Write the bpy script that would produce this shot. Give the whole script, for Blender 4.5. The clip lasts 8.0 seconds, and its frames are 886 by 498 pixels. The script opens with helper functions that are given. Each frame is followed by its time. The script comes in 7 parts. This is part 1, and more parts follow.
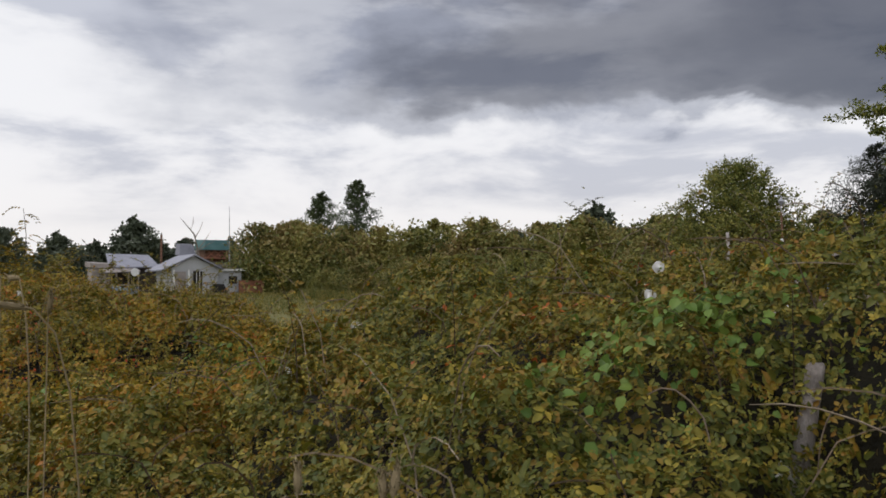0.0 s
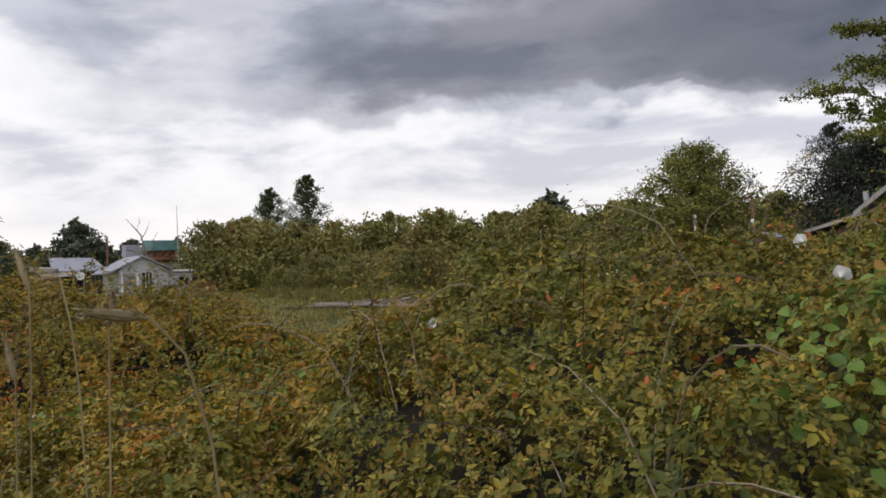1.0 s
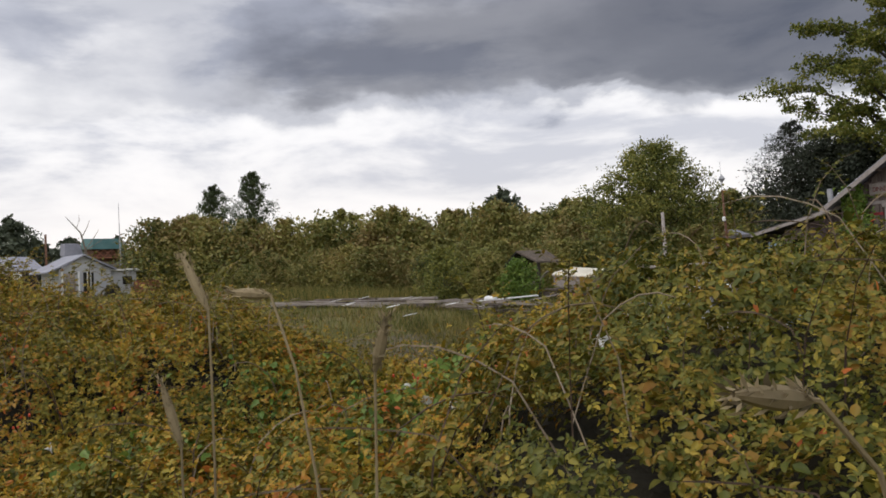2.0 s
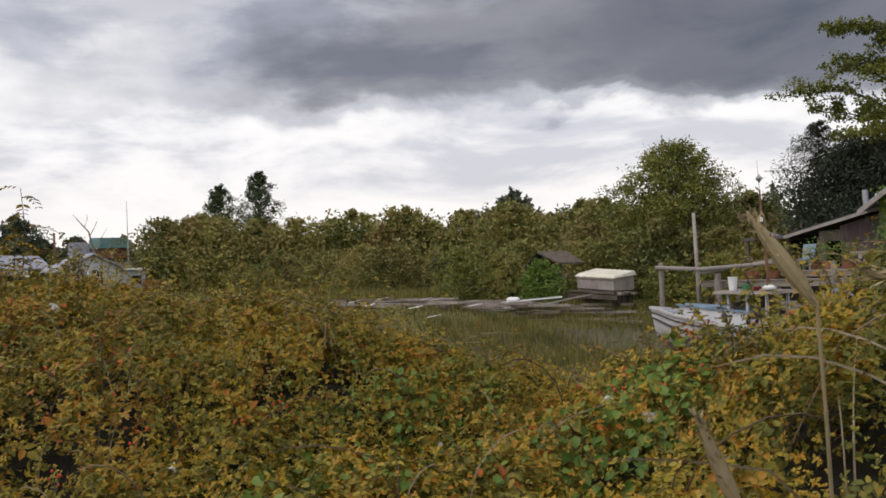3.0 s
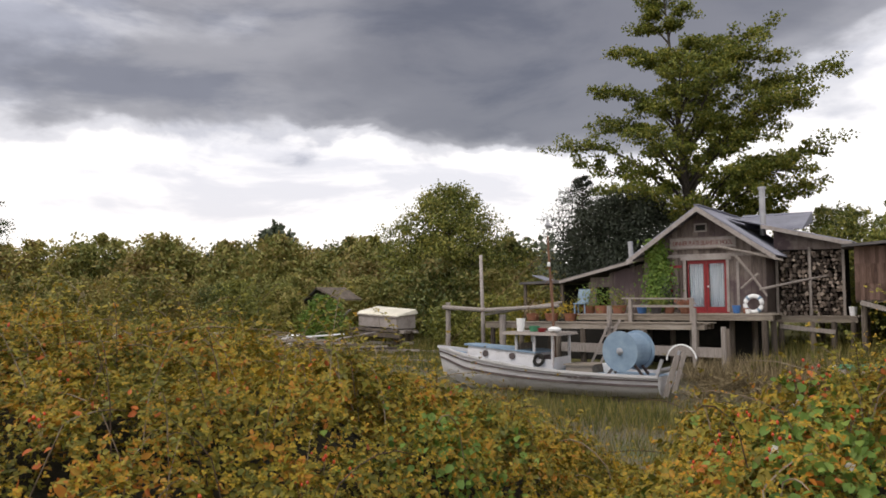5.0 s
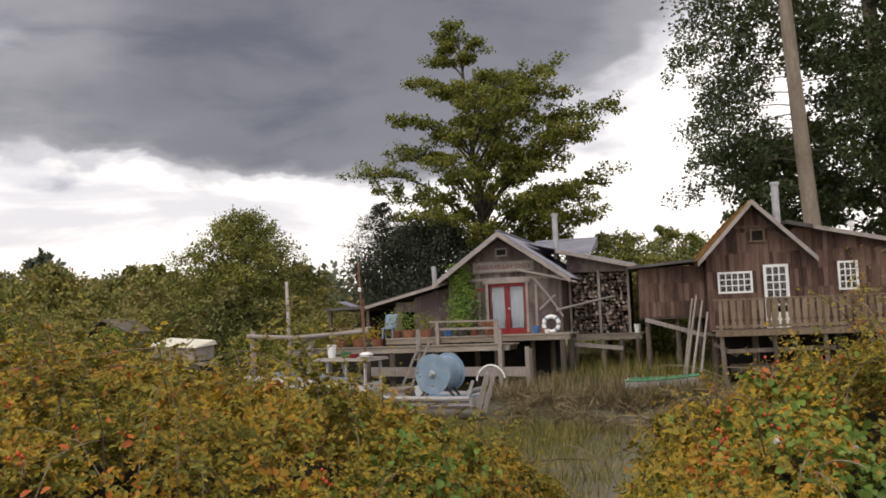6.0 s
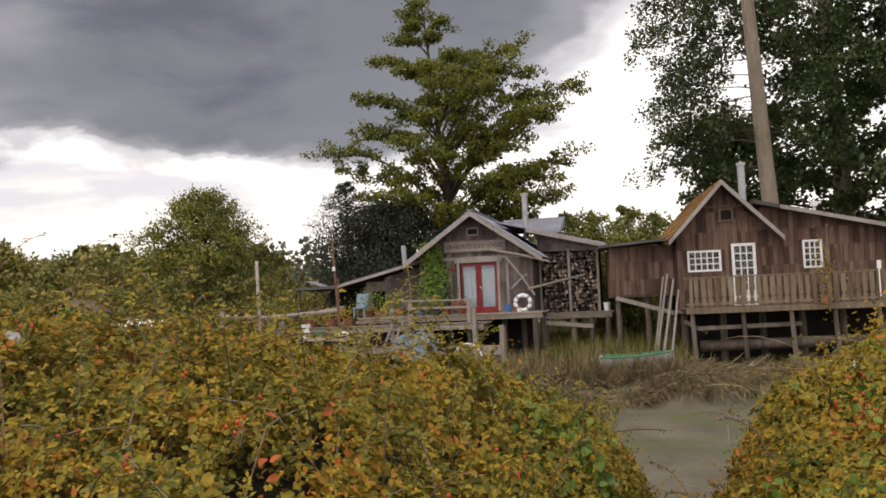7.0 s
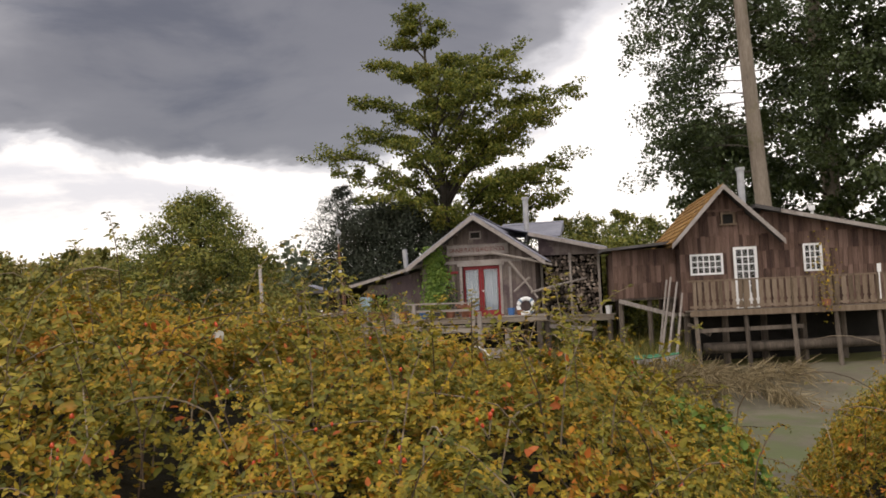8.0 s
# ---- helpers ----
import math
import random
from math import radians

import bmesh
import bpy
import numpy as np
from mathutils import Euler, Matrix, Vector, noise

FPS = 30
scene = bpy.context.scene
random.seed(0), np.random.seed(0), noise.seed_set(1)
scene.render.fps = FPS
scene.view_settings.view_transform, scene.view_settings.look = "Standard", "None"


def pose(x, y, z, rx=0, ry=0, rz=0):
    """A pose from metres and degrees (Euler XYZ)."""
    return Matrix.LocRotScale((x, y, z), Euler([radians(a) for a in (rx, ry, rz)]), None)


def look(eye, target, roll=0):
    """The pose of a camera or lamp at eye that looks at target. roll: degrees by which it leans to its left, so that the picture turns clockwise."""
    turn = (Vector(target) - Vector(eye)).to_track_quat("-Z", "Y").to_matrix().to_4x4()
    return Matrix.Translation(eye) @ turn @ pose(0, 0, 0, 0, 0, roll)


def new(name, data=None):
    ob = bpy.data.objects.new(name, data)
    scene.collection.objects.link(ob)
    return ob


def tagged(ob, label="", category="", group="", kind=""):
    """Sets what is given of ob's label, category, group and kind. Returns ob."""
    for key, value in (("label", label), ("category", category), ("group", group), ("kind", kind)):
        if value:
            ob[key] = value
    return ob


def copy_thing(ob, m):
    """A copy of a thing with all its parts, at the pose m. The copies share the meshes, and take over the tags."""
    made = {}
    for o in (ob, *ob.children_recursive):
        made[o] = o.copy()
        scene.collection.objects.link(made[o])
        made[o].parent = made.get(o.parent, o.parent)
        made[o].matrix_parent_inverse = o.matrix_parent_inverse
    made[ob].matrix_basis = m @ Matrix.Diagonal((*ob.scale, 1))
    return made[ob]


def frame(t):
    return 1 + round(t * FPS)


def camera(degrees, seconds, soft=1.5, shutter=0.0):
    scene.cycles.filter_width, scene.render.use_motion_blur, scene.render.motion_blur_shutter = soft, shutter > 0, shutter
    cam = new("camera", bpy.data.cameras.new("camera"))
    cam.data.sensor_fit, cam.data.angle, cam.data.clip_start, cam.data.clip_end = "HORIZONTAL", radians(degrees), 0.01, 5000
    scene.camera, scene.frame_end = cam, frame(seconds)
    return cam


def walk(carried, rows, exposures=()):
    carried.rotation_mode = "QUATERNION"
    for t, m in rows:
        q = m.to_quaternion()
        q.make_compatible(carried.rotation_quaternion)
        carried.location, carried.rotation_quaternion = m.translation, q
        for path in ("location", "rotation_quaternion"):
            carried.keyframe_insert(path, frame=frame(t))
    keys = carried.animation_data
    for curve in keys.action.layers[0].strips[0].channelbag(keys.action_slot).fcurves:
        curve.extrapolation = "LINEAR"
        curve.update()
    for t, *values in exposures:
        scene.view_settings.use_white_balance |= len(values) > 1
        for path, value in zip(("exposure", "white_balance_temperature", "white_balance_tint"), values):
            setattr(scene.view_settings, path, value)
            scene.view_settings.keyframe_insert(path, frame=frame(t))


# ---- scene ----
cam = camera(54.5, 8.0, soft=1.7)
PATH = [
    (0, (1.087, 0.758, 1.57), (-0.586, 1.851, 1.648), -0.4),
    (0.5, (0.534, 0.684, 1.561), (-1.098, 1.838, 1.622), -1.7),
    (1, (-0.067, 0.607, 1.562), (-1.671, 1.8, 1.62), -2.4),
    (1.2, (-0.292, 0.582, 1.554), (-1.879, 1.797, 1.609), -2.7),
    (2.3, (-1.727, 0.271, 1.656), (-3.238, 1.581, 1.703), -2.5),
    (2.5, (-1.955, 0.218, 1.654), (-3.465, 1.528, 1.701), -2.5),
    (3, (-2.571, 0.059, 1.637), (-4.092, 1.357, 1.688), -2.3),
    (3.5, (-3.153, 0.014, 1.608), (-4.68, 1.304, 1.661), -2.3),
    (4, (-3.717, -0.108, 1.593), (-5.243, 1.184, 1.647), -2.2),
    (4.5, (-4.081, -0.408, 1.589), (-5.551, 0.948, 1.623), -1.4),
    (5, (-4.442, -0.715, 1.654), (-5.514, 0.969, 1.776), -0.5),
    (5.2, (-4.617, -0.794, 1.671), (-5.559, 0.964, 1.822), -1.1),
    (6.3, (-5.855, -1.166, 1.556), (-6.42, 0.744, 1.73), -2.1),
    (6.5, (-6.062, -1.214, 1.557), (-6.62, 0.698, 1.729), -2.1),
    (7, (-6.547, -1.348, 1.556), (-7.036, 0.587, 1.683), -2.4),
    (7.5, (-7.025, -1.552, 1.572), (-7.503, 0.386, 1.693), -2.5),
    (8, (-7.518, -1.721, 1.574), (-7.956, 0.226, 1.708), -2.5),
]
walk(cam, [(t, look(e, g, r)) for t, e, g, r in PATH], exposures=[(0, -0.25, 6400, 10), (0.6, -0.16, 6420, 10), (1.2, -0.1, 6450, 10), (2.5, -0.1, 6550, 10), (4.0, 0.05, 6650, 10), (5.0, 0.25, 6750, 11), (6.5, 0.22, 7050, 12), (8, 0.22, 7050, 12)])

# ---- sky and light ----
world = bpy.data.worlds.new("sky")
scene.world = world
world.use_nodes = True
wt = world.node_tree
wt.nodes.clear()


def wn(kind, **values):
    node = wt.nodes.new(kind)
    for key, value in values.items():
        if key in node.inputs:
            node.inputs[key].default_value = value
    return node


def wmath(op, a, b=0.0, c=0.0, clamp=False):
    node = wt.nodes.new("ShaderNodeMath")
    node.operation, node.use_clamp = op, clamp
    for slot, value in enumerate((a, b, c)):
        if isinstance(value, (int, float)):
            node.inputs[slot].default_value = value
        else:
            wt.links.new(value, node.inputs[slot])
    return node.outputs[0]


def wramp(value, stops):
    node = wt.nodes.new("ShaderNodeValToRGB")
    node.color_ramp.interpolation = "EASE"
    while len(node.color_ramp.elements) < len(stops):
        node.color_ramp.elements.new(0.5)
    for element, (at, colour) in zip(node.color_ramp.elements, stops):
        element.position, element.color = at, (*colour, 1)
    wt.links.new(value, node.inputs[0])
    return node.outputs[0]


direction = wn("ShaderNodeTexCoord").outputs["Generated"]
split = wn("ShaderNodeSeparateXYZ")
wt.links.new(direction, split.inputs[0])
dx, dy, dz = split.outputs
up = wmath("MAXIMUM", dz, 0.0)
bearing = wmath("ARCTAN2", wmath("MULTIPLY", dx, -1.0), dy)
height = wmath("ARCSINE", dz)


def clouds(wide, tall, scale, detail, rough, offset, distort=0.0):
    """Cloud noise over bearing and height, drawn out level."""
    place = wn("ShaderNodeCombineXYZ")
    wt.links.new(wmath("MULTIPLY_ADD", bearing, wide, offset), place.inputs[0])
    wt.links.new(wmath("MULTIPLY", height, tall), place.inputs[1])
    tex = wn("ShaderNodeTexNoise", Scale=scale, Detail=detail, Roughness=rough, Distortion=distort)
    wt.links.new(place.outputs[0], tex.inputs["Vector"])
    return tex.outputs[0]


def smooth(value, low, high):
    node = wt.nodes.new("ShaderNodeMapRange")
    node.interpolation_type = "SMOOTHSTEP"
    wt.links.new(value, node.inputs[0])
    node.inputs[1].default_value, node.inputs[2].default_value = low, high
    return node.outputs[0]


billow = clouds(1.0, 2.2, 4.0, 6.0, 0.52, 3.1, 0.1)
shelf = clouds(1.0, 2.0, 6.0, 6.0, 0.52, 8.4, 0.25)
streak = clouds(1.0, 3.0, 3.8, 7.0, 0.56, 5.7, 0.3)
mottle = clouds(1.0, 4.0, 1.8, 5.0, 0.5, 1.3)
# one heavy rain cloud with a ragged level base, fading westwards, and open brightness to the east
base_gap = wmath("ADD", wmath("SUBTRACT", height, 0.172), wmath("MULTIPLY_ADD", shelf, 0.13, -0.065))
below = smooth(base_gap, -0.010, 0.034)
west_gap = wmath("ADD", wmath("SUBTRACT", 1.48, bearing), wmath("MULTIPLY_ADD", billow, 0.9, -0.45))
west_fade = smooth(west_gap, -0.05, 1.0)
east_gap = wmath("ADD", wmath("ADD", bearing, wmath("MULTIPLY_ADD", height, 1.25, -0.41)), wmath("MULTIPLY_ADD", billow, 0.34, -0.17))
east_fade = smooth(east_gap, -0.06, 0.15)
cover = wmath("MULTIPLY", wmath("MULTIPLY", below, west_fade), east_fade)
cover = wmath("MULTIPLY", cover, wmath("MULTIPLY_ADD", mottle, 0.55, 0.68), 0.0, True)
grey = wramp(cover, [(0.0, (1.0, 1.0, 1.0)), (0.30, (0.60, 0.615, 0.66)), (0.62, (0.28, 0.285, 0.315)), (1.0, (0.165, 0.169, 0.196))])
# thin level streaks under and beside it
veil = wmath("MULTIPLY", smooth(streak, 0.34, 0.78), wmath("MULTIPLY", smooth(height, 0.05, 0.13), smooth(bearing, 0.15, 0.8)))
veil = wmath("ADD", veil, wmath("MULTIPLY", smooth(streak, 0.42, 0.85), smooth(height, 0.03, 0.12)), 0.0, True)
thin = wramp(veil, [(0.0, (1.0, 1.0, 1.0)), (1.0, (0.64, 0.66, 0.72))])
low = wramp(up, [(0.0, (1.0, 0.955, 0.94)), (0.22, (1.0, 0.985, 0.99)), (0.6, (0.96, 0.97, 1.0))])
tone = wt.nodes.new("ShaderNodeMix")
tone.data_type, tone.blend_type = "RGBA", "MULTIPLY"
tone.inputs[0].default_value = 1.0
wt.links.new(low, tone.inputs[6])
wt.links.new(thin, tone.inputs[7])
tone2 = wt.nodes.new("ShaderNodeMix")
tone2.data_type, tone2.blend_type = "RGBA", "MULTIPLY"
tone2.inputs[0].default_value = 1.0
wt.links.new(tone.outputs[2], tone2.inputs[6])
wt.links.new(grey, tone2.inputs[7])
sky = wn("ShaderNodeTexSky")
sky.sky_type, sky.sun_disc = "NISHITA", False
sky.sun_elevation, sky.sun_rotation = radians(38), radians(200)
behind = wn("ShaderNodeBackground", Strength=0.01)
wt.links.new(sky.outputs[0], behind.inputs[0])
front = wn("ShaderNodeBackground", Strength=1.05)
wt.links.new(tone2.outputs[2], front.inputs[0])
both = wn("ShaderNodeAddShader")
wt.links.new(behind.outputs[0], both.inputs[0])
wt.links.new(front.outputs[0], both.inputs[1])
wt.links.new(both.outputs[0], wn("ShaderNodeOutputWorld").inputs[0])

sun_data = bpy.data.lights.new("sun", "SUN")
sun_data.energy, sun_data.angle, sun_data.color = 1.3, radians(14), (1.0, 0.95, 0.88)
sun = new("sun", sun_data)
sun.matrix_world = look((0, 0, 60), (24, 34, 0))


# ---- materials ----
def material(name, stops, scale=1.0, rough=0.8, metal=0.0, bump=0.3, fine=14.0, stretch=(1, 1, 1), island=0.0, item=0.0,
             spec=0.3, through_light=0.0, patch=None, patch_scale=0.3, patch_at=(0.5, 0.62)):
    """A surface of two noises (broad stains, fine grain) through a ramp of colours, with relief.
    island, item: how much each loose piece or each object differs. patch: a second colour in broad patches."""
    m = bpy.data.materials.new(name)
    m.use_nodes = True
    t = m.node_tree
    bsdf, out = t.nodes["Principled BSDF"], t.nodes["Material Output"]

    def n(kind, **values):
        node = t.nodes.new(kind)
        for key, value in values.items():
            node.inputs[key].default_value = value
        return node

    def calc(op, a, b, clamp=False):
        node = n("ShaderNodeMath")
        node.operation, node.use_clamp = op, clamp
        for slot, value in enumerate((a, b)):
            if isinstance(value, (int, float)):
                node.inputs[slot].default_value = value
            else:
                t.links.new(value, node.inputs[slot])
        return node.outputs[0]

    place = n("ShaderNodeNewGeometry")
    coords = n("ShaderNodeMapping")
    coords.inputs["Scale"].default_value = stretch
    t.links.new(place.outputs["Position"], coords.inputs["Vector"])
    broad = n("ShaderNodeTexNoise", Scale=scale, Detail=4.0, Roughness=0.6)
    grain = n("ShaderNodeTexNoise", Scale=scale * fine, Detail=5.0, Roughness=0.65)
    for node in (broad, grain):
        t.links.new(coords.outputs[0], node.inputs["Vector"])
    value = calc("ADD", calc("MULTIPLY", broad.outputs[0], 0.6), calc("MULTIPLY", grain.outputs[0], 0.4))
    if island:
        value = calc("ADD", value, calc("MULTIPLY", calc("SUBTRACT", place.outputs["Random Per Island"], 0.5), island))
    if item:
        info = n("ShaderNodeObjectInfo")
        value = calc("ADD", value, calc("MULTIPLY", calc("SUBTRACT", info.outputs["Random"], 0.5), item))
    ramp = n("ShaderNodeValToRGB")
    while len(ramp.color_ramp.elements) < len(stops):
        ramp.color_ramp.elements.new(0.5)
    for element, (at, colour) in zip(ramp.color_ramp.elements, stops):
        element.position, element.color = at, (*colour, 1)
    t.links.new(value, ramp.inputs[0])
    colour = ramp.outputs[0]
    if patch:
        where = n("ShaderNodeTexNoise", Scale=patch_scale, Detail=5.0, Roughness=0.7)
        t.links.new(place.outputs["Position"], where.inputs["Vector"])
        mask = n("ShaderNodeMapRange")
        mask.inputs["From Min"].default_value, mask.inputs["From Max"].default_value = patch_at
        t.links.new(calc("ADD", where.outputs[0], calc("MULTIPLY", calc("SUBTRACT", place.outputs["Random Per Island"], 0.5), 0.25 if island else 0.0)), mask.inputs["Value"])
        mix = n("ShaderNodeMix")
        mix.data_type = "RGBA"
        t.links.new(mask.outputs[0], mix.inputs[0])
        t.links.new(colour, mix.inputs[6])
        mix.inputs[7].default_value = (*patch, 1)
        colour = mix.outputs[2]
    t.links.new(colour, bsdf.inputs["Base Color"])
    bsdf.inputs["Metallic"].default_value = metal
    bsdf.inputs["Specular IOR Level"].default_value = spec
    t.links.new(calc("ADD", calc("MULTIPLY", grain.outputs[0], 0.24), rough - 0.12, True), bsdf.inputs["Roughness"])
    if bump:
        relief = n("ShaderNodeBump", Strength=bump, Distance=0.02)
        t.links.new(grain.outputs[0], relief.inputs["Height"])
        t.links.new(relief.outputs[0], bsdf.inputs["Normal"])
    if through_light:
        glow = n("ShaderNodeBsdfTranslucent")
        t.links.new(colour, glow.inputs[0])
        join = n("ShaderNodeMixShader", Fac=through_light)
        t.links.new(bsdf.outputs[0], join.inputs[1])
        t.links.new(glow.outputs[0], join.inputs[2])
        t.links.new(join.outputs[0], out.inputs[0])
    return m


def leafy(name, stops, **more):
    base = dict(scale=1.9, rough=0.55, bump=0.0, fine=5.0, island=0.26, spec=0.3, through_light=0.18)
    base.update(more)
    return material(name, stops, **base)


GROUND = material("rough_meadow", [(0.3, (0.065, 0.069, 0.024)), (0.5, (0.143, 0.138, 0.044)), (0.7, (0.247, 0.200, 0.083))], 0.35, 0.95, fine=30, bump=0.6)
MUD = material("wet_mud", [(0.3, (0.07, 0.060, 0.042)), (0.5, (0.125, 0.110, 0.078)), (0.7, (0.18, 0.162, 0.115))], 0.5, 0.78, fine=9, bump=0.5, patch=(0.10, 0.115, 0.05), patch_scale=0.35)
BRAMBLE = leafy("bramble_leaf", [(0.22, (0.033, 0.048, 0.006)), (0.40, (0.105, 0.102, 0.011)), (0.54, (0.245, 0.185, 0.018)), (0.66, (0.422, 0.239, 0.023)), (0.80, (0.467, 0.176, 0.018))], patch=(0.378, 0.131, 0.014), patch_scale=1.9, patch_at=(0.53, 0.70))
OLIVE = leafy("olive_bramble_leaf", [(0.22, (0.027, 0.041, 0.006)), (0.40, (0.076, 0.090, 0.012)), (0.54, (0.160, 0.147, 0.018)), (0.68, (0.272, 0.186, 0.022)), (0.84, (0.336, 0.144, 0.018))], patch=(0.240, 0.110, 0.015), patch_scale=1.9, patch_at=(0.55, 0.76))
GREENER = leafy("shaded_bramble_leaf", [(0.22, (0.041, 0.057, 0.009)), (0.42, (0.135, 0.133, 0.017)), (0.6, (0.293, 0.233, 0.029)), (0.8, (0.492, 0.304, 0.035))])
ROSE = leafy("rose_leaf", [(0.22, (0.060, 0.065, 0.006)), (0.42, (0.200, 0.159, 0.012)), (0.58, (0.380, 0.257, 0.019)), (0.78, (0.480, 0.223, 0.017))], patch=(0.400, 0.163, 0.011), patch_scale=1.4, patch_at=(0.55, 0.78))
BINDWEED = leafy("bindweed_leaf", [(0.25, (0.048, 0.098, 0.015)), (0.5, (0.120, 0.196, 0.031)), (0.75, (0.228, 0.287, 0.055))])
PETAL = material("white_petal", [(0.3, (0.75, 0.73, 0.72)), (0.7, (0.88, 0.87, 0.86))], 9, 0.6, bump=0.05, through_light=0.3)
HIP = material("red_hip", [(0.3, (0.42, 0.03, 0.012)), (0.7, (0.62, 0.09, 0.02))], 20, 0.3, bump=0.0, spec=0.5)
CANE = material("dry_cane", [(0.3, (0.07, 0.045, 0.03)), (0.5, (0.17, 0.125, 0.085)), (0.75, (0.32, 0.26, 0.19))], 3, 0.8, island=0.5)
# near-black, so that thicket inside and room behind windows look shaded
SHADEFILL = material("near_black_shade_fill", [(0.3, (0.010, 0.009, 0.006)), (0.55, (0.025, 0.021, 0.011)), (0.75, (0.05, 0.037, 0.018))], 2.2, 0.95, fine=12, bump=1.0)
STRAW = material("dry_grass", [(0.3, (0.12, 0.095, 0.052)), (0.5, (0.25, 0.195, 0.112)), (0.75, (0.42, 0.335, 0.20))], 1.2, 0.85, island=0.5, bump=0.1, through_light=0.2)
GREENGRASS = material("tall_grass", [(0.3, (0.077, 0.091, 0.022)), (0.5, (0.168, 0.163, 0.044)), (0.75, (0.336, 0.260, 0.088))], 0.4, 0.85, island=0.5, bump=0.1, through_light=0.25)
WILLOW = leafy("willow_leaf", [(0.2, (0.060, 0.079, 0.022)), (0.42, (0.150, 0.164, 0.042)), (0.62, (0.285, 0.260, 0.072)), (0.85, (0.375, 0.274, 0.088))], scale=0.3, island=0.3, item=0.35, patch=(0.255, 0.178, 0.066), patch_scale=0.15, patch_at=(0.5, 0.7))
TREELEAF = leafy("tree_leaf", [(0.15, (0.061, 0.084, 0.021)), (0.5, (0.173, 0.186, 0.040)), (0.8, (0.302, 0.278, 0.059)), (0.95, (0.404, 0.304, 0.079))], scale=0.3, island=0.6)
MAPLE = leafy("maple_leaf", [(0.15, (0.058, 0.077, 0.015)), (0.5, (0.151, 0.176, 0.031)), (0.8, (0.283, 0.260, 0.050)), (0.95, (0.406, 0.306, 0.055))], scale=0.3, island=0.6, through_light=0.4)
NEEDLE = leafy("pine_needle", [(0.2, (0.014, 0.02, 0.012)), (0.55, (0.03, 0.038, 0.022)), (0.85, (0.055, 0.05, 0.03))], scale=0.4, through_light=0.05)
COTTON = leafy("cottonwood_leaf", [(0.15, (0.023, 0.038, 0.017)), (0.5, (0.060, 0.083, 0.030)), (0.85, (0.120, 0.140, 0.051))], scale=0.3, through_light=0.2, rough=0.4)
FARWOOD = leafy("far_wood_leaf", [(0.2, (0.049, 0.063, 0.042)), (0.5, (0.091, 0.109, 0.070)), (0.85, (0.140, 0.154, 0.098))], scale=0.05, through_light=0.1)
BARK = material("grey_bark", [(0.3, (0.10, 0.08, 0.065)), (0.5, (0.22, 0.18, 0.145)), (0.75, (0.36, 0.31, 0.26))], 0.8, 0.9, fine=9, stretch=(3, 3, 0.5), bump=0.9, patch=(0.12, 0.11, 0.05), patch_scale=0.5, patch_at=(0.55, 0.7))
TWIG = material("dark_twig", [(0.3, (0.035, 0.03, 0.025)), (0.7, (0.10, 0.085, 0.07))], 2, 0.9)
WOOD = material("weathered_board", [(0.28, (0.054, 0.040, 0.035)), (0.5, (0.136, 0.107, 0.094)), (0.75, (0.243, 0.200, 0.181))], 0.9, 0.85, fine=8, stretch=(5, 5, 0.5), bump=0.5, item=0.35, patch=(0.100, 0.072, 0.076), patch_scale=0.6)
SHAKE = material("cedar_shake", [(0.28, (0.047, 0.026, 0.021)), (0.5, (0.112, 0.067, 0.051)), (0.75, (0.202, 0.129, 0.105))], 0.9, 0.88, fine=8, stretch=(6, 6, 0.5), bump=0.6, item=0.4, patch=(0.170, 0.113, 0.091), patch_scale=0.7, patch_at=(0.55, 0.75))
PLANK = material("deck_plank", [(0.28, (0.12, 0.095, 0.075)), (0.5, (0.25, 0.21, 0.17)), (0.75, (0.40, 0.35, 0.30))], 0.8, 0.85, fine=8, stretch=(0.6, 5, 5), bump=0.5, item=0.25, island=0.2)
RAILWOOD = material("brown_rail_board", [(0.28, (0.096, 0.068, 0.045)), (0.5, (0.192, 0.140, 0.098)), (0.75, (0.288, 0.224, 0.172))], 1.2, 0.8, fine=8, stretch=(5, 5, 0.6), bump=0.4, item=0.25)
PILE = material("tarred_pile", [(0.28, (0.035, 0.028, 0.024)), (0.5, (0.11, 0.088, 0.07)), (0.75, (0.22, 0.18, 0.15))], 0.9, 0.9, fine=8, stretch=(5, 5, 0.5), bump=0.7, item=0.3)
GREYPOST = material("silvered_post", [(0.28, (0.14, 0.115, 0.10)), (0.5, (0.30, 0.26, 0.235)), (0.75, (0.46, 0.42, 0.39))], 6, 0.85, fine=7, stretch=(5, 5, 0.35), bump=0.8)
METAL = material("galvanised_roof", [(0.3, (0.173, 0.175, 0.214)), (0.5, (0.260, 0.263, 0.313)), (0.75, (0.361, 0.365, 0.421))], 0.7, 0.6, 0.15, 0.15, fine=9, item=0.15, patch=(0.159, 0.117, 0.100), patch_scale=0.8, patch_at=(0.62, 0.8))
STACK = material("dull_zinc", [(0.3, (0.30, 0.30, 0.32)), (0.7, (0.50, 0.50, 0.52))], 3, 0.45, 0.6, 0.1)
RUST = material("rusty_steel", [(0.3, (0.09, 0.045, 0.03)), (0.5, (0.19, 0.10, 0.065)), (0.75, (0.28, 0.17, 0.12))], 4, 0.8, 0.2, 0.4)
MOSSROOF = material("mossy_shingle", [(0.25, (0.10, 0.07, 0.045)), (0.5, (0.27, 0.15, 0.055)), (0.75, (0.40, 0.23, 0.075))], 1.3, 0.95, fine=9, bump=1.0, island=0.3)
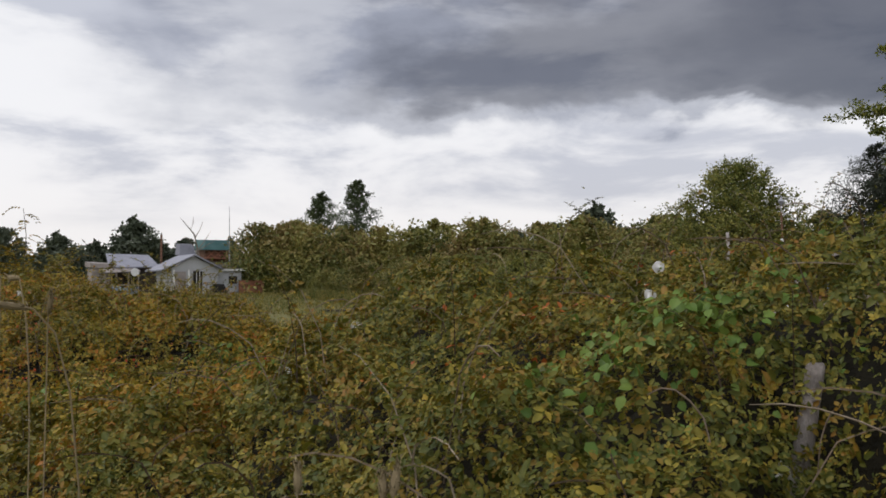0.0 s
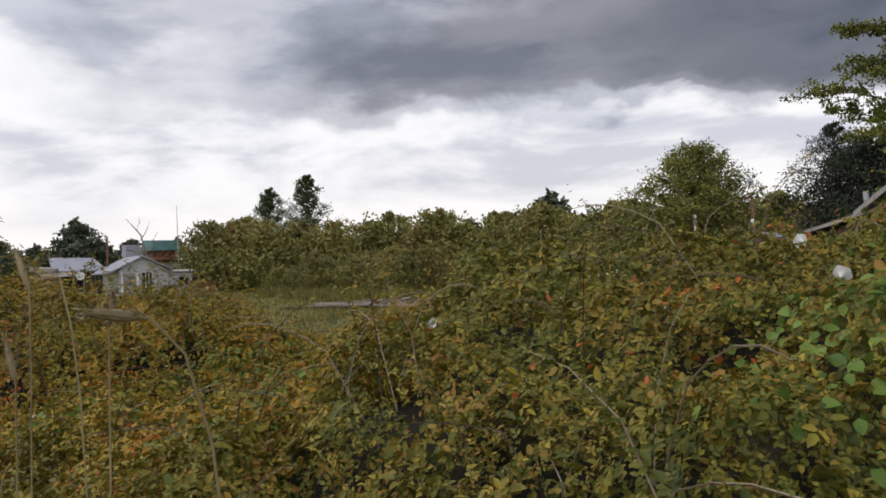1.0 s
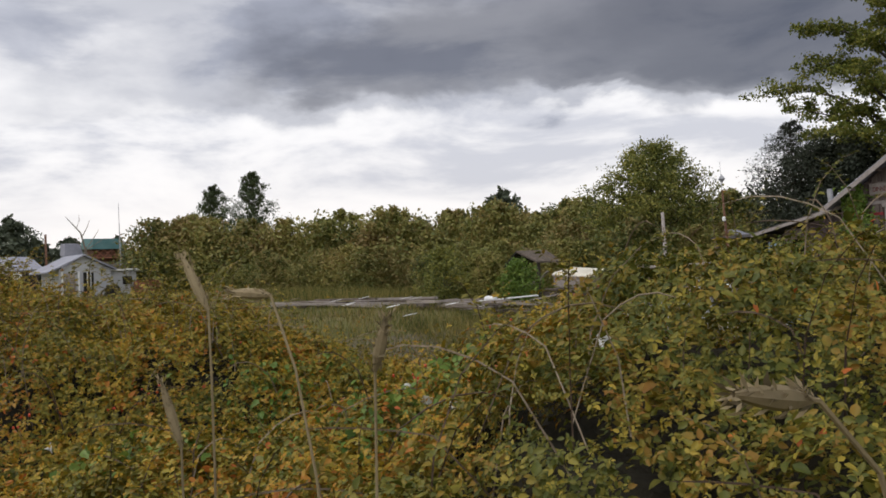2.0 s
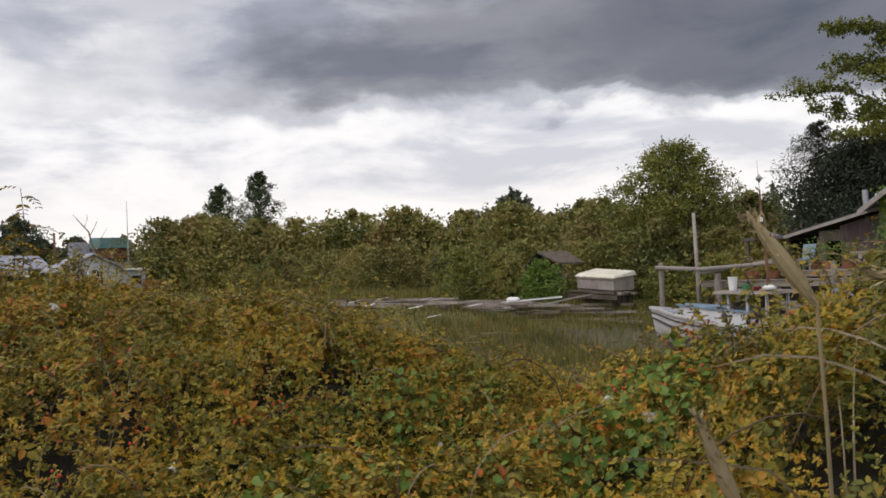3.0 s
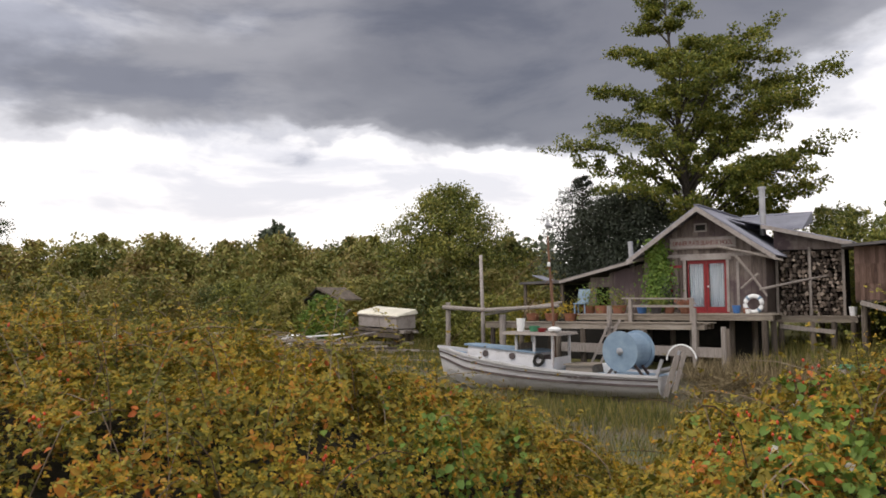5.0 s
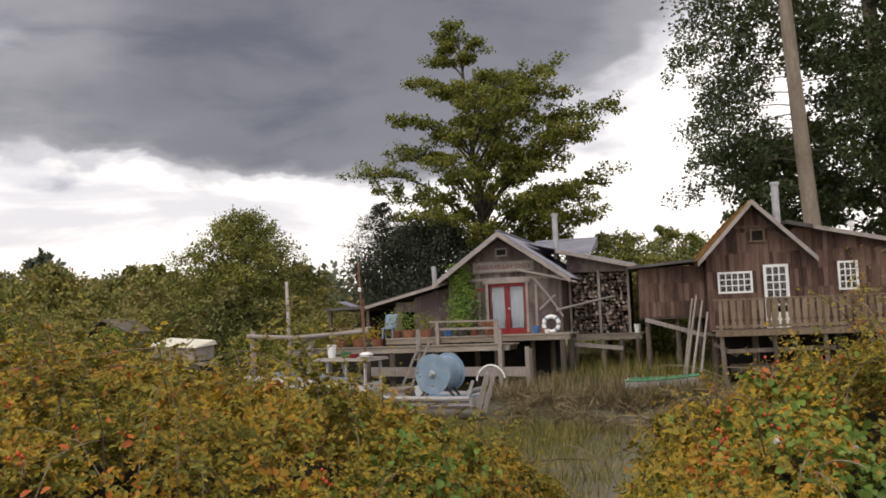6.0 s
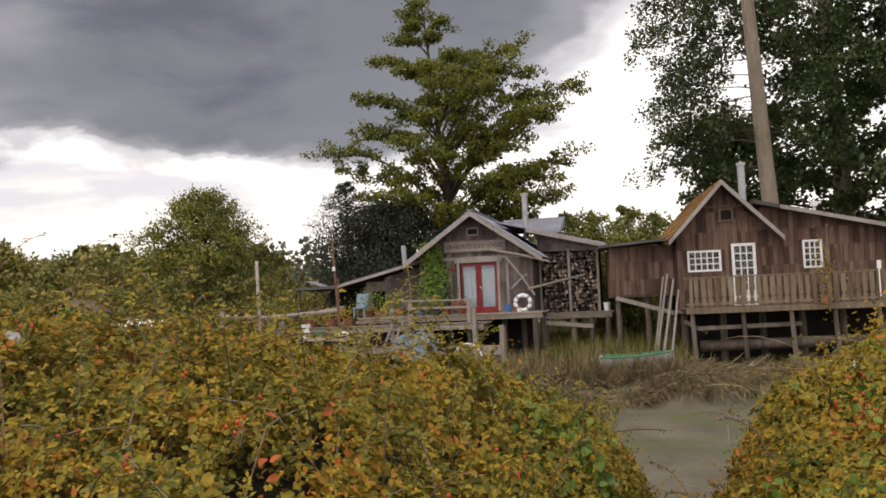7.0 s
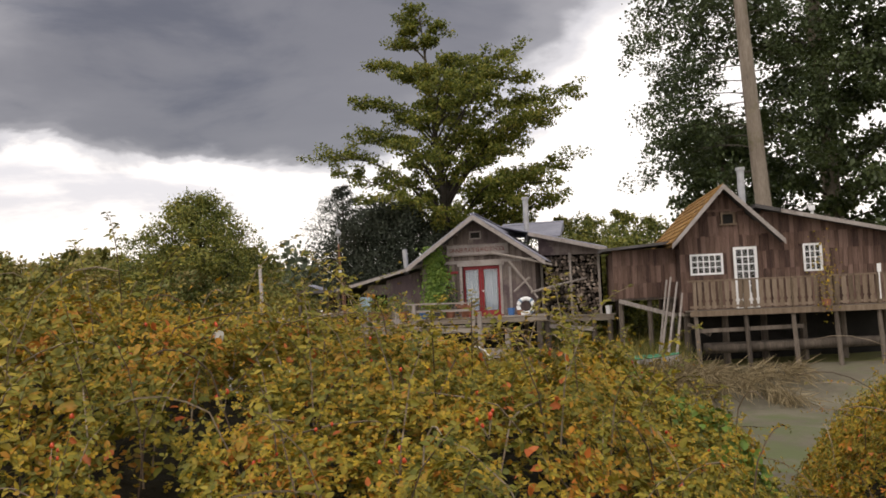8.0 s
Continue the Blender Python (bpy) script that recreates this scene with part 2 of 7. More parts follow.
TARROOF = material("dark_roofing", [(0.3, (0.051, 0.047, 0.047)), (0.55, (0.111, 0.102, 0.102)), (0.75, (0.187, 0.170, 0.170))], 1.1, 0.9, bump=0.5, item=0.2)
TRIM = material("faded_trim", [(0.3, (0.187, 0.160, 0.147)), (0.5, (0.306, 0.269, 0.252)), (0.75, (0.425, 0.386, 0.370))], 1.5, 0.8, fine=8, bump=0.3)
REDPAINT = material("red_paint", [(0.3, (0.173, 0.014, 0.018)), (0.7, (0.288, 0.036, 0.040))], 3, 0.5, bump=0.1)
WHITE = material("white_paint", [(0.25, (0.62, 0.61, 0.60)), (0.5, (0.76, 0.76, 0.76)), (0.75, (0.84, 0.84, 0.84))], 1.5, 0.5, bump=0.1, item=0.1)
HULLWHITE = material("weathered_hull_paint", [(0.25, (0.340, 0.328, 0.328)), (0.5, (0.527, 0.512, 0.521)), (0.75, (0.629, 0.613, 0.622))], 1.6, 0.6, fine=10, bump=0.2, stretch=(1, 1, 2.5), patch=(0.289, 0.244, 0.210), patch_scale=1.2, patch_at=(0.6, 0.8))
HULLDARK = material("dark_rub_rail", [(0.3, (0.045, 0.035, 0.035)), (0.7, (0.13, 0.10, 0.095))], 3, 0.7)
BLUE = material("faded_blue_paint", [(0.25, (0.12, 0.175, 0.25)), (0.5, (0.20, 0.28, 0.37)), (0.75, (0.31, 0.39, 0.47))], 2.2, 0.55, bump=0.2)
GREENPAINT = material("green_paint", [(0.3, (0.04, 0.17, 0.09)), (0.7, (0.08, 0.29, 0.16))], 3, 0.5, bump=0.1)
TEALROOF = material("teal_roof", [(0.3, (0.05, 0.13, 0.13)), (0.7, (0.10, 0.20, 0.20))], 1, 0.6)
SIDING = material("white_siding", [(0.3, (0.370, 0.375, 0.398)), (0.7, (0.503, 0.510, 0.538))], 0.8, 0.7, bump=0.1, item=0.2)
# for black things, and for sheets that stand in for deep shade
BLACK = material("black_parts_and_shade", [(0.3, (0.012, 0.011, 0.010)), (0.7, (0.03, 0.027, 0.024))], 2, 0.9)
CURTAIN = material("pale_curtain", [(0.3, (0.20, 0.24, 0.28)), (0.5, (0.34, 0.38, 0.43)), (0.7, (0.50, 0.53, 0.57))], 3.5, 0.85, fine=5, stretch=(4, 4, 0.3), bump=0.5)
TARP = material("cream_tarp", [(0.3, (0.56, 0.52, 0.42)), (0.7, (0.80, 0.76, 0.66))], 1.5, 0.6, bump=0.3)
PLASTIC_WHITE = material("white_plastic", [(0.3, (0.70, 0.70, 0.70)), (0.7, (0.82, 0.82, 0.82))], 4, 0.35, bump=0.03)
PLASTIC_BLUE = material("blue_plastic", [(0.3, (0.05, 0.13, 0.33)), (0.7, (0.08, 0.2, 0.45))], 4, 0.4, bump=0.03)
CLAY = material("clay_pot", [(0.3, (0.22, 0.09, 0.055)), (0.7, (0.36, 0.16, 0.10))], 5, 0.8)
LOGEND = material("split_log", [(0.25, (0.045, 0.035, 0.03)), (0.5, (0.17, 0.13, 0.105)), (0.75, (0.38, 0.31, 0.26))], 5, 0.9, fine=6, bump=0.5, item=0.6)
GLASS = bpy.data.materials.new("window_glass")
GLASS.use_nodes = True
_g = GLASS.node_tree.nodes["Principled BSDF"]
_g.inputs["Base Color"].default_value, _g.inputs["Roughness"].default_value = (0.9, 0.93, 0.95, 1), 0.03
_g.inputs["Transmission Weight"].default_value, _g.inputs["IOR"].default_value = 1.0, 1.45
INK = material("sign_ink", [(0.3, (0.12, 0.035, 0.03)), (0.7, (0.2, 0.06, 0.05))], 6, 0.7, bump=0.0)


# ---- building blocks ----
class Shape:
    """Corners and faces of one mesh, gathered piece by piece."""

    def __init__(self):
        self.v, self.f = [], []

    def add(self, verts, faces):
        k = len(self.v)
        self.v += [tuple(p) for p in verts]
        self.f += [tuple(k + i for i in face) for face in faces]
        return self

    def hexa(self, p):
        """Eight corners: the lower four round, then the upper four."""
        return self.add(p, [(3, 2, 1, 0), (4, 5, 6, 7), (0, 1, 5, 4), (1, 2, 6, 5), (2, 3, 7, 6), (3, 0, 4, 7)])

    def box(self, x0, x1, y0, y1, z0, z1):
        return self.hexa([(x0, y0, z0), (x1, y0, z0), (x1, y1, z0), (x0, y1, z0), (x0, y0, z1), (x1, y0, z1), (x1, y1, z1), (x0, y1, z1)])

    def beam(self, a, b, w, h):
        """A squared timber from a to b."""
        a, b = Vector(a), Vector(b)
        d = (b - a).normalized()
        side = d.cross(Vector((0, 0, 1)))
        side = (side if side.length > 0.05 else Vector((1, 0, 0))).normalized()
        top = side.cross(d).normalized()
        s, u = side * w / 2, top * h / 2
        return self.hexa([a - s - u, a + s - u, b + s - u, b - s - u, a - s + u, a + s + u, b + s + u, b - s + u])

    def tube(self, points, radii, sides=8, cap=True):
        points = [Vector(p) for p in points]
        rings = []
        for i, p in enumerate(points):
            d = (points[min(i + 1, len(points) - 1)] - points[max(i - 1, 0)]).normalized()
            s = d.cross(Vector((0.13, 0.31, 1)) if abs(d.z) < 0.95 else Vector((1, 0.2, 0))).normalized()
            u = s.cross(d).normalized()
            r = radii[i] if isinstance(radii, (list, tuple)) else radii
            rings.append([p + (s * math.cos(q) + u * math.sin(q)) * r for q in (2 * math.pi * k / sides for k in range(sides))])
        faces = []
        for i in range(len(points) - 1):
            for k in range(sides):
                a, b = i * sides + k, i * sides + (k + 1) % sides
                faces.append((a, b, b + sides, a + sides))
        if cap:
            faces += [tuple(range(sides))[::-1], tuple((len(points) - 1) * sides + k for k in range(sides))]
        return self.add([p for ring in rings for p in ring], faces)

    def lathe(self, centre, profile, sides=16, axis="z"):
        """A turned form: (radius, height) pairs round an axis."""
        cx, cy, cz = centre
        verts, faces = [], []
        for r, h in profile:
            for k in range(sides):
                q = 2 * math.pi * k / sides
                a, b = r * math.cos(q), r * math.sin(q)
                verts.append({"z": (cx + a, cy + b, cz + h), "y": (cx + a, cy + h, cz + b), "x": (cx + h, cy + a, cz + b)}[axis])
        for i in range(len(profile) - 1):
            for k in range(sides):
                a, b = i * sides + k, i * sides + (k + 1) % sides
                faces.append((a, b, b + sides, a + sides))
        faces += [tuple(range(sides))[::-1], tuple((len(profile) - 1) * sides + k for k in range(sides))]
        return self.add(verts, faces)

    def slab(self, outline, y0, y1):
        """An outline in x and z, given depth from y0 to y1."""
        k = len(outline)
        verts = [(x, y0, z) for x, z in outline] + [(x, y1, z) for x, z in outline]
        faces = [tuple(range(k)), tuple(range(2 * k - 1, k - 1, -1))] + [(i, i + k, (i + 1) % k + k, (i + 1) % k) for i in range(k)]
        return self.add(verts, faces)

    def corrugated(self, x0, z0, x1, z1, y0, y1, thick=0.03, wave=0.012, pitch=0.09, rows=5):
        """A ribbed metal sheet whose ribs run down the slope from (x0, z0) to (x1, z1)."""
        k = int((y1 - y0) / pitch * 4)
        rise = Vector((x1 - x0, 0, z1 - z0)).normalized()
        out = Vector((-rise.z, 0, rise.x))
        if out.z < 0:
            out = -out
        verts, faces = [], []
        for layer in (0, 1):
            for r in (0, 1):
                for i in range(k + 1):
                    y = y0 + (y1 - y0) * i / k
                    p = Vector((x0, y, z0)).lerp(Vector((x1, y, z1)), r) + out * (wave * math.sin(i * math.pi / 2) + (thick if layer else 0))
                    verts.append(p)
        n = k + 1
        for layer in (0, 1):
            for i in range(k):
                a = layer * 2 * n + i
                faces.append((a, a + 1, a + n + 1, a + n))
        for i in range(k):
            for r in (0, 1):
                a = r * n + i
                faces.append((a, a + 1, a + 2 * n + 1, a + 2 * n))
        for i in (0, k):
            faces.append((i, i + n, i + 3 * n, i + 2 * n))
        return self.add(verts, faces)


BASE = {}


def mesh_of(name, shape, mat, base=(0, 0, 0), smooth=False):
    me = bpy.data.meshes.new(name)
    b = Vector(base)
    me.from_pydata([tuple(Vector(p) - b) for p in shape.v], [], shape.f)
    bm = bmesh.new()
    bm.from_mesh(me)
    bmesh.ops.recalc_face_normals(bm, faces=bm.faces)
    bm.to_mesh(me)
    bm.free()
    me.materials.append(mat)
    if smooth:
        me.polygons.foreach_set("use_smooth", [True] * len(me.polygons))
    return me


def thing(name, base, label, category, group="", kind="", turn=0.0):
    """An Empty at a thing's base, under which its parts hang."""
    ob = new(name)
    ob.empty_display_size = 0.3
    ob.matrix_world = pose(*base, 0, 0, turn)
    BASE[ob] = Vector(base)
    return tagged(ob, label, category, group, kind)


def part(name, shape, mat, parent, label="", smooth=False, kind=""):
    ob = new(name, mesh_of(name, shape, mat, BASE[parent], smooth))
    ob.parent = parent
    BASE[ob] = BASE[parent]
    return tagged(ob, label, kind=kind)


def single(name, shape, mat, base, label, category, group="", kind="", smooth=False, turn=0.0):
    """A thing of one mesh."""
    ob = new(name, mesh_of(name, shape, mat, base, smooth))
    ob.matrix_world = pose(*base, 0, 0, turn)
    BASE[ob] = Vector(base)
    return tagged(ob, label, category, group, kind)


rng = np.random.default_rng(7)


def unit(a):
    return a / np.maximum(np.linalg.norm(a, axis=1, keepdims=True), 1e-9)


def leaf_mesh(name, at, ahead, face, length, mat, wide=0.6, simple=False):
    """Leaves as one mesh: each from its stalk at `at` towards `ahead`, its upper side towards `face`, folded along the midrib."""
    count = len(at)
    a = unit(ahead)
    b = unit(np.cross(a, face))
    c = np.cross(b, a)
    size = np.asarray(length).reshape(-1, 1)
    if simple:
        pts = np.stack([at, at + a * size * 0.5 + b * size * wide / 2, at + a * size, at + a * size * 0.5 - b * size * wide / 2], 1)
        loops = np.arange(count * 4)
        per, corners = 4, 1
    else:
        lift = c * size * 0.10
        pts = np.stack([at, at + a * size * 0.28 + b * size * wide * 0.46 + lift, at + a * size * 0.68 + b * size * wide * 0.36 + lift * 0.7, at + a * size - lift * 0.9,
                        at + a * size * 0.68 - b * size * wide * 0.36 + lift * 0.7, at + a * size * 0.28 - b * size * wide * 0.46 + lift], 1)
        k = np.arange(count)[:, None] * 6
        loops = np.concatenate([k + [0, 1, 2, 3], k + [0, 3, 4, 5]], 1).ravel()
        per, corners = 6, 2
    me = bpy.data.meshes.new(name)
    me.vertices.add(count * per)
    me.vertices.foreach_set("co", pts.astype(np.float32).ravel())
    me.loops.add(len(loops))
    me.loops.foreach_set("vertex_index", loops.astype(np.int32))
    me.polygons.add(count * corners)
    me.polygons.foreach_set("loop_start", (np.arange(count * corners) * 4).astype(np.int32))
    me.update(calc_edges=True)
    me.materials.append(mat)
    return me


def hang(name, me, parent, label="", kind="stuff"):
    ob = new(name, me)
    ob.parent = parent
    BASE[ob] = BASE[parent]
    return tagged(ob, label, kind=kind)


def wobble(x, y, scale, seed=0.0):
    """Smooth uneven ground noise for arrays, about -1 to 1."""
    out = np.zeros_like(x)
    for k, (a, b, p) in enumerate(((1.0, 0.31, 0.3), (-0.42, 0.93, 1.7), (0.71, -0.77, 2.9), (1.63, 0.9, 4.1), (-0.8, 1.9, 5.3))):
        out += np.sin((a * x + b * y) / scale + p + seed * (k + 1.3)) / (1 + 0.45 * k)
    return out / 2.4


# ---- ground: dyke, slough and flat land ----
def along(x, y):
    """Metres along the dyke path, and metres from it towards the slough."""
    return (x - 1.09) * -0.96 + (y - 0.76) * -0.28, (x - 1.09) * -0.28 + (y - 0.76) * 0.96


def from_path(s, w):
    return 1.09 - 0.96 * s - 0.28 * w, 0.76 - 0.28 * s + 0.96 * w


def ease(a, b, v):
    q = np.clip((v - a) / (b - a), 0, 1)
    return q * q * (3 - 2 * q)


def ground_z(x, y):
    x, y = np.asarray(x, float), np.asarray(y, float)
    s, w = along(x, y)
    bank = -2.0 * ease(5.0, 11.5, w)
    far_bank = 0.75 * ease(26.6, 28.4, y + 0.5 * np.sin(x * 0.9)) + 0.55 * ease(28, 36, y) + 0.75 * ease(36, 44, y)
    east = bank + far_bank
    west = -0.45 * ease(5.0, 11.5, w) + np.clip((-x - 24) * 0.022, 0, 1.15)
    z = east + (west - east) * ease(-23, -33, x)
    z = np.where(w < -2.5, -0.9 * ease(-2.5, -7, w), z)
    return z + 0.05 * wobble(x, y, 1.6) + 0.02 * wobble(x, y, 0.5, 2.0)


gx = np.concatenate([[-4000, -1500, -700, -400, -250, -180], np.linspace(-130, 40, 240), [60, 120, 300, 800, 2000, 4000]])
gy = np.concatenate([[-4000, -1500, -400, -100, -30], np.linspace(-14, 70, 150), [90, 130, 200, 400, 900, 2000, 4000]])
GX, GY = np.meshgrid(gx, gy)
GZ = ground_z(GX, GY)
me = bpy.data.meshes.new("ground")
rows_, cols_ = GX.shape
quads = [(j * cols_ + i, j * cols_ + i + 1, (j + 1) * cols_ + i + 1, (j + 1) * cols_ + i) for j in range(rows_ - 1) for i in range(cols_ - 1)]
me.from_pydata(np.stack([GX.ravel(), GY.ravel(), GZ.ravel()], 1).tolist(), [], quads)
me.materials.append(GROUND)
me.materials.append(MUD)
low_faces = (GZ[:-1, :-1] + GZ[1:, 1:]).ravel() / 2 < -1.02
me.polygons.foreach_set("material_index", low_faces.astype(np.int32))
me.polygons.foreach_set("use_smooth", [True] * len(me.polygons))
tagged(new("ground", me), "rough grassy dyke and flat meadow with a muddy tidal slough", "ground", kind="structure")

# ---- the thicket along the dyke ----
RIDGE_S = [-8, -2, 0, 1, 2, 3, 3.5, 4, 4.5, 5, 5.5, 6, 6.5, 7, 7.5, 8, 8.4, 8.9, 9.5, 10.2, 11, 12, 13, 16, 34]
RIDGE_Z = [1.72, 1.78, 1.78, 1.82, 1.8, 1.72, 1.68, 1.64, 1.46, 1.16, 1.08, 1.06, 1.09, 1.12, 1.14, 1.18, 1.27, 1.46, 1.50, 1.48, 1.58, 1.62, 1.46, 1.34, 1.22]


def thicket_z(s, w):
    ridge = np.interp(s, RIDGE_S, RIDGE_Z)
    near = np.interp(w, [0.9, 1.3, 2.0, 3.0, 4.0, 5.0, 6.2], [0.05, 0.26, 0.42, 0.62, 0.84, 1.0, 1.0]) * ridge
    drop = np.interp(w, [5.2, 6.5, 8, 10, 12], [0.0, 0.25, 0.8, 1.8, 3.1])
    dent = 0.42 * np.exp(-(((s - 0.31 * w) / 0.26) ** 2)) * ease(4.1, 3.7, w) * ease(0.8, 1.6, w)
    dent = dent + 0.85 * np.exp(-(((s - 7.1 + (w - 3) * 0.34) / 0.52) ** 2)) * ease(1.6, 4.2, w)
    lumps = 0.20 * wobble(s, w, 0.36) + 0.14 * wobble(s, w, 1.2, 3.0) + 0.13 * wobble(s, w, 0.15, 1.0)
    return near - drop - dent - 0.06 + lumps * np.clip(w / 2.5, 0.2, 1) * 0.9


def sprays(count, s0, s1, w0, w1, power=1.0):
    """Where compound leaves sit on the thicket, which way they reach, and which way they face."""
    s = rng.uniform(s0, s1, count)
    w = w0 + (w1 - w0) * rng.random(count) ** power
    z = thicket_z(s, w)
    e = 0.05
    ds, dw = (thicket_z(s + e, w) - z) / e, (thicket_z(s, w + e) - z) / e
    x, y = from_path(s, w)
    nx, ny = -(ds * -0.96 + dw * -0.28), -(ds * -0.28 + dw * 0.96)
    face = unit(np.stack([nx, ny, np.ones(count)], 1))
    face[:, 1] -= 0.25
    depth = rng.exponential(0.11, count) - 0.07 + 0.16 * np.clip(wobble(s, w, 0.10, 5.0), 0, 1)
    at = np.stack([x, y, z], 1) - face * depth[:, None]
    face = unit(face + rng.normal(0, 0.42, (count, 3)))
    ahead = unit(rng.normal(0, 1, (count, 3)) + [0, 0, 0.1])
    ahead = unit(ahead - face * (ahead * face).sum(1, keepdims=True) * 0.8)
    open_gaps = wobble(s, w, 0.075, 7.0) + 0.7 * wobble(s, w, 0.24, 2.0) > -0.43
    return at[open_gaps], ahead[open_gaps], face[open_gaps]


def compound(at, ahead, face, size, leaflets):
    """Each leaf as three or five leaflets round its stalk."""
    b = unit(np.cross(ahead, face))
    out_at, out_ahead, out_face, out_size = [], [], [], []
    turns = {3: (0, 1.15, -1.15), 5: (0, 0.8, -0.8, 1.5, -1.5), 1: (0,)}[leaflets]
    for k, q in enumerate(turns):
        a = ahead * math.cos(q) + b * math.sin(q)
        out_at.append(at + (ahead * size[:, None] * (0.35 if k == 0 else 0.0)))
        out_ahead.append(a + rng.normal(0, 0.12, a.shape))
        out_face.append(face + rng.normal(0, 0.22, a.shape))
        out_size.append(size * (1.0 if k == 0 else 0.8))
    return [np.concatenate(v) for v in (out_at, out_ahead, out_face)] + [np.concatenate(out_size)]


def cane_path(s, w, reach, lift, turn, steps=7):
    x, y = from_path(s, w)
    z = float(thicket_z(np.array([s]), np.array([w]))[0]) - 0.25
    pts = []
    for i in range(steps):
        q = i / (steps - 1)
        pts.append((x + math.cos(turn) * reach * q, y + math.sin(turn) * reach * q, z + lift * math.sin(q * 2.0) + 0.25 * min(1, 3 * q)))
    return pts


def thicket(s0, s1, label, leaves, greens, size, roses=0.0, shoots=12, main=BRAMBLE):
    """One stretch of bramble: leaves, dead and living canes, and a near-black litter sheet for the shade inside it."""
    bx, by = from_path((s0 + s1) / 2, 3.5)
    root = thing("bramble_thicket", (bx, by, float(ground_z(bx, by))), label, "bramble", "brambles along the dyke", "stuff")
    shift = np.array(BASE[root])
    for name, mat, count, leaflets, wide, factor in (("leaves", main, leaves, 3, 0.64, 1.0), ("young_leaves", GREENER, greens, 3, 0.58, 0.95)):
        at, ahead, face = sprays(count, s0, s1, 0.9, 10.5, 1.15)
        ls = size * factor * (0.6 + rng.gamma(2.0, 0.25, len(at)))
        a, b, c, d = compound(at, ahead, face, ls, leaflets)
        hang(name, leaf_mesh(name, a - shift, b, c, d, mat, wide, s0 > 15 or s1 < 1), root)
    if roses:
        at, ahead, face = sprays(int(leaves * roses), s0, s1, 2.5, 8.5)
        at[:, 2] += rng.exponential(0.06, len(at))
        a, b, c, d = compound(at, ahead, face, size * 0.62 * rng.uniform(0.7, 1.3, len(at)), 5)
        hang("rose_leaves", leaf_mesh("rose_leaves", a - shift, b, c, d, ROSE, 0.62, True), root, "yellowing wild rose leaves")
    count = int((s1 - s0) * (240 if s1 < 17 else 90))
    ss, wv = rng.uniform(s0, s1, count), 1.1 + 7.0 * rng.random(count) ** 1.1
    sx, sy = from_path(ss, wv)
    foot = np.stack([sx, sy, thicket_z(ss, wv) - 0.08], 1)
    grow = unit(rng.normal(0, 0.5, (count, 3)) + [0, -0.15, 0.8])
    tall = rng.gamma(2.6, 0.095, count)
    for name, mat, pick in (("sprigs", main, slice(0, None, 2)), ("green_sprigs", GREENER, slice(1, None, 2))):
        at_, dir_, face_, size_ = [], [], [], []
        f, g, h = foot[pick], grow[pick], tall[pick]
        for k in range(10):
            q = (k + 1) / 10
            turn = k * 2.4 + rng.random(len(f)) * 0.8
            out = np.stack([np.cos(turn), np.sin(turn), np.full(len(f), 0.25)], 1)
            at_.append(f + g * (h * q)[:, None] + [0, 0, 0] - np.array([0, 0, 0.10]) * (q * q * h)[:, None])
            dir_.append(out + g * 0.3)
            face_.append(g + rng.normal(0, 0.35, f.shape))
            size_.append(size * (1.0 - 0.55 * q) * rng.uniform(0.7, 1.2, len(f)))
        a, b, c, d = compound(np.concatenate(at_), unit(np.concatenate(dir_)), unit(np.concatenate(face_)), np.concatenate(size_), 3)
        hang(name, leaf_mesh(name, a - shift, b, c, d, mat, 0.66), root)
    # sheet of dead stems under the leaves, its colour darkened to give inner shade
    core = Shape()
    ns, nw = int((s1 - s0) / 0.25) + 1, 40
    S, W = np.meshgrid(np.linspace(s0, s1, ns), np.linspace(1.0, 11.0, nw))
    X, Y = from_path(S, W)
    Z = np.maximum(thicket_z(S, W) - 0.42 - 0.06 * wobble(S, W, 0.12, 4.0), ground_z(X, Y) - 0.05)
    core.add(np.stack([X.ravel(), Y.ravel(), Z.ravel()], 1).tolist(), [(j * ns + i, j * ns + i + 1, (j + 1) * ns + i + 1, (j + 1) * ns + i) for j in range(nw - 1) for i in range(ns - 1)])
    part("litter", core, SHADEFILL, root, "dead leaves and stems, coloured near-black for the shade inside the thicket")
    # arching canes, leafy and bare
    bare, live = Shape(), Shape()
    tips, tip_dirs = [], []
    for k in range(int((s1 - s0) * 30)):
        s, w = rng.uniform(s0, s1), 1.6 + 7.0 * rng.random()
        pts = cane_path(s, w, rng.uniform(0.25, 0.9), rng.uniform(0.05, 0.36), rng.uniform(0, 6.28))
        if k % 3 == 0:
            bare.tube(pts, [0.0035] * 6 + [0.0015], 4, False)
        else:
            live.tube(pts, [0.004] * 6 + [0.001], 3, False)
            for q in np.linspace(0.25, 1, 13):
                i = min(int(q * 6), 5)
                p = np.array(pts[i]) + (np.array(pts[i + 1]) - np.array(pts[i])) * (q * 6 - i)
                tips.append(p)
                tip_dirs.append(rng.normal(0, 1, 3) + [0, 0, 0.2])
    part("dead_canes", bare, CANE, root, "bare grey dead canes")
    part("canes", live, CANE, root)
    tips, tip_dirs = np.array(tips), unit(np.array(tip_dirs))
    a, b, c, d = compound(tips, tip_dirs, unit(rng.normal(0, 0.5, tips.shape) + [0, -0.3, 1]), size * 0.72 * rng.uniform(0.6, 1.2, len(tips)), 3)
    hang("cane_leaves", leaf_mesh("cane_leaves", a - shift, b, c, d, main, 0.66), root)
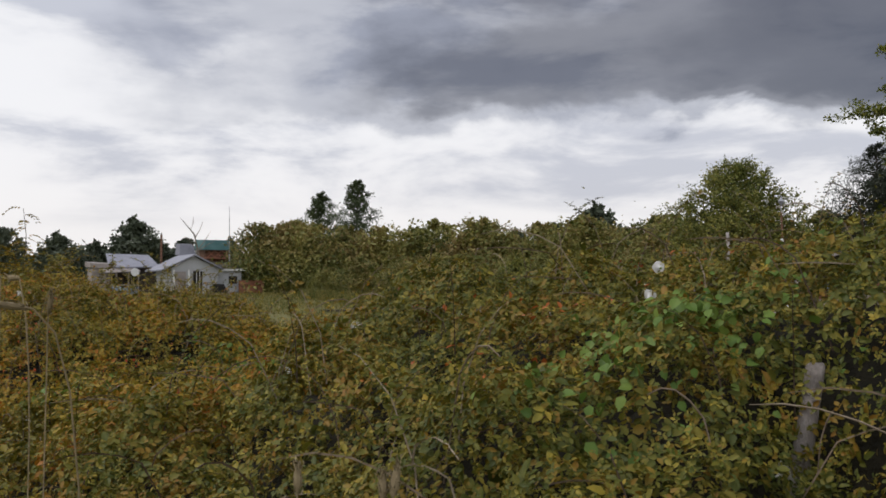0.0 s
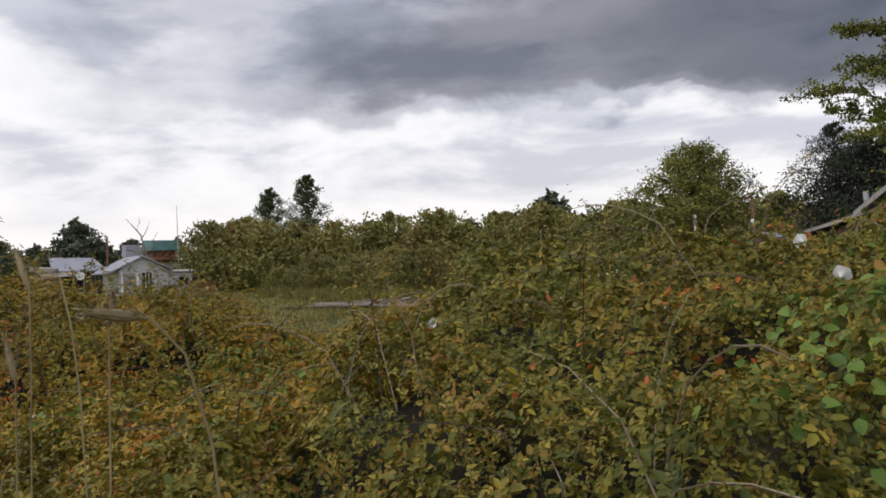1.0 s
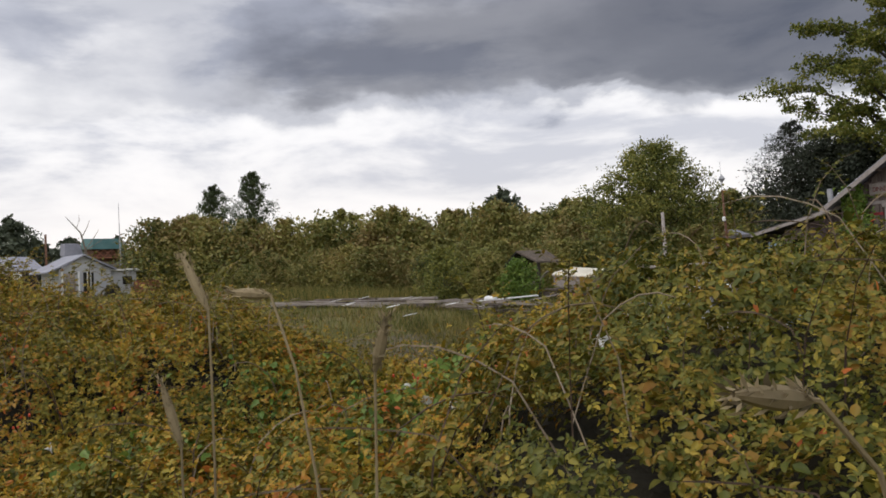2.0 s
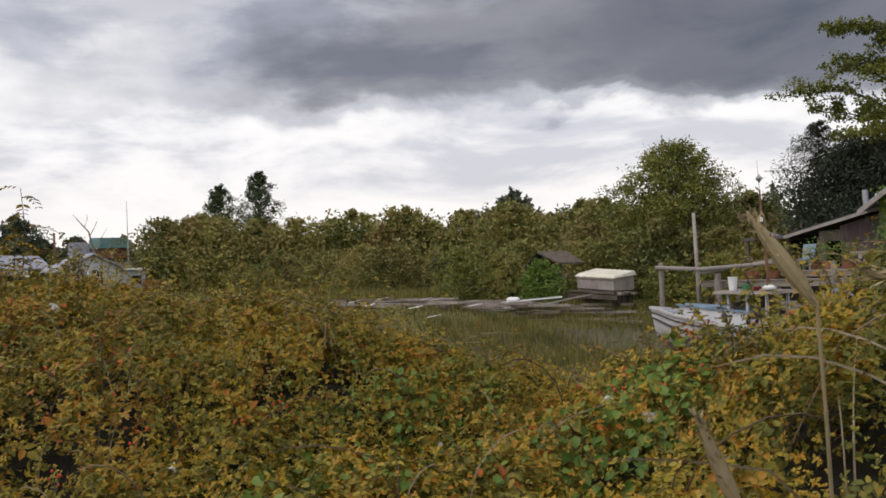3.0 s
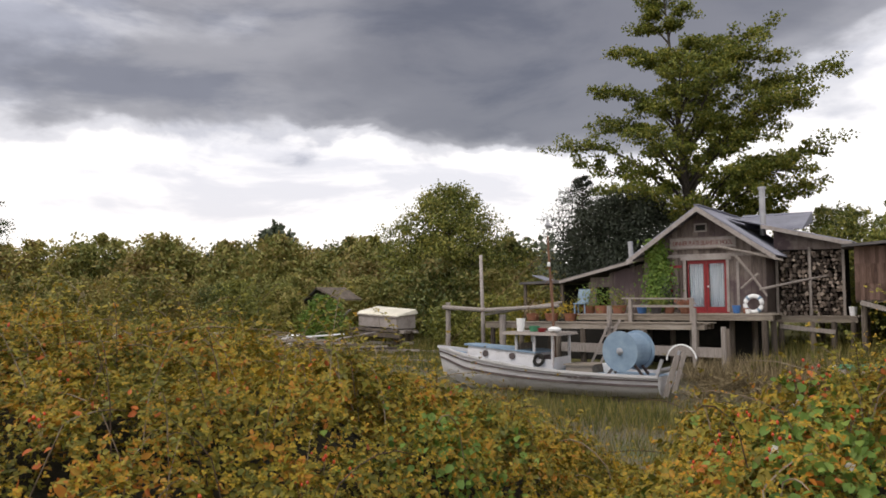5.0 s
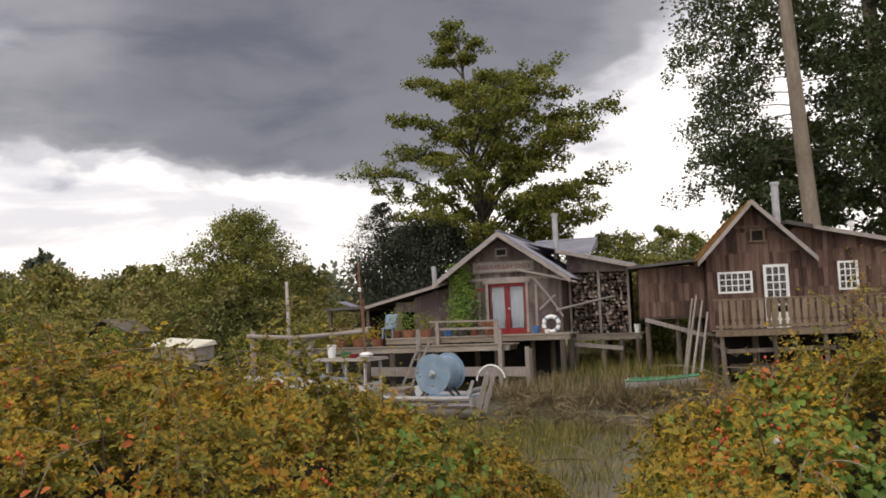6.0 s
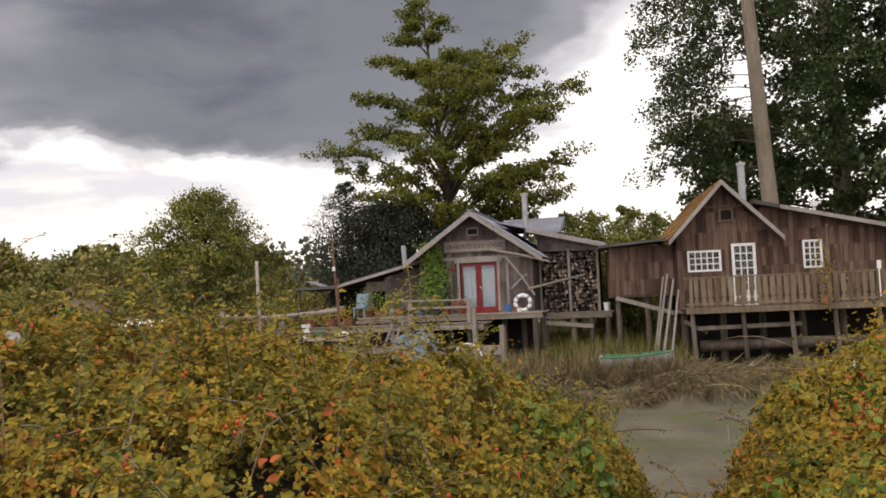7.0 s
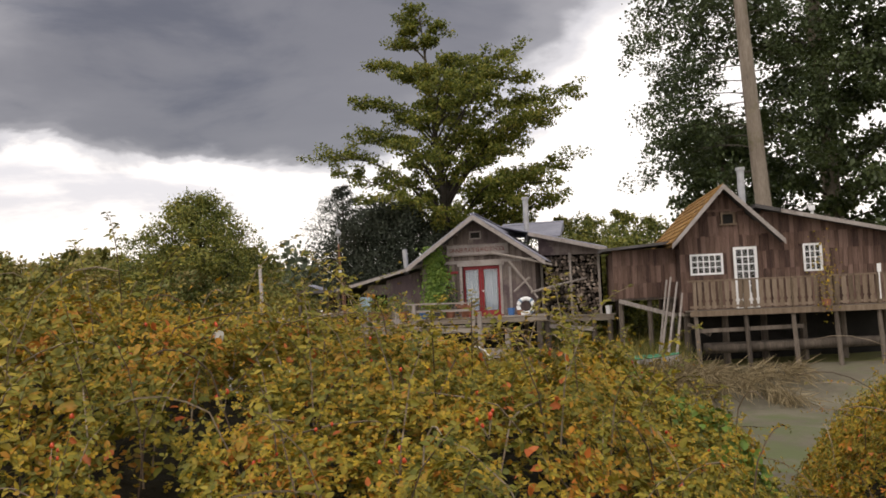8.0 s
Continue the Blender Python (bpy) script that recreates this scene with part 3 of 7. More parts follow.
    # tall leafy shoots that stand over the rest
    count = int((s1 - s0) * shoots)
    ss, wv = rng.uniform(s0, s1, count), 2.2 + 4.6 * rng.random(count)
    sx, sy = from_path(ss, wv)
    foot = np.stack([sx, sy, thicket_z(ss, wv) - 0.15], 1)
    tall = np.minimum(0.32 + rng.gamma(2.4, 0.14, count), 0.76) * np.where((ss > 4.6) & (ss < 7.6), 0.6, 1.0)
    sway = unit(rng.normal(0, 1, (count, 3)) * [1, 1, 0])
    stems = Shape()

    def along_shoot(q):
        return foot + [0, 0, 1] * (tall * (1.25 * q - 0.35 * q ** 3))[:, None] + sway * (tall * 0.5 * q * q)[:, None]

    rings = [along_shoot(q) for q in (0.0, 0.3, 0.6, 0.85, 1.0)]
    for k in range(count):
        stems.tube([ring[k] for ring in rings], [0.0045, 0.004, 0.003, 0.002, 0.001], 3, False)
    part("shoot_stems", stems, CANE, root)
    at_, dir_, face_, size_ = [], [], [], []
    for k in range(15):
        q = 0.22 + 0.78 * k / 14
        turn = k * 2.4 + rng.random(count) * 0.7
        at_.append(along_shoot(q))
        dir_.append(np.stack([np.cos(turn), np.sin(turn), rng.uniform(-0.2, 0.4, count)], 1))
        face_.append(rng.normal(0, 0.35, (count, 3)) + [0, -0.2, 1])
        size_.append(size * 1.5 * (1.15 - 0.55 * q) * rng.uniform(0.75, 1.2, count))
    a, b, c, d = compound(np.concatenate(at_), unit(np.concatenate(dir_)), unit(np.concatenate(face_)), np.concatenate(size_), 3)
    hang("shoot_leaves", leaf_mesh("shoot_leaves", a - shift, b, c, d, GREENER if roses else main, 0.62), root)
    return root


thicket(-8, 0.5, "tall dense bramble thicket turning brown beside the path", 26000, 11000, 0.034, main=OLIVE)
thicket(0.5, 4.2, "tall bramble thicket with dead canes and bindweed", 48000, 21000, 0.030, main=OLIVE)
thicket(4.2, 6.8, "bramble thicket with red rose hips above the slough", 25000, 12500, 0.034, 0.8, 22)
thicket(6.8, 10.4, "yellowing bramble and wild rose thicket by the path", 36000, 19000, 0.034, 0.7, 38)
thicket(10.4, 16, "orange-tinged bramble thicket with tall shoots", 30000, 15000, 0.042, 0.3, 28)
thicket(16, 34, "long bramble thicket running on along the dyke", 24000, 8000, 0.085)


# ---- trees ----
def leaf_cloud(centres, radii, counts):
    at = []
    for c, r, k in zip(centres, radii, counts):
        q = unit(rng.normal(0, 1, (int(k), 3))) * (rng.random((int(k), 1)) ** 0.45)
        at.append(np.array(c) + q * np.array(r))
    at = np.concatenate(at)
    face = unit(rng.normal(0, 0.7, at.shape) + [0, -0.15, 0.8])
    return at, unit(rng.normal(0, 1, at.shape) + [0, 0, -0.25]), face


def tree(name, base, top, trunk_r, envelope, limbs, per, leaf, mat, label, category="tree", flat=0.4, bark=TWIG, trunk_from=0.0,
         bush=0.16, tilt=0.35, wide=0.62, group="", seed=1, squash=1.0, trunk_end=0.12, back=0.0, side=0.0, vary=(0.62, 1.08), limb=0.34):
    """A tapered trunk, limbs that reach to the crown's outline, and leaf clumps along them.
    envelope: (height, radius) pairs; flat: how level the clumps lie; tilt: how steeply limbs rise."""
    r = np.random.default_rng(seed)
    root = thing(name, base, label, category, group)
    bx, by, bz = base
    tx, ty, tz = top
    trunk_pts = []
    for i in range(9):
        q = i / 8
        trunk_pts.append((bx + (tx - bx) * q + 0.06 * trunk_r * 4 * math.sin(3 * q + seed), by + (ty - by) * q, bz - 0.2 + (tz - bz + 0.2) * q))
    part("trunk", Shape().tube(trunk_pts, [trunk_r * (1 - (1 - trunk_end) * i / 8) for i in range(9)], 10), bark, root, smooth=True)
    hs, rs = [h for h, _ in envelope], [q for _, q in envelope]
    centres, radii, counts = [], [], []
    for k in range(limbs):
        tip_h = hs[0] + (hs[-1] - hs[0]) * ((k + 0.5) / limbs)
        reach = float(np.interp(tip_h, hs, rs)) * r.uniform(*vary)
        turn = k * 2.399 + r.uniform(-0.4, 0.4)
        start_h = max(tip_h - reach * tilt - r.uniform(0, 0.4), bz + (tz - bz) * trunk_from)
        q = min(max((start_h - bz) / (tz - bz), 0), 1)
        a = Vector((bx + (tx - bx) * q, by + (ty - by) * q, start_h))
        b = Vector((a.x + math.cos(turn) * reach + side, a.y + (abs(math.sin(turn)) if back else math.sin(turn)) * reach * squash + back, tip_h))
        mid = a.lerp(b, 0.5) + Vector((r.normal(0, 0.06), r.normal(0, 0.06), 0.10)) * reach
        thick = trunk_r * limb * (1.1 - 0.7 * q) + 0.01
        part("limb", Shape().tube([a, a.lerp(mid, 0.55) + Vector((0, 0, 0.02 * reach)), mid, mid.lerp(b, 0.5), b], [thick, thick * 0.75, thick * 0.5, thick * 0.3, 0.008], 5, False), bark, root)
        for q2 in (0.35, 0.55, 0.72, 0.86, 1.0):
            p = a.lerp(mid, q2 * 2) if q2 < 0.5 else mid.lerp(b, q2 * 2 - 1)
            size = reach * bush * r.uniform(0.7, 1.4) + 0.15
            for n in range(2):
                off = Vector((r.normal(0, 0.55), r.normal(0, 0.55), r.normal(0, 0.35) * flat)) * size
                centres.append(p + off)
                radii.append((size * r.uniform(0.7, 1.2), size * r.uniform(0.7, 1.2), size * flat * r.uniform(0.7, 1.2)))
                counts.append(per * r.uniform(0.5, 1.3) / 10)
    global rng
    keep, rng = rng, r
    at, ahead, face = leaf_cloud(centres, radii, counts)
    size = leaf * r.uniform(0.65, 1.3, len(at))
    hang("crown", leaf_mesh("crown", at - np.array(BASE[root]), ahead, face, size, mat, wide, simple=True), root)
    rng = keep
    return root


def gz(x, y):
    return float(ground_z(x, y))


def bough_tree(name, base, top, trunk_r, tips, leaf, mat, label, category="tree", bark=TWIG, seed=1, group="", rise=0.5, twigs=11, per=80, clump=0.5,
               flat=0.4, trunk_end=0.12, wide=0.7, bough=0.3, hang_down=0.0, bare=0.28, limb_bark=TWIG):
    """A trunk, curved boughs out to the given tips (x and y from the base, height), side twigs on them, and leaf sprays on the twigs."""
    global rng
    keep, rng = rng, np.random.default_rng(seed)
    root = thing(name, base, label, category, group)
    a0, a1 = Vector(base), Vector(top)

    def axis(z):
        q = min(max((z - a0.z) / (a1.z - a0.z), 0), 1)
        return a0.lerp(a1, q) + Vector((0.25 * math.sin(3.1 * q + seed), 0, 0)) * trunk_r

    part("trunk", Shape().tube([axis(a0.z + (a1.z - a0.z) * i / 10) - Vector((0, 0, 0.25 if i == 0 else 0)) for i in range(11)], [trunk_r * (1 - (1 - trunk_end) * i / 10) for i in range(11)], 12), bark, root, smooth=True)
    centres, radii, counts = [], [], []
    for tx, ty, tz in tips:
        b = Vector((a0.x + tx, a0.y + ty, tz))
        reach = math.hypot(b.x - axis(tz).x, b.y - axis(tz).y) + 0.3
        a = axis(max(tz - rise * reach, a0.z + 0.12 * (a1.z - a0.z)))
        mid = Vector(((a.x + b.x) / 2, (a.y + b.y) / 2, max(a.z, tz) + hang_down * reach + 0.03 * reach))
        mid += Vector(rng.normal(0, 0.05, 3)) * reach

        def at_q(q):
            return a * (1 - q) ** 2 + mid * 2 * q * (1 - q) + b * q * q

        q0 = (a.z - a0.z) / (a1.z - a0.z)
        thick = trunk_r * bough * (1.1 - 0.7 * q0) + 0.012
        limb = Shape().tube([at_q(i / 6) for i in range(7)], [thick * (1 - 0.93 * i / 6) for i in range(7)], 6, False)
        n = max(4, int(twigs * (0.45 + 0.12 * reach)))
        for k in range(n):
            q = bare + (1 - bare) * (k + rng.random()) / n
            p, d = at_q(q), (at_q(min(q + 0.03, 1.02)) - at_q(q - 0.03))
            d.normalize()
            side = Vector((-d.y, d.x, 0)).normalized() * (1 if k % 2 else -1)
            go = (d * rng.uniform(0.3, 1.0) + side * rng.uniform(0.3, 1.1) + Vector((0, 0, rng.normal(0.12, 0.3) - hang_down))).normalized()
            length = (0.45 + 0.20 * reach * (1.15 - 0.7 * q)) * rng.uniform(0.6, 1.3)
            e = p + go * length
            limb.tube([p, p.lerp(e, 0.5) + Vector((0, 0, 0.04 * length)), e], [thick * 0.22 + 0.006, thick * 0.12 + 0.005, 0.003], 3, False)
            for v in (0.55, 1.0):
                r = clump * rng.uniform(0.6, 1.25) * (1.1 - 0.2 * v)
                centres.append(p.lerp(e, v) + Vector((0, 0, -0.3 * hang_down)))
                radii.append((r, r, r * flat * rng.uniform(0.8, 1.4)))
                counts.append(per * rng.uniform(0.45, 1.25) / 2)
        part("limb", limb, limb_bark, root)
    at, ahead, face = leaf_cloud(centres, radii, counts)
    hang("crown", leaf_mesh("crown", at - np.array(base), ahead, face, leaf * rng.uniform(0.65, 1.3, len(at)), mat, wide, simple=True), root)
    rng = keep
    return root


def crown(envelope, count, seed, least=0.45, squash=1.0, back=0.0):
    """Bough tips all round a crown whose outline is given as (height, radius)."""
    r = np.random.default_rng(seed)
    hs, rs = [h for h, _ in envelope], [q for _, q in envelope]
    tips = []
    for k in range(count):
        z = hs[0] + (hs[-1] - hs[0]) * (k + 0.5) / count
        reach = float(np.interp(z, hs, rs)) * r.uniform(least, 1.0)
        turn = k * 2.399 + r.uniform(-0.4, 0.4)
        tips.append((math.cos(turn) * reach, math.sin(turn) * reach * squash + back, z))
    return tips


MAPLE_SIDES = [(-4.4, 0.4, 14.7), (-5.2, -0.8, 12.6), (-5.6, 0.6, 11.0), (-7.3, -0.3, 9.7), (-6.9, 0.8, 9.0), (-4.9, -0.6, 7.3), (-2.6, 0.2, 17.2), (-0.6, 0.0, 16.5), (-1.9, 0.2, 17.6), (-1.2, -0.3, 15.6), (-3.0, 0.4, 15.9), (-2.4, -0.2, 16.5),
               (3.1, 0.5, 14.7), (3.9, -0.6, 13.2), (6.2, 0.4, 12.4), (5.0, -0.4, 11.0), (5.6, 0.6, 9.0), (4.8, -0.5, 7.7), (4.9, 0.3, 6.7), (2.2, -0.5, 13.6), (-2.8, -0.6, 13.9)]
bough_tree("maple_tree", (-16.5, 42.5, gz(-16.5, 42.5)), (-18.2, 42.5, 16.6), 0.32,
           MAPLE_SIDES + crown([(5.6, 3.4), (8, 5.0), (10.5, 5.2), (13, 4.0), (14.6, 2.4)], 46, 4, 0.3), 0.165, MAPLE,
           "tall green maple with layered open boughs behind the cabin", seed=4, rise=0.62, twigs=13, per=118, clump=0.54, flat=0.42)
bough_tree("cottonwood_tree", (-0.75, 45.0, gz(-0.75, 45)), (-1.7, 45.2, 27.0), 0.46,
           [(-3.0 - 3.2 * abs(math.sin(k * 1.7)) + (0.9 if k % 5 == 0 else 0), 1.2 + 2.2 * (k % 3), 7.6 + 0.62 * k) for k in range(22)] + [(2.5 + 2.0 * (k % 3), 2.5 + (k % 2), 9 + 1.6 * k) for k in range(9)], 0.2, COTTON,
           "very tall cottonwood with a bare pale leaning trunk", bark=BARK, seed=9, rise=-0.12, twigs=10, per=92, clump=0.6, flat=1.15, trunk_end=0.55, bough=0.06, hang_down=0.12, bare=0.22)
bough_tree("cottonwood_tree", (4.6, 54.0, gz(5, 55)), (3.4, 54.0, 30.0), 0.6, crown([(4, 6.0), (9, 8), (14, 8.6), (20, 8.5), (27, 5)], 72, 11, 0.3), 0.34, COTTON,
           "tall dense cottonwood with dark leaves", bark=BARK, seed=11, rise=0.2, twigs=10, per=58, clump=0.9, flat=0.75, trunk_end=0.5, bough=0.16)
bough_tree("cottonwood_tree", (10.5, 50.0, gz(10, 50)), (10.0, 50.0, 28.0), 0.5, crown([(3, 5.0), (7, 6.6), (13, 7.2), (20, 7.0), (26, 4)], 50, 12, 0.3), 0.3, COTTON,
           "tall dense cottonwood with dark leaves", bark=BARK, seed=12, rise=0.2, twigs=10, per=50, clump=0.85, flat=0.75, trunk_end=0.5, bough=0.16)
bough_tree("cottonwood_tree", (-1.2, 60.0, gz(-1, 60)), (-1.4, 60.0, 12.5), 0.3, crown([(3, 4.5), (7, 5.2), (10, 4.6), (13, 2.5)], 34, 13, 0.3), 0.34, COTTON,
           "young dense cottonwood with dark leaves", bark=BARK, seed=13, rise=0.2, twigs=11, per=66, clump=1.0, flat=0.75, trunk_end=0.5, bough=0.16)
bough_tree("alder_tree", (-32.0, 43.0, gz(-32, 43)), (-32.2, 43.0, 7.6), 0.2,
           crown([(1.0, 4.2), (3.0, 4.7), (4.6, 4.5), (5.9, 3.8), (6.9, 2.8), (7.7, 1.7), (8.3, 0.6)], 80, 5, 0.5), 0.15, TREELEAF,
           "broad rounded green alder in full leaf", seed=5, rise=0.7, twigs=10, per=92, clump=0.6, flat=0.7)
tree("pine_tree", (-22.9, 42.5, gz(-22.9, 42.5)), (-23.0, 42.5, 8.3), 0.18,
     [(3.2, 2.4), (4.5, 2.6), (5.8, 2.0), (7.0, 1.2), (8.4, 0.25)], 40, 420, 0.13, NEEDLE,
     "small dark ragged pine behind the cabin", flat=0.7, bush=0.2, tilt=0.1, wide=0.3, seed=6)
tree("pine_tree", (-19.8, 40.8, gz(-19.8, 40.8)), (-19.8, 40.8, 6.3), 0.2,
     [(1.5, 3.0), (3, 3.7), (4.5, 3.5), (5.6, 2.7), (6.8, 1.2)], 64, 900, 0.19, NEEDLE,
     "broad dark evergreen behind the lean-to", flat=0.8, bush=0.25, tilt=0.15, wide=0.35, seed=16)
for k, (x, y, h, q) in enumerate([(-9.8, 43, 5.9, 2.8), (-6.5, 45, 5.7, 2.9), (-8.2, 40.5, 4.4, 2.0), (-3.5, 41, 5.4, 2.4), (-11.5, 47, 6.3, 3.0), (-8.4, 48, 6.6, 3.0)]):
    tree("shrub", (x, y, gz(x, y)), (x, y, h * 0.9), 0.08, [(0.4, q), (h * 0.5, q * 1.1), (h * 0.8, q * 0.7), (h, 0.3)], 26, 420, 0.16, TREELEAF,
         "leafy green shrub behind the cabins", "shrub", flat=0.8, bush=0.3, seed=30 + k, group="shrubs behind the cabins")
for k, (x, y, top, q) in enumerate([(-112.5, 59.5, 16.8, 4.0), (-122.4, 58.2, 15.8, 4.2)]):
    tree("poplar_tree", (x, y, gz(x, y)), (x + 0.6, y, top - 0.6), 0.22, [(4, 2.0), (7, q), (10.5, q * 0.95), (13.5, q * 0.6), (top, 0.5)], 54, 330, 0.27, COTTON,
         "thin open poplar rising over the willow scrub", flat=0.9, bush=0.2, tilt=0.9, seed=40 + k, group="pair of poplars")


def scrub(name, seed, h, q, per, leaf, mat, label, group):
    return tree(name, (0, 0, 0), (0, 0, h * 0.85), 0.07, [(0.1, q * 0.9), (h * 0.35, q * 1.1), (h * 0.65, q * 0.9), (h * 0.88, q * 0.5), (h, 0.15)], 34, per, leaf, mat,
                label, "shrub", flat=0.8, bush=0.3, tilt=0.4, seed=seed, group=group)


willows = [scrub("willow_shrub", 50 + k, 5.4, 3.3, 230, 0.26, WILLOW, "dense grey-green willow scrub beyond the slough", "willow scrub") for k in range(3)]
shrub_rows = []
for k in range(64):
    q = k / 63
    x, y = -74 + 44 * q + rng.uniform(-2, 2), 29 + 24 * q ** 0.8 + rng.uniform(-2.5, 2.5)
    shrub_rows.append((x - 4, y + 3.5, rng.uniform(0.72, 1.3)))
for k in range(26):
    q = k / 25
    shrub_rows.append((-62 + 30 * q + rng.uniform(-2, 2), 31 + 9 * q + rng.uniform(-1.5, 1.5), rng.uniform(0.42, 0.66)))
for x, y, z in ((-30.5, 39.5, 0.8), (-27.5, 40.5, 0.7), (-34, 37.5, 0.62), (-25, 40, 0.55), (-36.5, 40, 0.7), (-38.5, 43, 0.85)):
    shrub_rows.append((x, y, z))
for k, (x, y, z) in enumerate(shrub_rows):
    m = pose(x, y, gz(x, y) - 0.1, 0, 0, rng.uniform(0, 360))
    if k < 3:
        willows[k].matrix_basis = m @ Matrix.Diagonal((z, z, z, 1))
    else:
        copy_thing(willows[k % 3], m).scale = (z * 1.05, z, z)

far_trees = [tree("far_tree", (0, 0, 0), (0, 0, 7.2), 0.2, [(0.5, 2.6), (3, 3.4), (5.5, 3.0), (7, 1.6), (8, 0.3)], 30, 200, 0.48, FARWOOD, "distant rounded tree on the flat land", "tree", flat=0.8, bush=0.28, seed=60 + k, group="distant trees") for k in range(2)]
spots = [(-64, 62, 1.12), (-60, 58, 0.85), (-70, 64, 0.85), (-75, 66, 0.95), (-82, 66, 0.9), (-55, 62, 0.8), (-50, 60, 0.85), (-90, 58, 0.8),
         (-119, 29.5, 1.22), (-121, 33, 0.9), (-122, 25, 0.85), (-118, 36, 0.9), (-120, 20, 0.95), (-124, 14, 1.05), (-122, 8, 1.15), (-126, 2, 1.2), (-118, 42, 0.9),
         (-105, 44, 0.95), (-98, 40, 0.85), (-112, 50, 0.95), (-92, 45, 0.8), (-128, -6, 1.2), (-125, -14, 1.1), (-44, 60, 0.8), (-38, 62, 0.85)]
for k, (x, y, z) in enumerate(spots):
    m = pose(x, y, gz(x, y) - 0.1, 0, 0, rng.uniform(0, 360))
    if k < 2:
        far_trees[k].matrix_basis = m @ Matrix.Diagonal((z, z, z, 1))
    else:
        copy_thing(far_trees[k % 2], m).scale = (z, z, z)

# wooded skyline
at = []
for k in range(420):
    yaw = radians(rng.uniform(-70, 118))
    dist = rng.uniform(230, 330)
    tall = (17 if yaw < radians(33) else 11) * rng.uniform(0.75, 1.1)
    c = np.array([-math.sin(yaw) * dist, math.cos(yaw) * dist, 0])
    for n in range(5):
        q = unit(rng.normal(0, 1, (46, 3))) * rng.random((46, 1)) ** 0.4
        at.append(c + [rng.normal(0, 5), rng.normal(0, 5), tall * rng.uniform(0.2, 0.85)] + q * [5, 5, tall * 0.28])
at = np.concatenate(at)
woods = new("far_woods", leaf_mesh("far_woods", at, unit(rng.normal(0, 1, at.shape)), unit(rng.normal(0, 1, at.shape)), rng.uniform(1.2, 2.6, len(at)), FARWOOD, 0.8, True))
tagged(woods, "low wooded skyline far across the flat land", "woods", kind="stuff")


# ---- cabin with the red doors ----
def window(parent, x0, x1, z0, z1, y, cols, rows, paint=None, bar=0.035, edge=0.07):
    """A small-paned window set into a wall that faces -y: frame, glazing bars, panes. The dark room behind is a
    near-black sheet.
    """
    paint = paint or WHITE
    f = Shape()
    f.box(x0, x0 + edge, y - 0.05, y + 0.04, z0, z1).box(x1 - edge, x1, y - 0.05, y + 0.04, z0, z1)
    f.box(x0 + edge, x1 - edge, y - 0.05, y + 0.04, z0, z0 + edge).box(x0 + edge, x1 - edge, y - 0.05, y + 0.04, z1 - edge, z1)
    w = part("window", f, paint, parent, "white-painted window frame" if paint is WHITE else "")
    gx0, gx1, gz0, gz1 = x0 + edge, x1 - edge, z0 + edge, z1 - edge
    for i in range(1, cols):
        c = gx0 + (gx1 - gx0) * i / cols
        part("glazing_bar", Shape().box(c - bar / 2, c + bar / 2, y - 0.04, y + 0.02, gz0, gz1), paint, w)
    for j in range(1, rows):
        c = gz0 + (gz1 - gz0) * j / rows
        part("glazing_bar", Shape().box(gx0, gx1, y - 0.037, y + 0.017, c - bar / 2, c + bar / 2), paint, w)
    for i in range(cols):
        for j in range(rows):
            a, b = gx0 + (gx1 - gx0) * i / cols, gx0 + (gx1 - gx0) * (i + 1) / cols
            c, d = gz0 + (gz1 - gz0) * j / rows, gz0 + (gz1 - gz0) * (j + 1) / rows
            p = part("pane", Shape().box(a, b, y - 0.008, y - 0.003, c, d), GLASS, w)
            p.visible_shadow = False
    return w


def wall_with_holes(x0, x1, z0, z1, holes, y0, y1):
    """A wall facing -y, cut by upright rectangular holes (x0, x1, z0, z1) that reach right through."""
    s, cuts = Shape(), sorted(holes)
    x = x0
    for a, b, c, d in cuts:
        if a > x:
            s.box(x, a, y0, y1, z0, z1)
        if c > z0:
            s.box(a, b, y0, y1, z0, c)
        if d < z1:
            s.box(a, b, y0, y1, d, z1)
        x = b
    return s.box(x, x1, y0, y1, z0, z1)


def boards(parent, name, mat, x0, x1, low, high, y, width, thick=0.025, holes=(), seed=1, split=0.0):
    """Upright boards over a wall; low and high are functions of x. Holes stay open."""
    r = random.Random(seed)
    x = x0
    while x < x1 - 0.02:
        w = min(width * r.uniform(0.75, 1.25), x1 - x)
        a, b = x + 0.006, x + w - 0.006
        spans = [(low((a + b) / 2), None)]
        top = (high(a), high(b))
        pieces = []
        bottom = low((a + b) / 2)
        hits = sorted((h for h in holes if h[0] < b and h[1] > a), key=lambda h: h[2])
        for h in hits:
            if h[2] > bottom + 0.03:
                pieces.append((bottom, h[2], h[2]))
            bottom = max(bottom, h[3])
        pieces.append((bottom, top[0], top[1]))
        d = y - thick * r.uniform(0.7, 1.4)
        for c, t0, t1 in pieces:
            if min(t0, t1) - c > 0.03:
                j = r.uniform(-0.012, 0.012) if c == low((a + b) / 2) else 0
                part(name, Shape().hexa([(a, d, c + j), (b, d, c + j), (b, y, c + j), (a, y, c + j), (a, d, t0), (b, d, t1), (b, y, t1), (a, y, t0)]), mat, parent)
        x += w


A = thing("cabin", (-13.9, 36.0, 1.15), "weathered grey board cabin on piles with red double doors", "cabin")
DOOR_A = (-14.55, -13.0, 1.15, 3.18)


def gable_a(x):
    return 5.12 - abs(x + 13.9) * 0.70


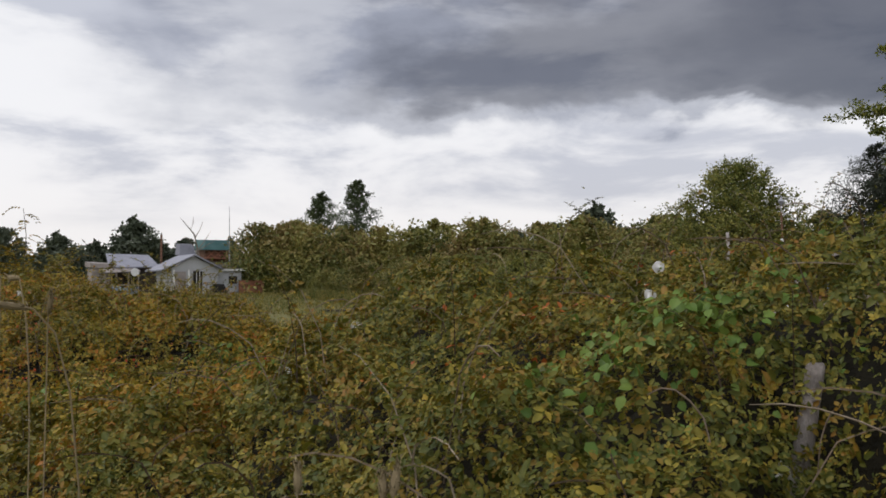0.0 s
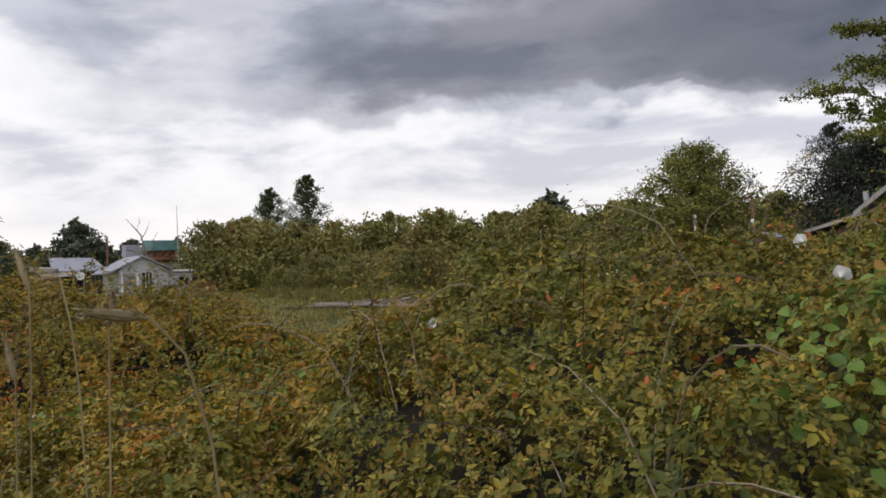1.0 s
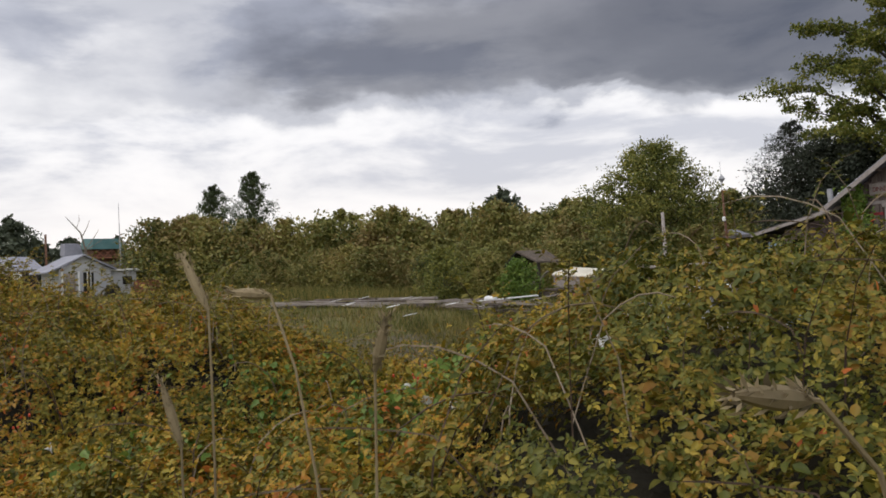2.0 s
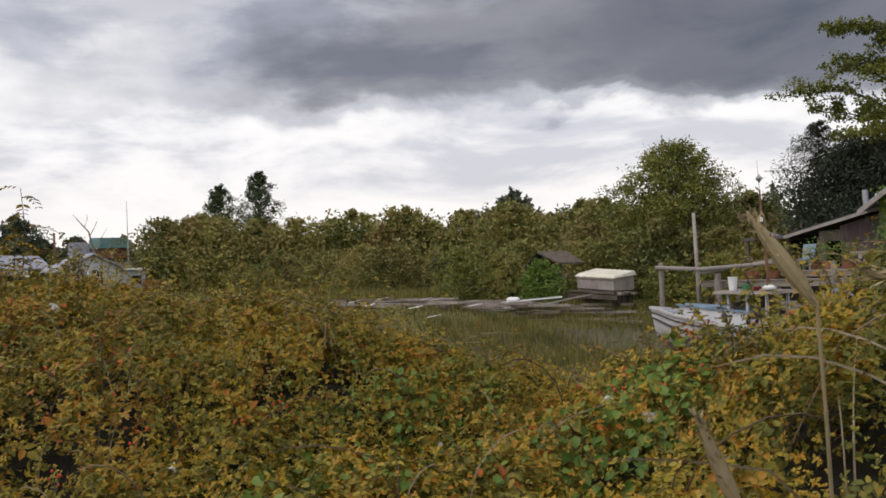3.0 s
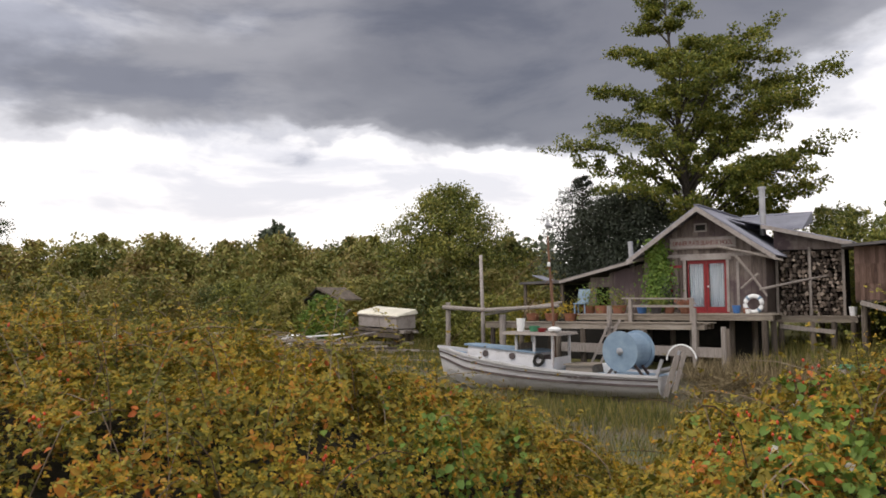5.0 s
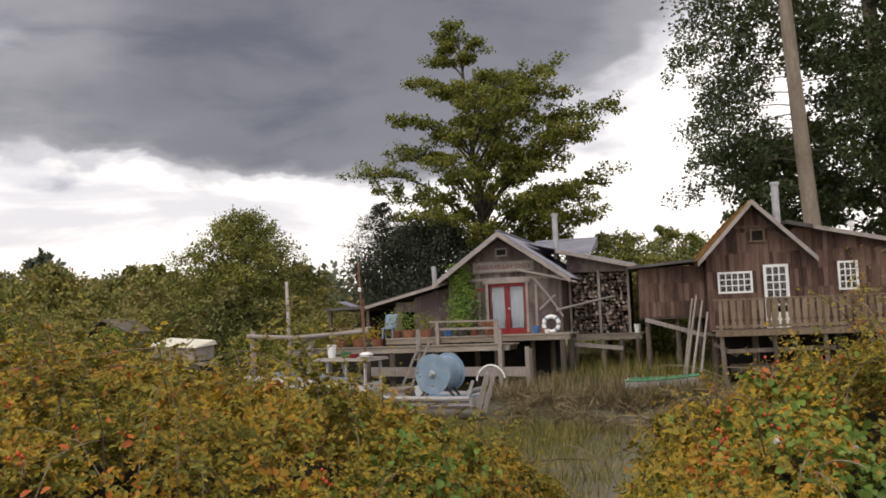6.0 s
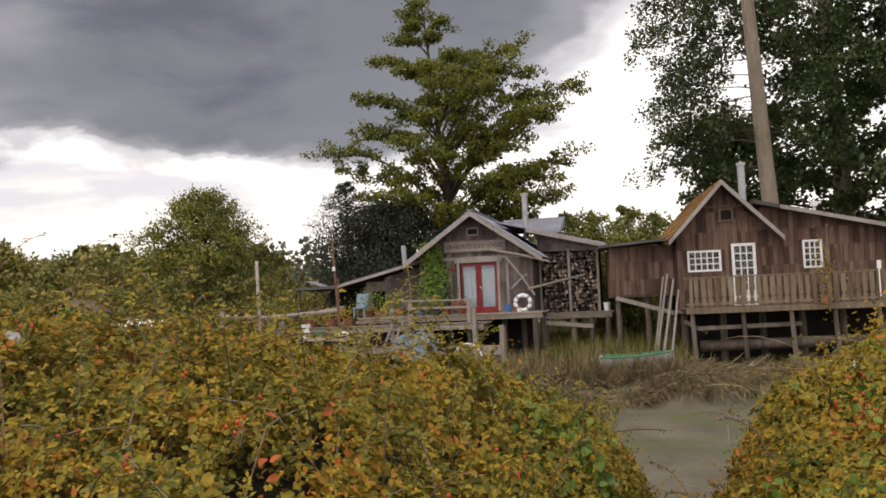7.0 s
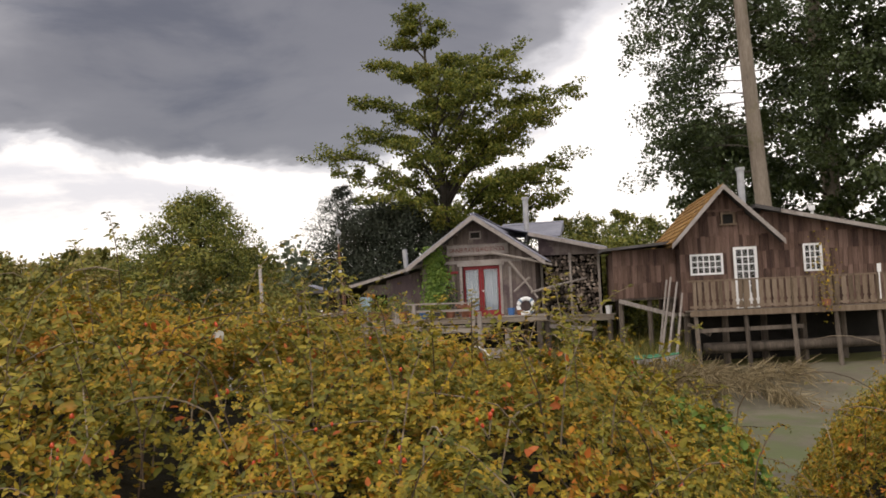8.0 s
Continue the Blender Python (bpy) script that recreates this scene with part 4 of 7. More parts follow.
wall = Shape()
wall.box(-16.25, -14.55, 33.0, 33.12, 1.15, 3.3).box(-13.0, -11.55, 33.0, 33.12, 1.15, 3.3).box(-14.55, -13.0, 33.0, 33.12, 3.18, 3.3)
wall.slab([(-16.25, 3.3), (-11.55, 3.3), (-11.55, gable_a(-11.55)), (-13.9, 5.12), (-16.25, gable_a(-16.25))], 33.0, 33.12)
part("front_wall", wall, WOOD, A)
part("side_wall", Shape().box(-16.25, -16.13, 33.12, 39.0, 1.15, 3.45), WOOD, A)
part("side_wall", Shape().box(-11.67, -11.55, 33.12, 39.0, 1.15, 3.45), WOOD, A)
part("back_wall", Shape().slab([(-16.25, 1.15), (-11.55, 1.15), (-11.55, 3.47), (-13.9, 5.12), (-16.25, 3.47)], 38.9, 39.0), WOOD, A)
part("floor", Shape().box(-16.25, -11.55, 33.0, 39.0, 1.03, 1.15), PLANK, A)
boards(A, "board", WOOD, -16.25, -11.55, lambda x: 1.15, gable_a, 33.0, 0.21, holes=[DOOR_A, (-14.2, -13.7, 4.28, 4.62)], seed=3)
part("belt_board", Shape().box(-16.2, -11.6, 32.94, 32.97, 3.30, 3.42), TRIM, A)
roof_l = part("roof", Shape().corrugated(-13.9, 5.24, -16.75, 3.24, 32.35, 39.4), METAL, A, "corrugated metal roof sheets")
roof_r = part("roof", Shape().corrugated(-13.9, 5.24, -11.05, 3.24, 32.35, 39.4), METAL, A, "corrugated metal roof sheets")
part("ridge_cap", Shape().beam((-13.9, 32.3, 5.29), (-13.9, 39.4, 5.29), 0.22, 0.035), METAL, A)
part("barge_board", Shape().hexa([(-13.9, 32.28, 5.03), (-16.75, 32.28, 3.05), (-16.75, 32.33, 3.05), (-13.9, 32.33, 5.03), (-13.9, 32.28, 5.23), (-16.75, 32.28, 3.23), (-16.75, 32.33, 3.23), (-13.9, 32.33, 5.23)]), TRIM, A)
part("barge_board", Shape().hexa([(-13.9, 32.28, 5.03), (-11.05, 32.28, 3.05), (-11.05, 32.33, 3.05), (-13.9, 32.33, 5.03), (-13.9, 32.28, 5.23), (-11.05, 32.28, 3.23), (-11.05, 32.33, 3.23), (-13.9, 32.33, 5.23)]), TRIM, A)
for x in (-15.6, -14.7, -13.1, -12.2):
    part("rafter", Shape().beam((x, 32.4, gable_a(x) - 0.03), (x, 33.0, gable_a(x) - 0.03), 0.07, 0.1), WOOD, A)
vent = part("gable_vent", Shape().box(-14.2, -14.14, 32.95, 33.0, 4.28, 4.62).box(-13.76, -13.7, 32.95, 33.0, 4.28, 4.62).box(-14.14, -13.76, 32.95, 33.0, 4.56, 4.62).box(-14.14, -13.76, 32.95, 33.0, 4.28, 4.34), TRIM, A)
# black panel in place of the shade inside the vent
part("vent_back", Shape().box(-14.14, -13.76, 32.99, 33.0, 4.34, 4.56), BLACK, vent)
# double doors
part("door_frame", Shape().box(-14.66, -14.55, 32.93, 33.12, 1.15, 3.3).box(-13.0, -12.89, 32.93, 33.12, 1.15, 3.3).box(-14.75, -12.8, 32.91, 33.0, 3.18, 3.3), TRIM, A)
for x0, x1, knob in ((-14.55, -13.79, 0), (-13.77, -13.0, 1)):
    leaf = part("door", Shape().box(x0 + (0.0 if knob else 0.05), x0 + 0.09, 33.0, 33.045, 1.17, 3.17).box(x1 - 0.09, x1, 33.0, 33.045, 1.17, 3.17).box(x0 + 0.09, x1 - 0.09, 33.0, 33.045, 3.04, 3.17).box(x0 + 0.09, x1 - 0.09, 33.0, 33.045, 1.17, 1.36), REDPAINT, A, "red-painted glazed door")
    p = part("pane", Shape().box(x0 + 0.09, x1 - 0.09, 33.018, 33.024, 1.36, 3.04), GLASS, leaf)
    p.visible_shadow = False
    cur = Shape()
    n = 28
    for i in range(n):
        u0, u1 = x0 + 0.12 + (x1 - x0 - 0.24) * i / n, x0 + 0.12 + (x1 - x0 - 0.24) * (i + 1) / n
        f0, f1 = 33.075 + 0.02 * math.sin(i * 1.4), 33.075 + 0.02 * math.sin((i + 1) * 1.4)
        cur.hexa([(u0, f0, 1.3), (u1, f1, 1.3), (u1, f1 + 0.006, 1.3), (u0, f0 + 0.006, 1.3), (u0, f0, 3.08), (u1, f1, 3.08), (u1, f1 + 0.006, 3.08), (u0, f0 + 0.006, 3.08)])
    part("curtain", cur, CURTAIN, leaf, "pale striped curtain behind the glass")
    if knob:
        part("knob", Shape().lathe((x0 + 0.07, 33.0, 2.15), [(0.01, -0.06), (0.035, -0.05), (0.035, -0.02), (0.015, 0.0)], 10, "y"), PLASTIC_WHITE, leaf)
part("threshold", Shape().box(-14.6, -12.9, 32.86, 33.0, 1.12, 1.17), REDPAINT, A)
part("red_batten", Shape().box(-15.2, -15.1, 32.93, 32.975, 1.6, 3.0).box(-15.1, -14.72, 32.93, 32.975, 2.9, 3.0), REDPAINT, A)
part("side_batten", Shape().box(-12.62, -12.52, 32.93, 32.975, 1.15, 3.1), TRIM, A)
sign = part("sign_board", Shape().box(-15.15, -12.6, 32.9, 32.94, 3.66, 4.06), TRIM, A, "long painted name board")
part("sign_edge", Shape().box(-15.2, -12.55, 32.88, 32.95, 4.06, 4.11).box(-15.2, -12.55, 32.88, 32.95, 3.61, 3.66), WOOD, sign)
text = bpy.data.curves.new("lettering", "FONT")
text.body, text.size, text.extrude, text.align_x = "DINNER PLATE ISLAND SCHOOL", 0.25, 0.004, "CENTER"
text.space_character = 0.86
probe = bpy.data.objects.new("lettering", text)
scene.collection.objects.link(probe)
bpy.context.view_layer.update()
letters = bpy.data.meshes.new_from_object(probe.evaluated_get(bpy.context.evaluated_depsgraph_get()))
bpy.data.objects.remove(probe)
fit_x = 2.3 / (max(v.co.x for v in letters.vertices) - min(v.co.x for v in letters.vertices))
letters.transform(Matrix.Translation((-13.875, 32.893, 3.765)) @ pose(0, 0, 0, 90, 0, 0) @ Matrix.Diagonal((fit_x, 1, 1, 1)))
letters.transform(Matrix.Translation(-BASE[sign]))
letters.materials.clear()
letters.materials.append(INK)
ob = new("lettering", letters)
ob.parent = sign
tagged(ob, "dark red painted capital letters")
# lean-to on the western side
part("leanto_wall", wall_with_holes(-18.85, -16.25, 1.1, 2.62, [(-18.6, -18.0, 1.2, 2.2)], 33.6, 33.7), WOOD, A)
boards(A, "board", WOOD, -18.0, -16.28, lambda x: 1.12, lambda x: 3.2 + (x + 16.28) * 0.25, 33.6, 0.2, seed=9)
part("leanto_roof", Shape().corrugated(-16.2, 3.42, -20.1, 2.5, 33.2, 38.5), TARROOF, A, "sagging dark lean-to roof")
part("fascia", Shape().hexa([(-20.1, 33.14, 2.38), (-16.2, 33.14, 3.3), (-16.2, 33.19, 3.3), (-20.1, 33.19, 2.38), (-20.1, 33.14, 2.5), (-16.2, 33.14, 3.42), (-16.2, 33.19, 3.42), (-20.1, 33.19, 2.5)]), TRIM, A)
part("shelter_roof", Shape().hexa([(-22.2, 33.5, 2.38), (-20.0, 33.5, 2.42), (-20.0, 38, 2.42), (-22.2, 38, 2.38), (-22.2, 33.5, 2.48), (-20.0, 33.5, 2.55), (-20.0, 38, 2.55), (-22.2, 38, 2.48)]), TARROOF, A)
# black sheet added for the shade deep in the shelter
part("shelter_back", Shape().box(-22.1, -18.85, 37.6, 37.75, 0.9, 2.45), BLACK, A, "black sheet for the shade at the back of the open shelter")
for x in (-22.0, -20.2, -18.9):
    part("post", Shape().beam((x, 33.7, 0.4), (x, 33.7, 2.42), 0.12, 0.12), PILE, A)
part("loose_sheet", Shape().hexa([(-21.6, 33.6, 2.75), (-20.9, 33.6, 2.5), (-20.9, 34.6, 2.5), (-21.6, 34.6, 2.75), (-21.6, 33.6, 2.79), (-20.9, 33.6, 2.54), (-20.9, 34.6, 2.54), (-21.6, 34.6, 2.79)]), METAL, A)
part("vent_pipe", Shape().tube([(-17.35, 34.6, 3.0), (-17.42, 34.6, 4.15)], 0.11, 10), STACK, A)
part("roof_bracket", Shape().beam((-16.3, 33.0, 3.5), (-16.0, 33.0, 4.0), 0.06, 0.06).beam((-16.1, 33.0, 3.45), (-16.35, 33.0, 3.85), 0.06, 0.06), WHITE, A)
# wood store on the eastern side
part("store_roof", Shape().corrugated(-13.2, 4.86, -8.7, 3.72, 34.0, 39.2), METAL, A, "grey corrugated roof over the wood store")
part("store_fascia", Shape().hexa([(-11.9, 33.95, 4.38), (-8.7, 33.95, 3.57), (-8.7, 34.0, 3.57), (-11.9, 34.0, 4.38), (-11.9, 33.95, 4.53), (-8.7, 33.95, 3.72), (-8.7, 34.0, 3.72), (-11.9, 34.0, 4.53)]), TRIM, A)
part("store_gable", Shape().slab([(-11.55, 3.55), (-9.0, 3.5), (-9.0, 3.74), (-11.55, 4.4)], 34.5, 34.56), WOOD, A)
# black panel behind the logs, coloured as the store's inner shade
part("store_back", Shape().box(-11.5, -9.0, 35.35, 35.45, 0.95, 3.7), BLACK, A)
part("upper_roof", Shape().corrugated(-13.6, 5.02, -10.7, 5.08, 36.2, 36.26, 0.02).hexa([(-13.6, 36.2, 4.5), (-10.75, 36.2, 4.45), (-10.75, 38.5, 4.9), (-13.6, 38.5, 4.9), (-13.6, 36.2, 4.55), (-10.75, 36.2, 4.5), (-10.75, 38.5, 5.35), (-13.6, 38.5, 5.35)]), METAL, A, "raised blue-grey roof panel")
part("stove_pipe", Shape().tube([(-12.1, 35.3, 4.2), (-12.1, 35.3, 6.05)], 0.12, 12).tube([(-12.1, 35.3, 6.05), (-12.1, 35.3, 6.16)], 0.16, 12), STACK, A)
for x in (-11.45, -10.25, -9.08):
    part("post", Shape().beam((x, 34.45, 0.9), (x, 34.45, 3.6), 0.1, 0.1), GREYPOST, A)
for a, b in (((-13.2, 32.6, 3.66), (-10.8, 32.3, 3.05)), ((-12.55, 32.6, 3.3), (-11.45, 32.6, 1.75)), ((-11.75, 32.65, 2.6), (-12.4, 32.65, 2.05)), ((-11.7, 32.55, 2.0), (-9.6, 34.2, 2.5))):
    part("pole", Shape().tube([a, tuple((p + q) / 2 + 0.02 for p, q in zip(a, b)), b], [0.055, 0.05, 0.04], 7), GREYPOST, A, "peeled brace pole")

# firewood
wood = thing("firewood_stack", (-10.2, 34.9, 1.0), "tall stack of split grey firewood under the store roof", "firewood")
fr = random.Random(5)
shapes = []
for k in range(6):
    n = fr.choice((3, 4, 4, 5, 6))
    ring = [(0.085 * fr.uniform(0.75, 1.1) * math.cos(q), 0.085 * fr.uniform(0.75, 1.1) * math.sin(q)) for q in (6.283 * i / n + fr.uniform(-0.2, 0.2) for i in range(n))]
    sh = Shape().add([(x, -0.2, z) for x, z in ring] + [(x, 0.2, z) for x, z in ring], [tuple(range(n)), tuple(range(2 * n - 1, n - 1, -1))] + [(i, i + n, (i + 1) % n + n, (i + 1) % n) for i in range(n)])
    shapes.append(mesh_of("log", sh, LOGEND))
row = 0
z = 1.08
while z < 3.5:
    x = -11.36 + (0.07 if row % 2 else 0)
    while x < -9.1:
        ob = new("log", shapes[fr.randrange(6)])
        ob.parent = wood
        big = fr.uniform(0.7, 1.3)
        ob.matrix_basis = pose(x + 10.2, fr.uniform(-0.14, 0.08) - 0.1, z - 1.0 + fr.uniform(-0.03, 0.03), fr.uniform(-6, 6), fr.uniform(0, 360), fr.uniform(-8, 8)) @ Matrix.Diagonal((big, 1, big * fr.uniform(0.7, 1.1), 1))
        x += fr.uniform(0.12, 0.175)
    z += 0.145
    row += 1

# vine on the front wall
v = thing("climbing_vine", (-15.7, 32.9, 1.2), "bright green vine climbing the cabin wall", "vine")
n = 2600
q = rng.random(n)
at = np.stack([-15.68 + 0.12 * np.sin(q * 4) + rng.normal(0, 1, n) * (0.30 - 0.16 * np.abs(q - 0.35)), 32.9 - rng.random(n) * 0.22, 1.25 + q * 2.85], 1)
hang("leaves", leaf_mesh("leaves", at - np.array(BASE[v]), unit(rng.normal(0, 0.6, (n, 3)) + [0, -0.2, -0.8]), unit(rng.normal(0, 0.4, (n, 3)) + [0, -1, 0.4]), rng.uniform(0.08, 0.16, n), BINDWEED, 0.8, True), v)
part("stem", Shape().tube([(-15.7, 32.93, 1.15), (-15.62, 32.93, 2.2), (-15.75, 32.93, 3.2), (-15.5, 32.93, 3.9)], 0.02, 5), TWIG, v)

# ---- decks and landing ----
def deck(name, x0, x1, y0, y1, z, label, posts, plank=0.16, foot=None):
    root = thing(name, ((x0 + x1) / 2, (y0 + y1) / 2, z - 0.2), label, "deck")
    r = random.Random(int(abs(x0) * 10))
    y = y0
    while y < y1 - 0.03:
        a, b = x0 + r.uniform(-0.07, 0.05), x1 + r.uniform(-0.05, 0.07)
        part("plank", Shape().box(a, b, y + 0.006, min(y + plank, y1) - 0.006, z - 0.05 + r.uniform(-0.006, 0.006), z + r.uniform(-0.006, 0.006)), PLANK, root)
        y += plank
    part("front_joist", Shape().box(x0, x1, y0 + 0.03, y0 + 0.11, z - 0.24, z - 0.055), PLANK, root, "grey edge beam")
    for k in range(3):
        yy = y0 + (y1 - y0) * (0.3 + 0.32 * k)
        part("joist", Shape().box(x0 + 0.05, x1 - 0.05, yy, yy + 0.1, z - 0.24, z - 0.055), PILE, root)
    for x, y, top in posts:
        part("support_post", Shape().tube([(x + r.uniform(-0.06, 0.06), y, gz(x, y) - 0.3), (x, y, top)], [0.12, 0.10], 8), PILE, root)
    return root


deck_a = deck("cabin_deck", -18.4, -11.0, 31.2, 33.0, 1.12, "grey plank deck on piles before the cabin",
              [(-18.2, 31.3, 0.9), (-16.4, 31.3, 0.9), (-14.9, 32.2, 0.9), (-13.9, 31.3, 0.9), (-12.6, 32.0, 0.9), (-11.3, 31.3, 0.9), (-11.05, 31.6, 0.9), (-16.0, 32.8, 0.9), (-12.0, 32.9, 0.9)])
for x in (-16.2, -13.84):
    part("rail_post", Shape().beam((x, 31.12, -0.1), (x + 0.02, 31.12, 1.72), 0.13, 0.13), GREYPOST, deck_a)
part("rail", Shape().beam((-16.5, 31.1, 1.72), (-13.75, 31.1, 1.68), 0.12, 0.06), GREYPOST, deck_a)
part("rail", Shape().beam((-16.3, 31.13, 1.42), (-13.8, 31.13, 1.40), 0.05, 0.09), GREYPOST, deck_a)
deck_store = deck("store_deck", -11.5, -8.55, 33.5, 35.5, 1.0, "plank floor of the wood store on short piles",
                  [(-11.2, 33.6, 0.8), (-10.1, 33.6, 0.8), (-9.35, 33.6, 0.8), (-8.7, 33.6, 0.8), (-10.0, 35.2, 0.8), (-8.8, 35.2, 0.8)])
part("tie_beam", Shape().beam((-11.2, 33.5, 0.62), (-9.3, 33.5, 0.42), 0.08, 0.16), GREYPOST, deck_store)
dock = deck("landing", -21.8, -13.0, 29.7, 31.2, 0.82, "low grey timber landing stage over the mud",
            [(-21.5, 29.8, 0.6), (-20.2, 29.8, 0.6), (-18.6, 29.8, 0.6), (-17.6, 29.8, 0.6), (-16.45, 29.8, 0.6), (-15.2, 29.8, 0.6), (-13.3, 29.8, 0.6), (-19.5, 31, 0.6), (-15.8, 31, 0.6), (-12.4, 30.4, 0.6)])
part("tie_beam", Shape().beam((-18.4, 29.62, -0.1), (-12.3, 29.62, -0.2), 0.1, 0.34), GREYPOST, dock, "heavy grey lower beam")
part("tie_beam", Shape().beam((-14.5, 29.4, -1.02), (-11.4, 29.6, -0.98), 0.25, 0.16), GREYPOST, dock)
for x, z0, z1 in ((-16.45, -0.9, 1.45), (-13.3, -0.9, 1.35), (-12.3, -1.0, 0.7)):
    part("rail_post", Shape().beam((x, 29.6, z0), (x, 29.6, z1), 0.14, 0.14), GREYPOST, dock)
# shade below the deck, made as a black sheet
part("backing_board", Shape().box(-21.5, -11.6, 33.3, 33.4, -0.9, 0.85), BLACK, dock, "black sheet for the shade under the deck")
fence = thing("mooring_rail", (-23.3, 29.3, gz(-23.3, 29.3)), "grey log rail lashed to an upright post", "rail")
part("post", Shape().tube([(-23.35, 29.3, -1.2), (-23.33, 29.3, 0.4), (-23.32, 29.3, 1.62)], [0.11, 0.10, 0.10], 9), GREYPOST, fence)
part("post", Shape().tube([(-20.9, 29.5, -1.3), (-20.9, 29.5, 1.12)], 0.13, 9), GREYPOST, fence)
part("log_rail", Shape().tube([(-23.5, 29.2, 1.42), (-21.5, 29.25, 1.30), (-18.4, 29.4, 1.46)], [0.09, 0.085, 0.07], 8), GREYPOST, fence)
part("log_rail", Shape().tube([(-21.6, 29.4, 1.12), (-19.8, 29.4, 1.38), (-18.3, 29.45, 1.6)], [0.05, 0.045, 0.04], 7), GREYPOST, fence)
single("mooring_pole", Shape().tube([(-22.0, 29.9, -1.4), (-22.03, 29.9, 1.0), (-22.1, 29.9, 3.55)], [0.09, 0.08, 0.065], 9), TRIM, (-22.0, 29.9, gz(-22, 29.9)), "tall pale bare mooring pole in the mud", "pole", smooth=True)
lad = thing("ladder", (-16.6, 29.5, -0.9), "wooden ladder leaning against the landing", "ladder")
for o in (-0.18, 0.18):
    part("rail", Shape().beam((-17.0 + o, 29.0, -1.15), (-16.2 + o, 29.55, 0.95), 0.06, 0.08), GREYPOST, lad)
for k in range(6):
    q = (k + 0.6) / 6.5
    part("rung", Shape().beam((-17.2 + 0.8 * q, 29.0 + 0.55 * q, -1.15 + 2.1 * q), (-16.8 + 0.8 * q, 29.0 + 0.55 * q, -1.15 + 2.1 * q), 0.05, 0.05), GREYPOST, lad)

# things on the deck
ring = thing("lifebuoy", (-11.6, 32.5, 1.12), "white lifebuoy with red bands leaning on the wall", "lifebuoy")
def torus(c, R, r, q0, q1, sides=10, steps=24, axis="y"):
    pts = [(c[0] + R * math.cos(q0 + (q1 - q0) * i / steps), c[1] + 0.06 * math.sin(q0 + (q1 - q0) * i / steps), c[2] + R * math.sin(q0 + (q1 - q0) * i / steps)) for i in range(steps + 1)]
    return Shape().tube(pts, r, sides, True)
part("ring", torus((-11.95, 32.6, 1.46), 0.30, 0.085, 0, 6.2831), PLASTIC_WHITE, ring, smooth=True)
for q in (0.6, 2.2, 3.75, 5.3):
    part("band", torus((-11.95, 32.6, 1.46), 0.30, 0.09, q, q + 0.3, 10, 5), BLUE, ring, smooth=True)


def pot(x, y, z, r, h, mat, label, plant=None, spread=0.2, tall=0.3, name="plant_pot"):
    root = thing(name, (x, y, z), label, "plant pot" if plant else "container")
    part("pot", Shape().lathe((x, y, z), [(r * 0.72, 0), (r * 0.8, 0.02), (r, h * 0.9), (r * 1.06, h * 0.92), (r * 1.06, h), (r * 0.9, h), (r * 0.86, h * 0.85)], 14), mat, root, smooth=False)
    if plant:
        n = 260
        a = np.array([x, y, z + h]) + rng.normal(0, 1, (n, 3)) * [spread, spread, tall * 0.35] + [0, 0, tall * 0.45]
        hang("plant", leaf_mesh("plant", a - np.array(BASE[root]), unit(rng.normal(0, 1, (n, 3))), unit(rng.normal(0, 0.5, (n, 3)) + [0, -0.5, 1]), rng.uniform(0.06, 0.13, n), plant, 0.6, True), root)
    return root


pot(-15.9, 31.6, 1.12, 0.2, 0.34, PLASTIC_BLUE, "blue plastic tub on the deck")
pot(-15.3, 31.5, 1.12, 0.22, 0.3, TARROOF, "black pot with straggling green plant", TREELEAF)
pot(-14.85, 31.7, 1.12, 0.2, 0.32, CLAY, "clay pot with a small dark shrub", NEEDLE, 0.16, 0.9)
pot(-14.2, 31.5, 1.12, 0.18, 0.28, CLAY, "clay flower pot on the deck edge", CLAY, 0.14, 0.2)
pot(-12.5, 32.3, 1.12, 0.15, 0.3, PLASTIC_BLUE, "small blue bucket beside the door", name="bucket")
pot(-12.15, 32.3, 1.12, 0.13, 0.2, CLAY, "clay pot beside the blue bucket")
pot(-11.95, 31.7, 1.12, 0.1, 0.16, PLASTIC_WHITE, "white enamel pot on the deck", name="bucket")
pot(-8.75, 34.0, 1.0, 0.14, 0.34, PLASTIC_WHITE, "white plastic bucket at the deck corner", name="bucket")
for x, y, m, t in ((-18.9, 31.6, ROSE, 0.45), (-18.2, 31.8, MAPLE, 0.6), (-17.6, 31.7, BINDWEED, 0.8), (-19.7, 31.5, ROSE, 0.4), (-16.9, 31.8, MAPLE, 0.5), (-20.6, 31.6, STRAW, 0.5)):
    pot(x, y, 1.12 if x > -18.4 else 0.82, 0.28, 0.32, CLAY, "clay pot of late summer plants on the landing", m, 0.34, t)
chair = thing("garden_chair", (-18.35, 31.4, 1.12), "grey-blue wooden garden chair", "chair")
part("seat", Shape().box(-18.65, -18.15, 31.3, 31.75, 1.5, 1.55), BLUE, chair)
part("backrest", Shape().hexa([(-18.65, 31.72, 1.55), (-18.15, 31.72, 1.55), (-18.15, 31.77, 1.55), (-18.65, 31.77, 1.55), (-18.65, 31.9, 2.1), (-18.15, 31.9, 2.1), (-18.15, 31.95, 2.1), (-18.65, 31.95, 2.1)]), BLUE, chair)
for x in (-18.63, -18.2):
    for y in (31.33, 31.7):
        part("leg", Shape().box(x, x + 0.05, y, y + 0.05, 1.12, 1.5), BLUE, chair)

# ---- fishing boat ----
boat = thing("fishing_boat", (-18.0, 27.8, -1.7), "old white wooden gillnet boat aground in the mud", "boat")


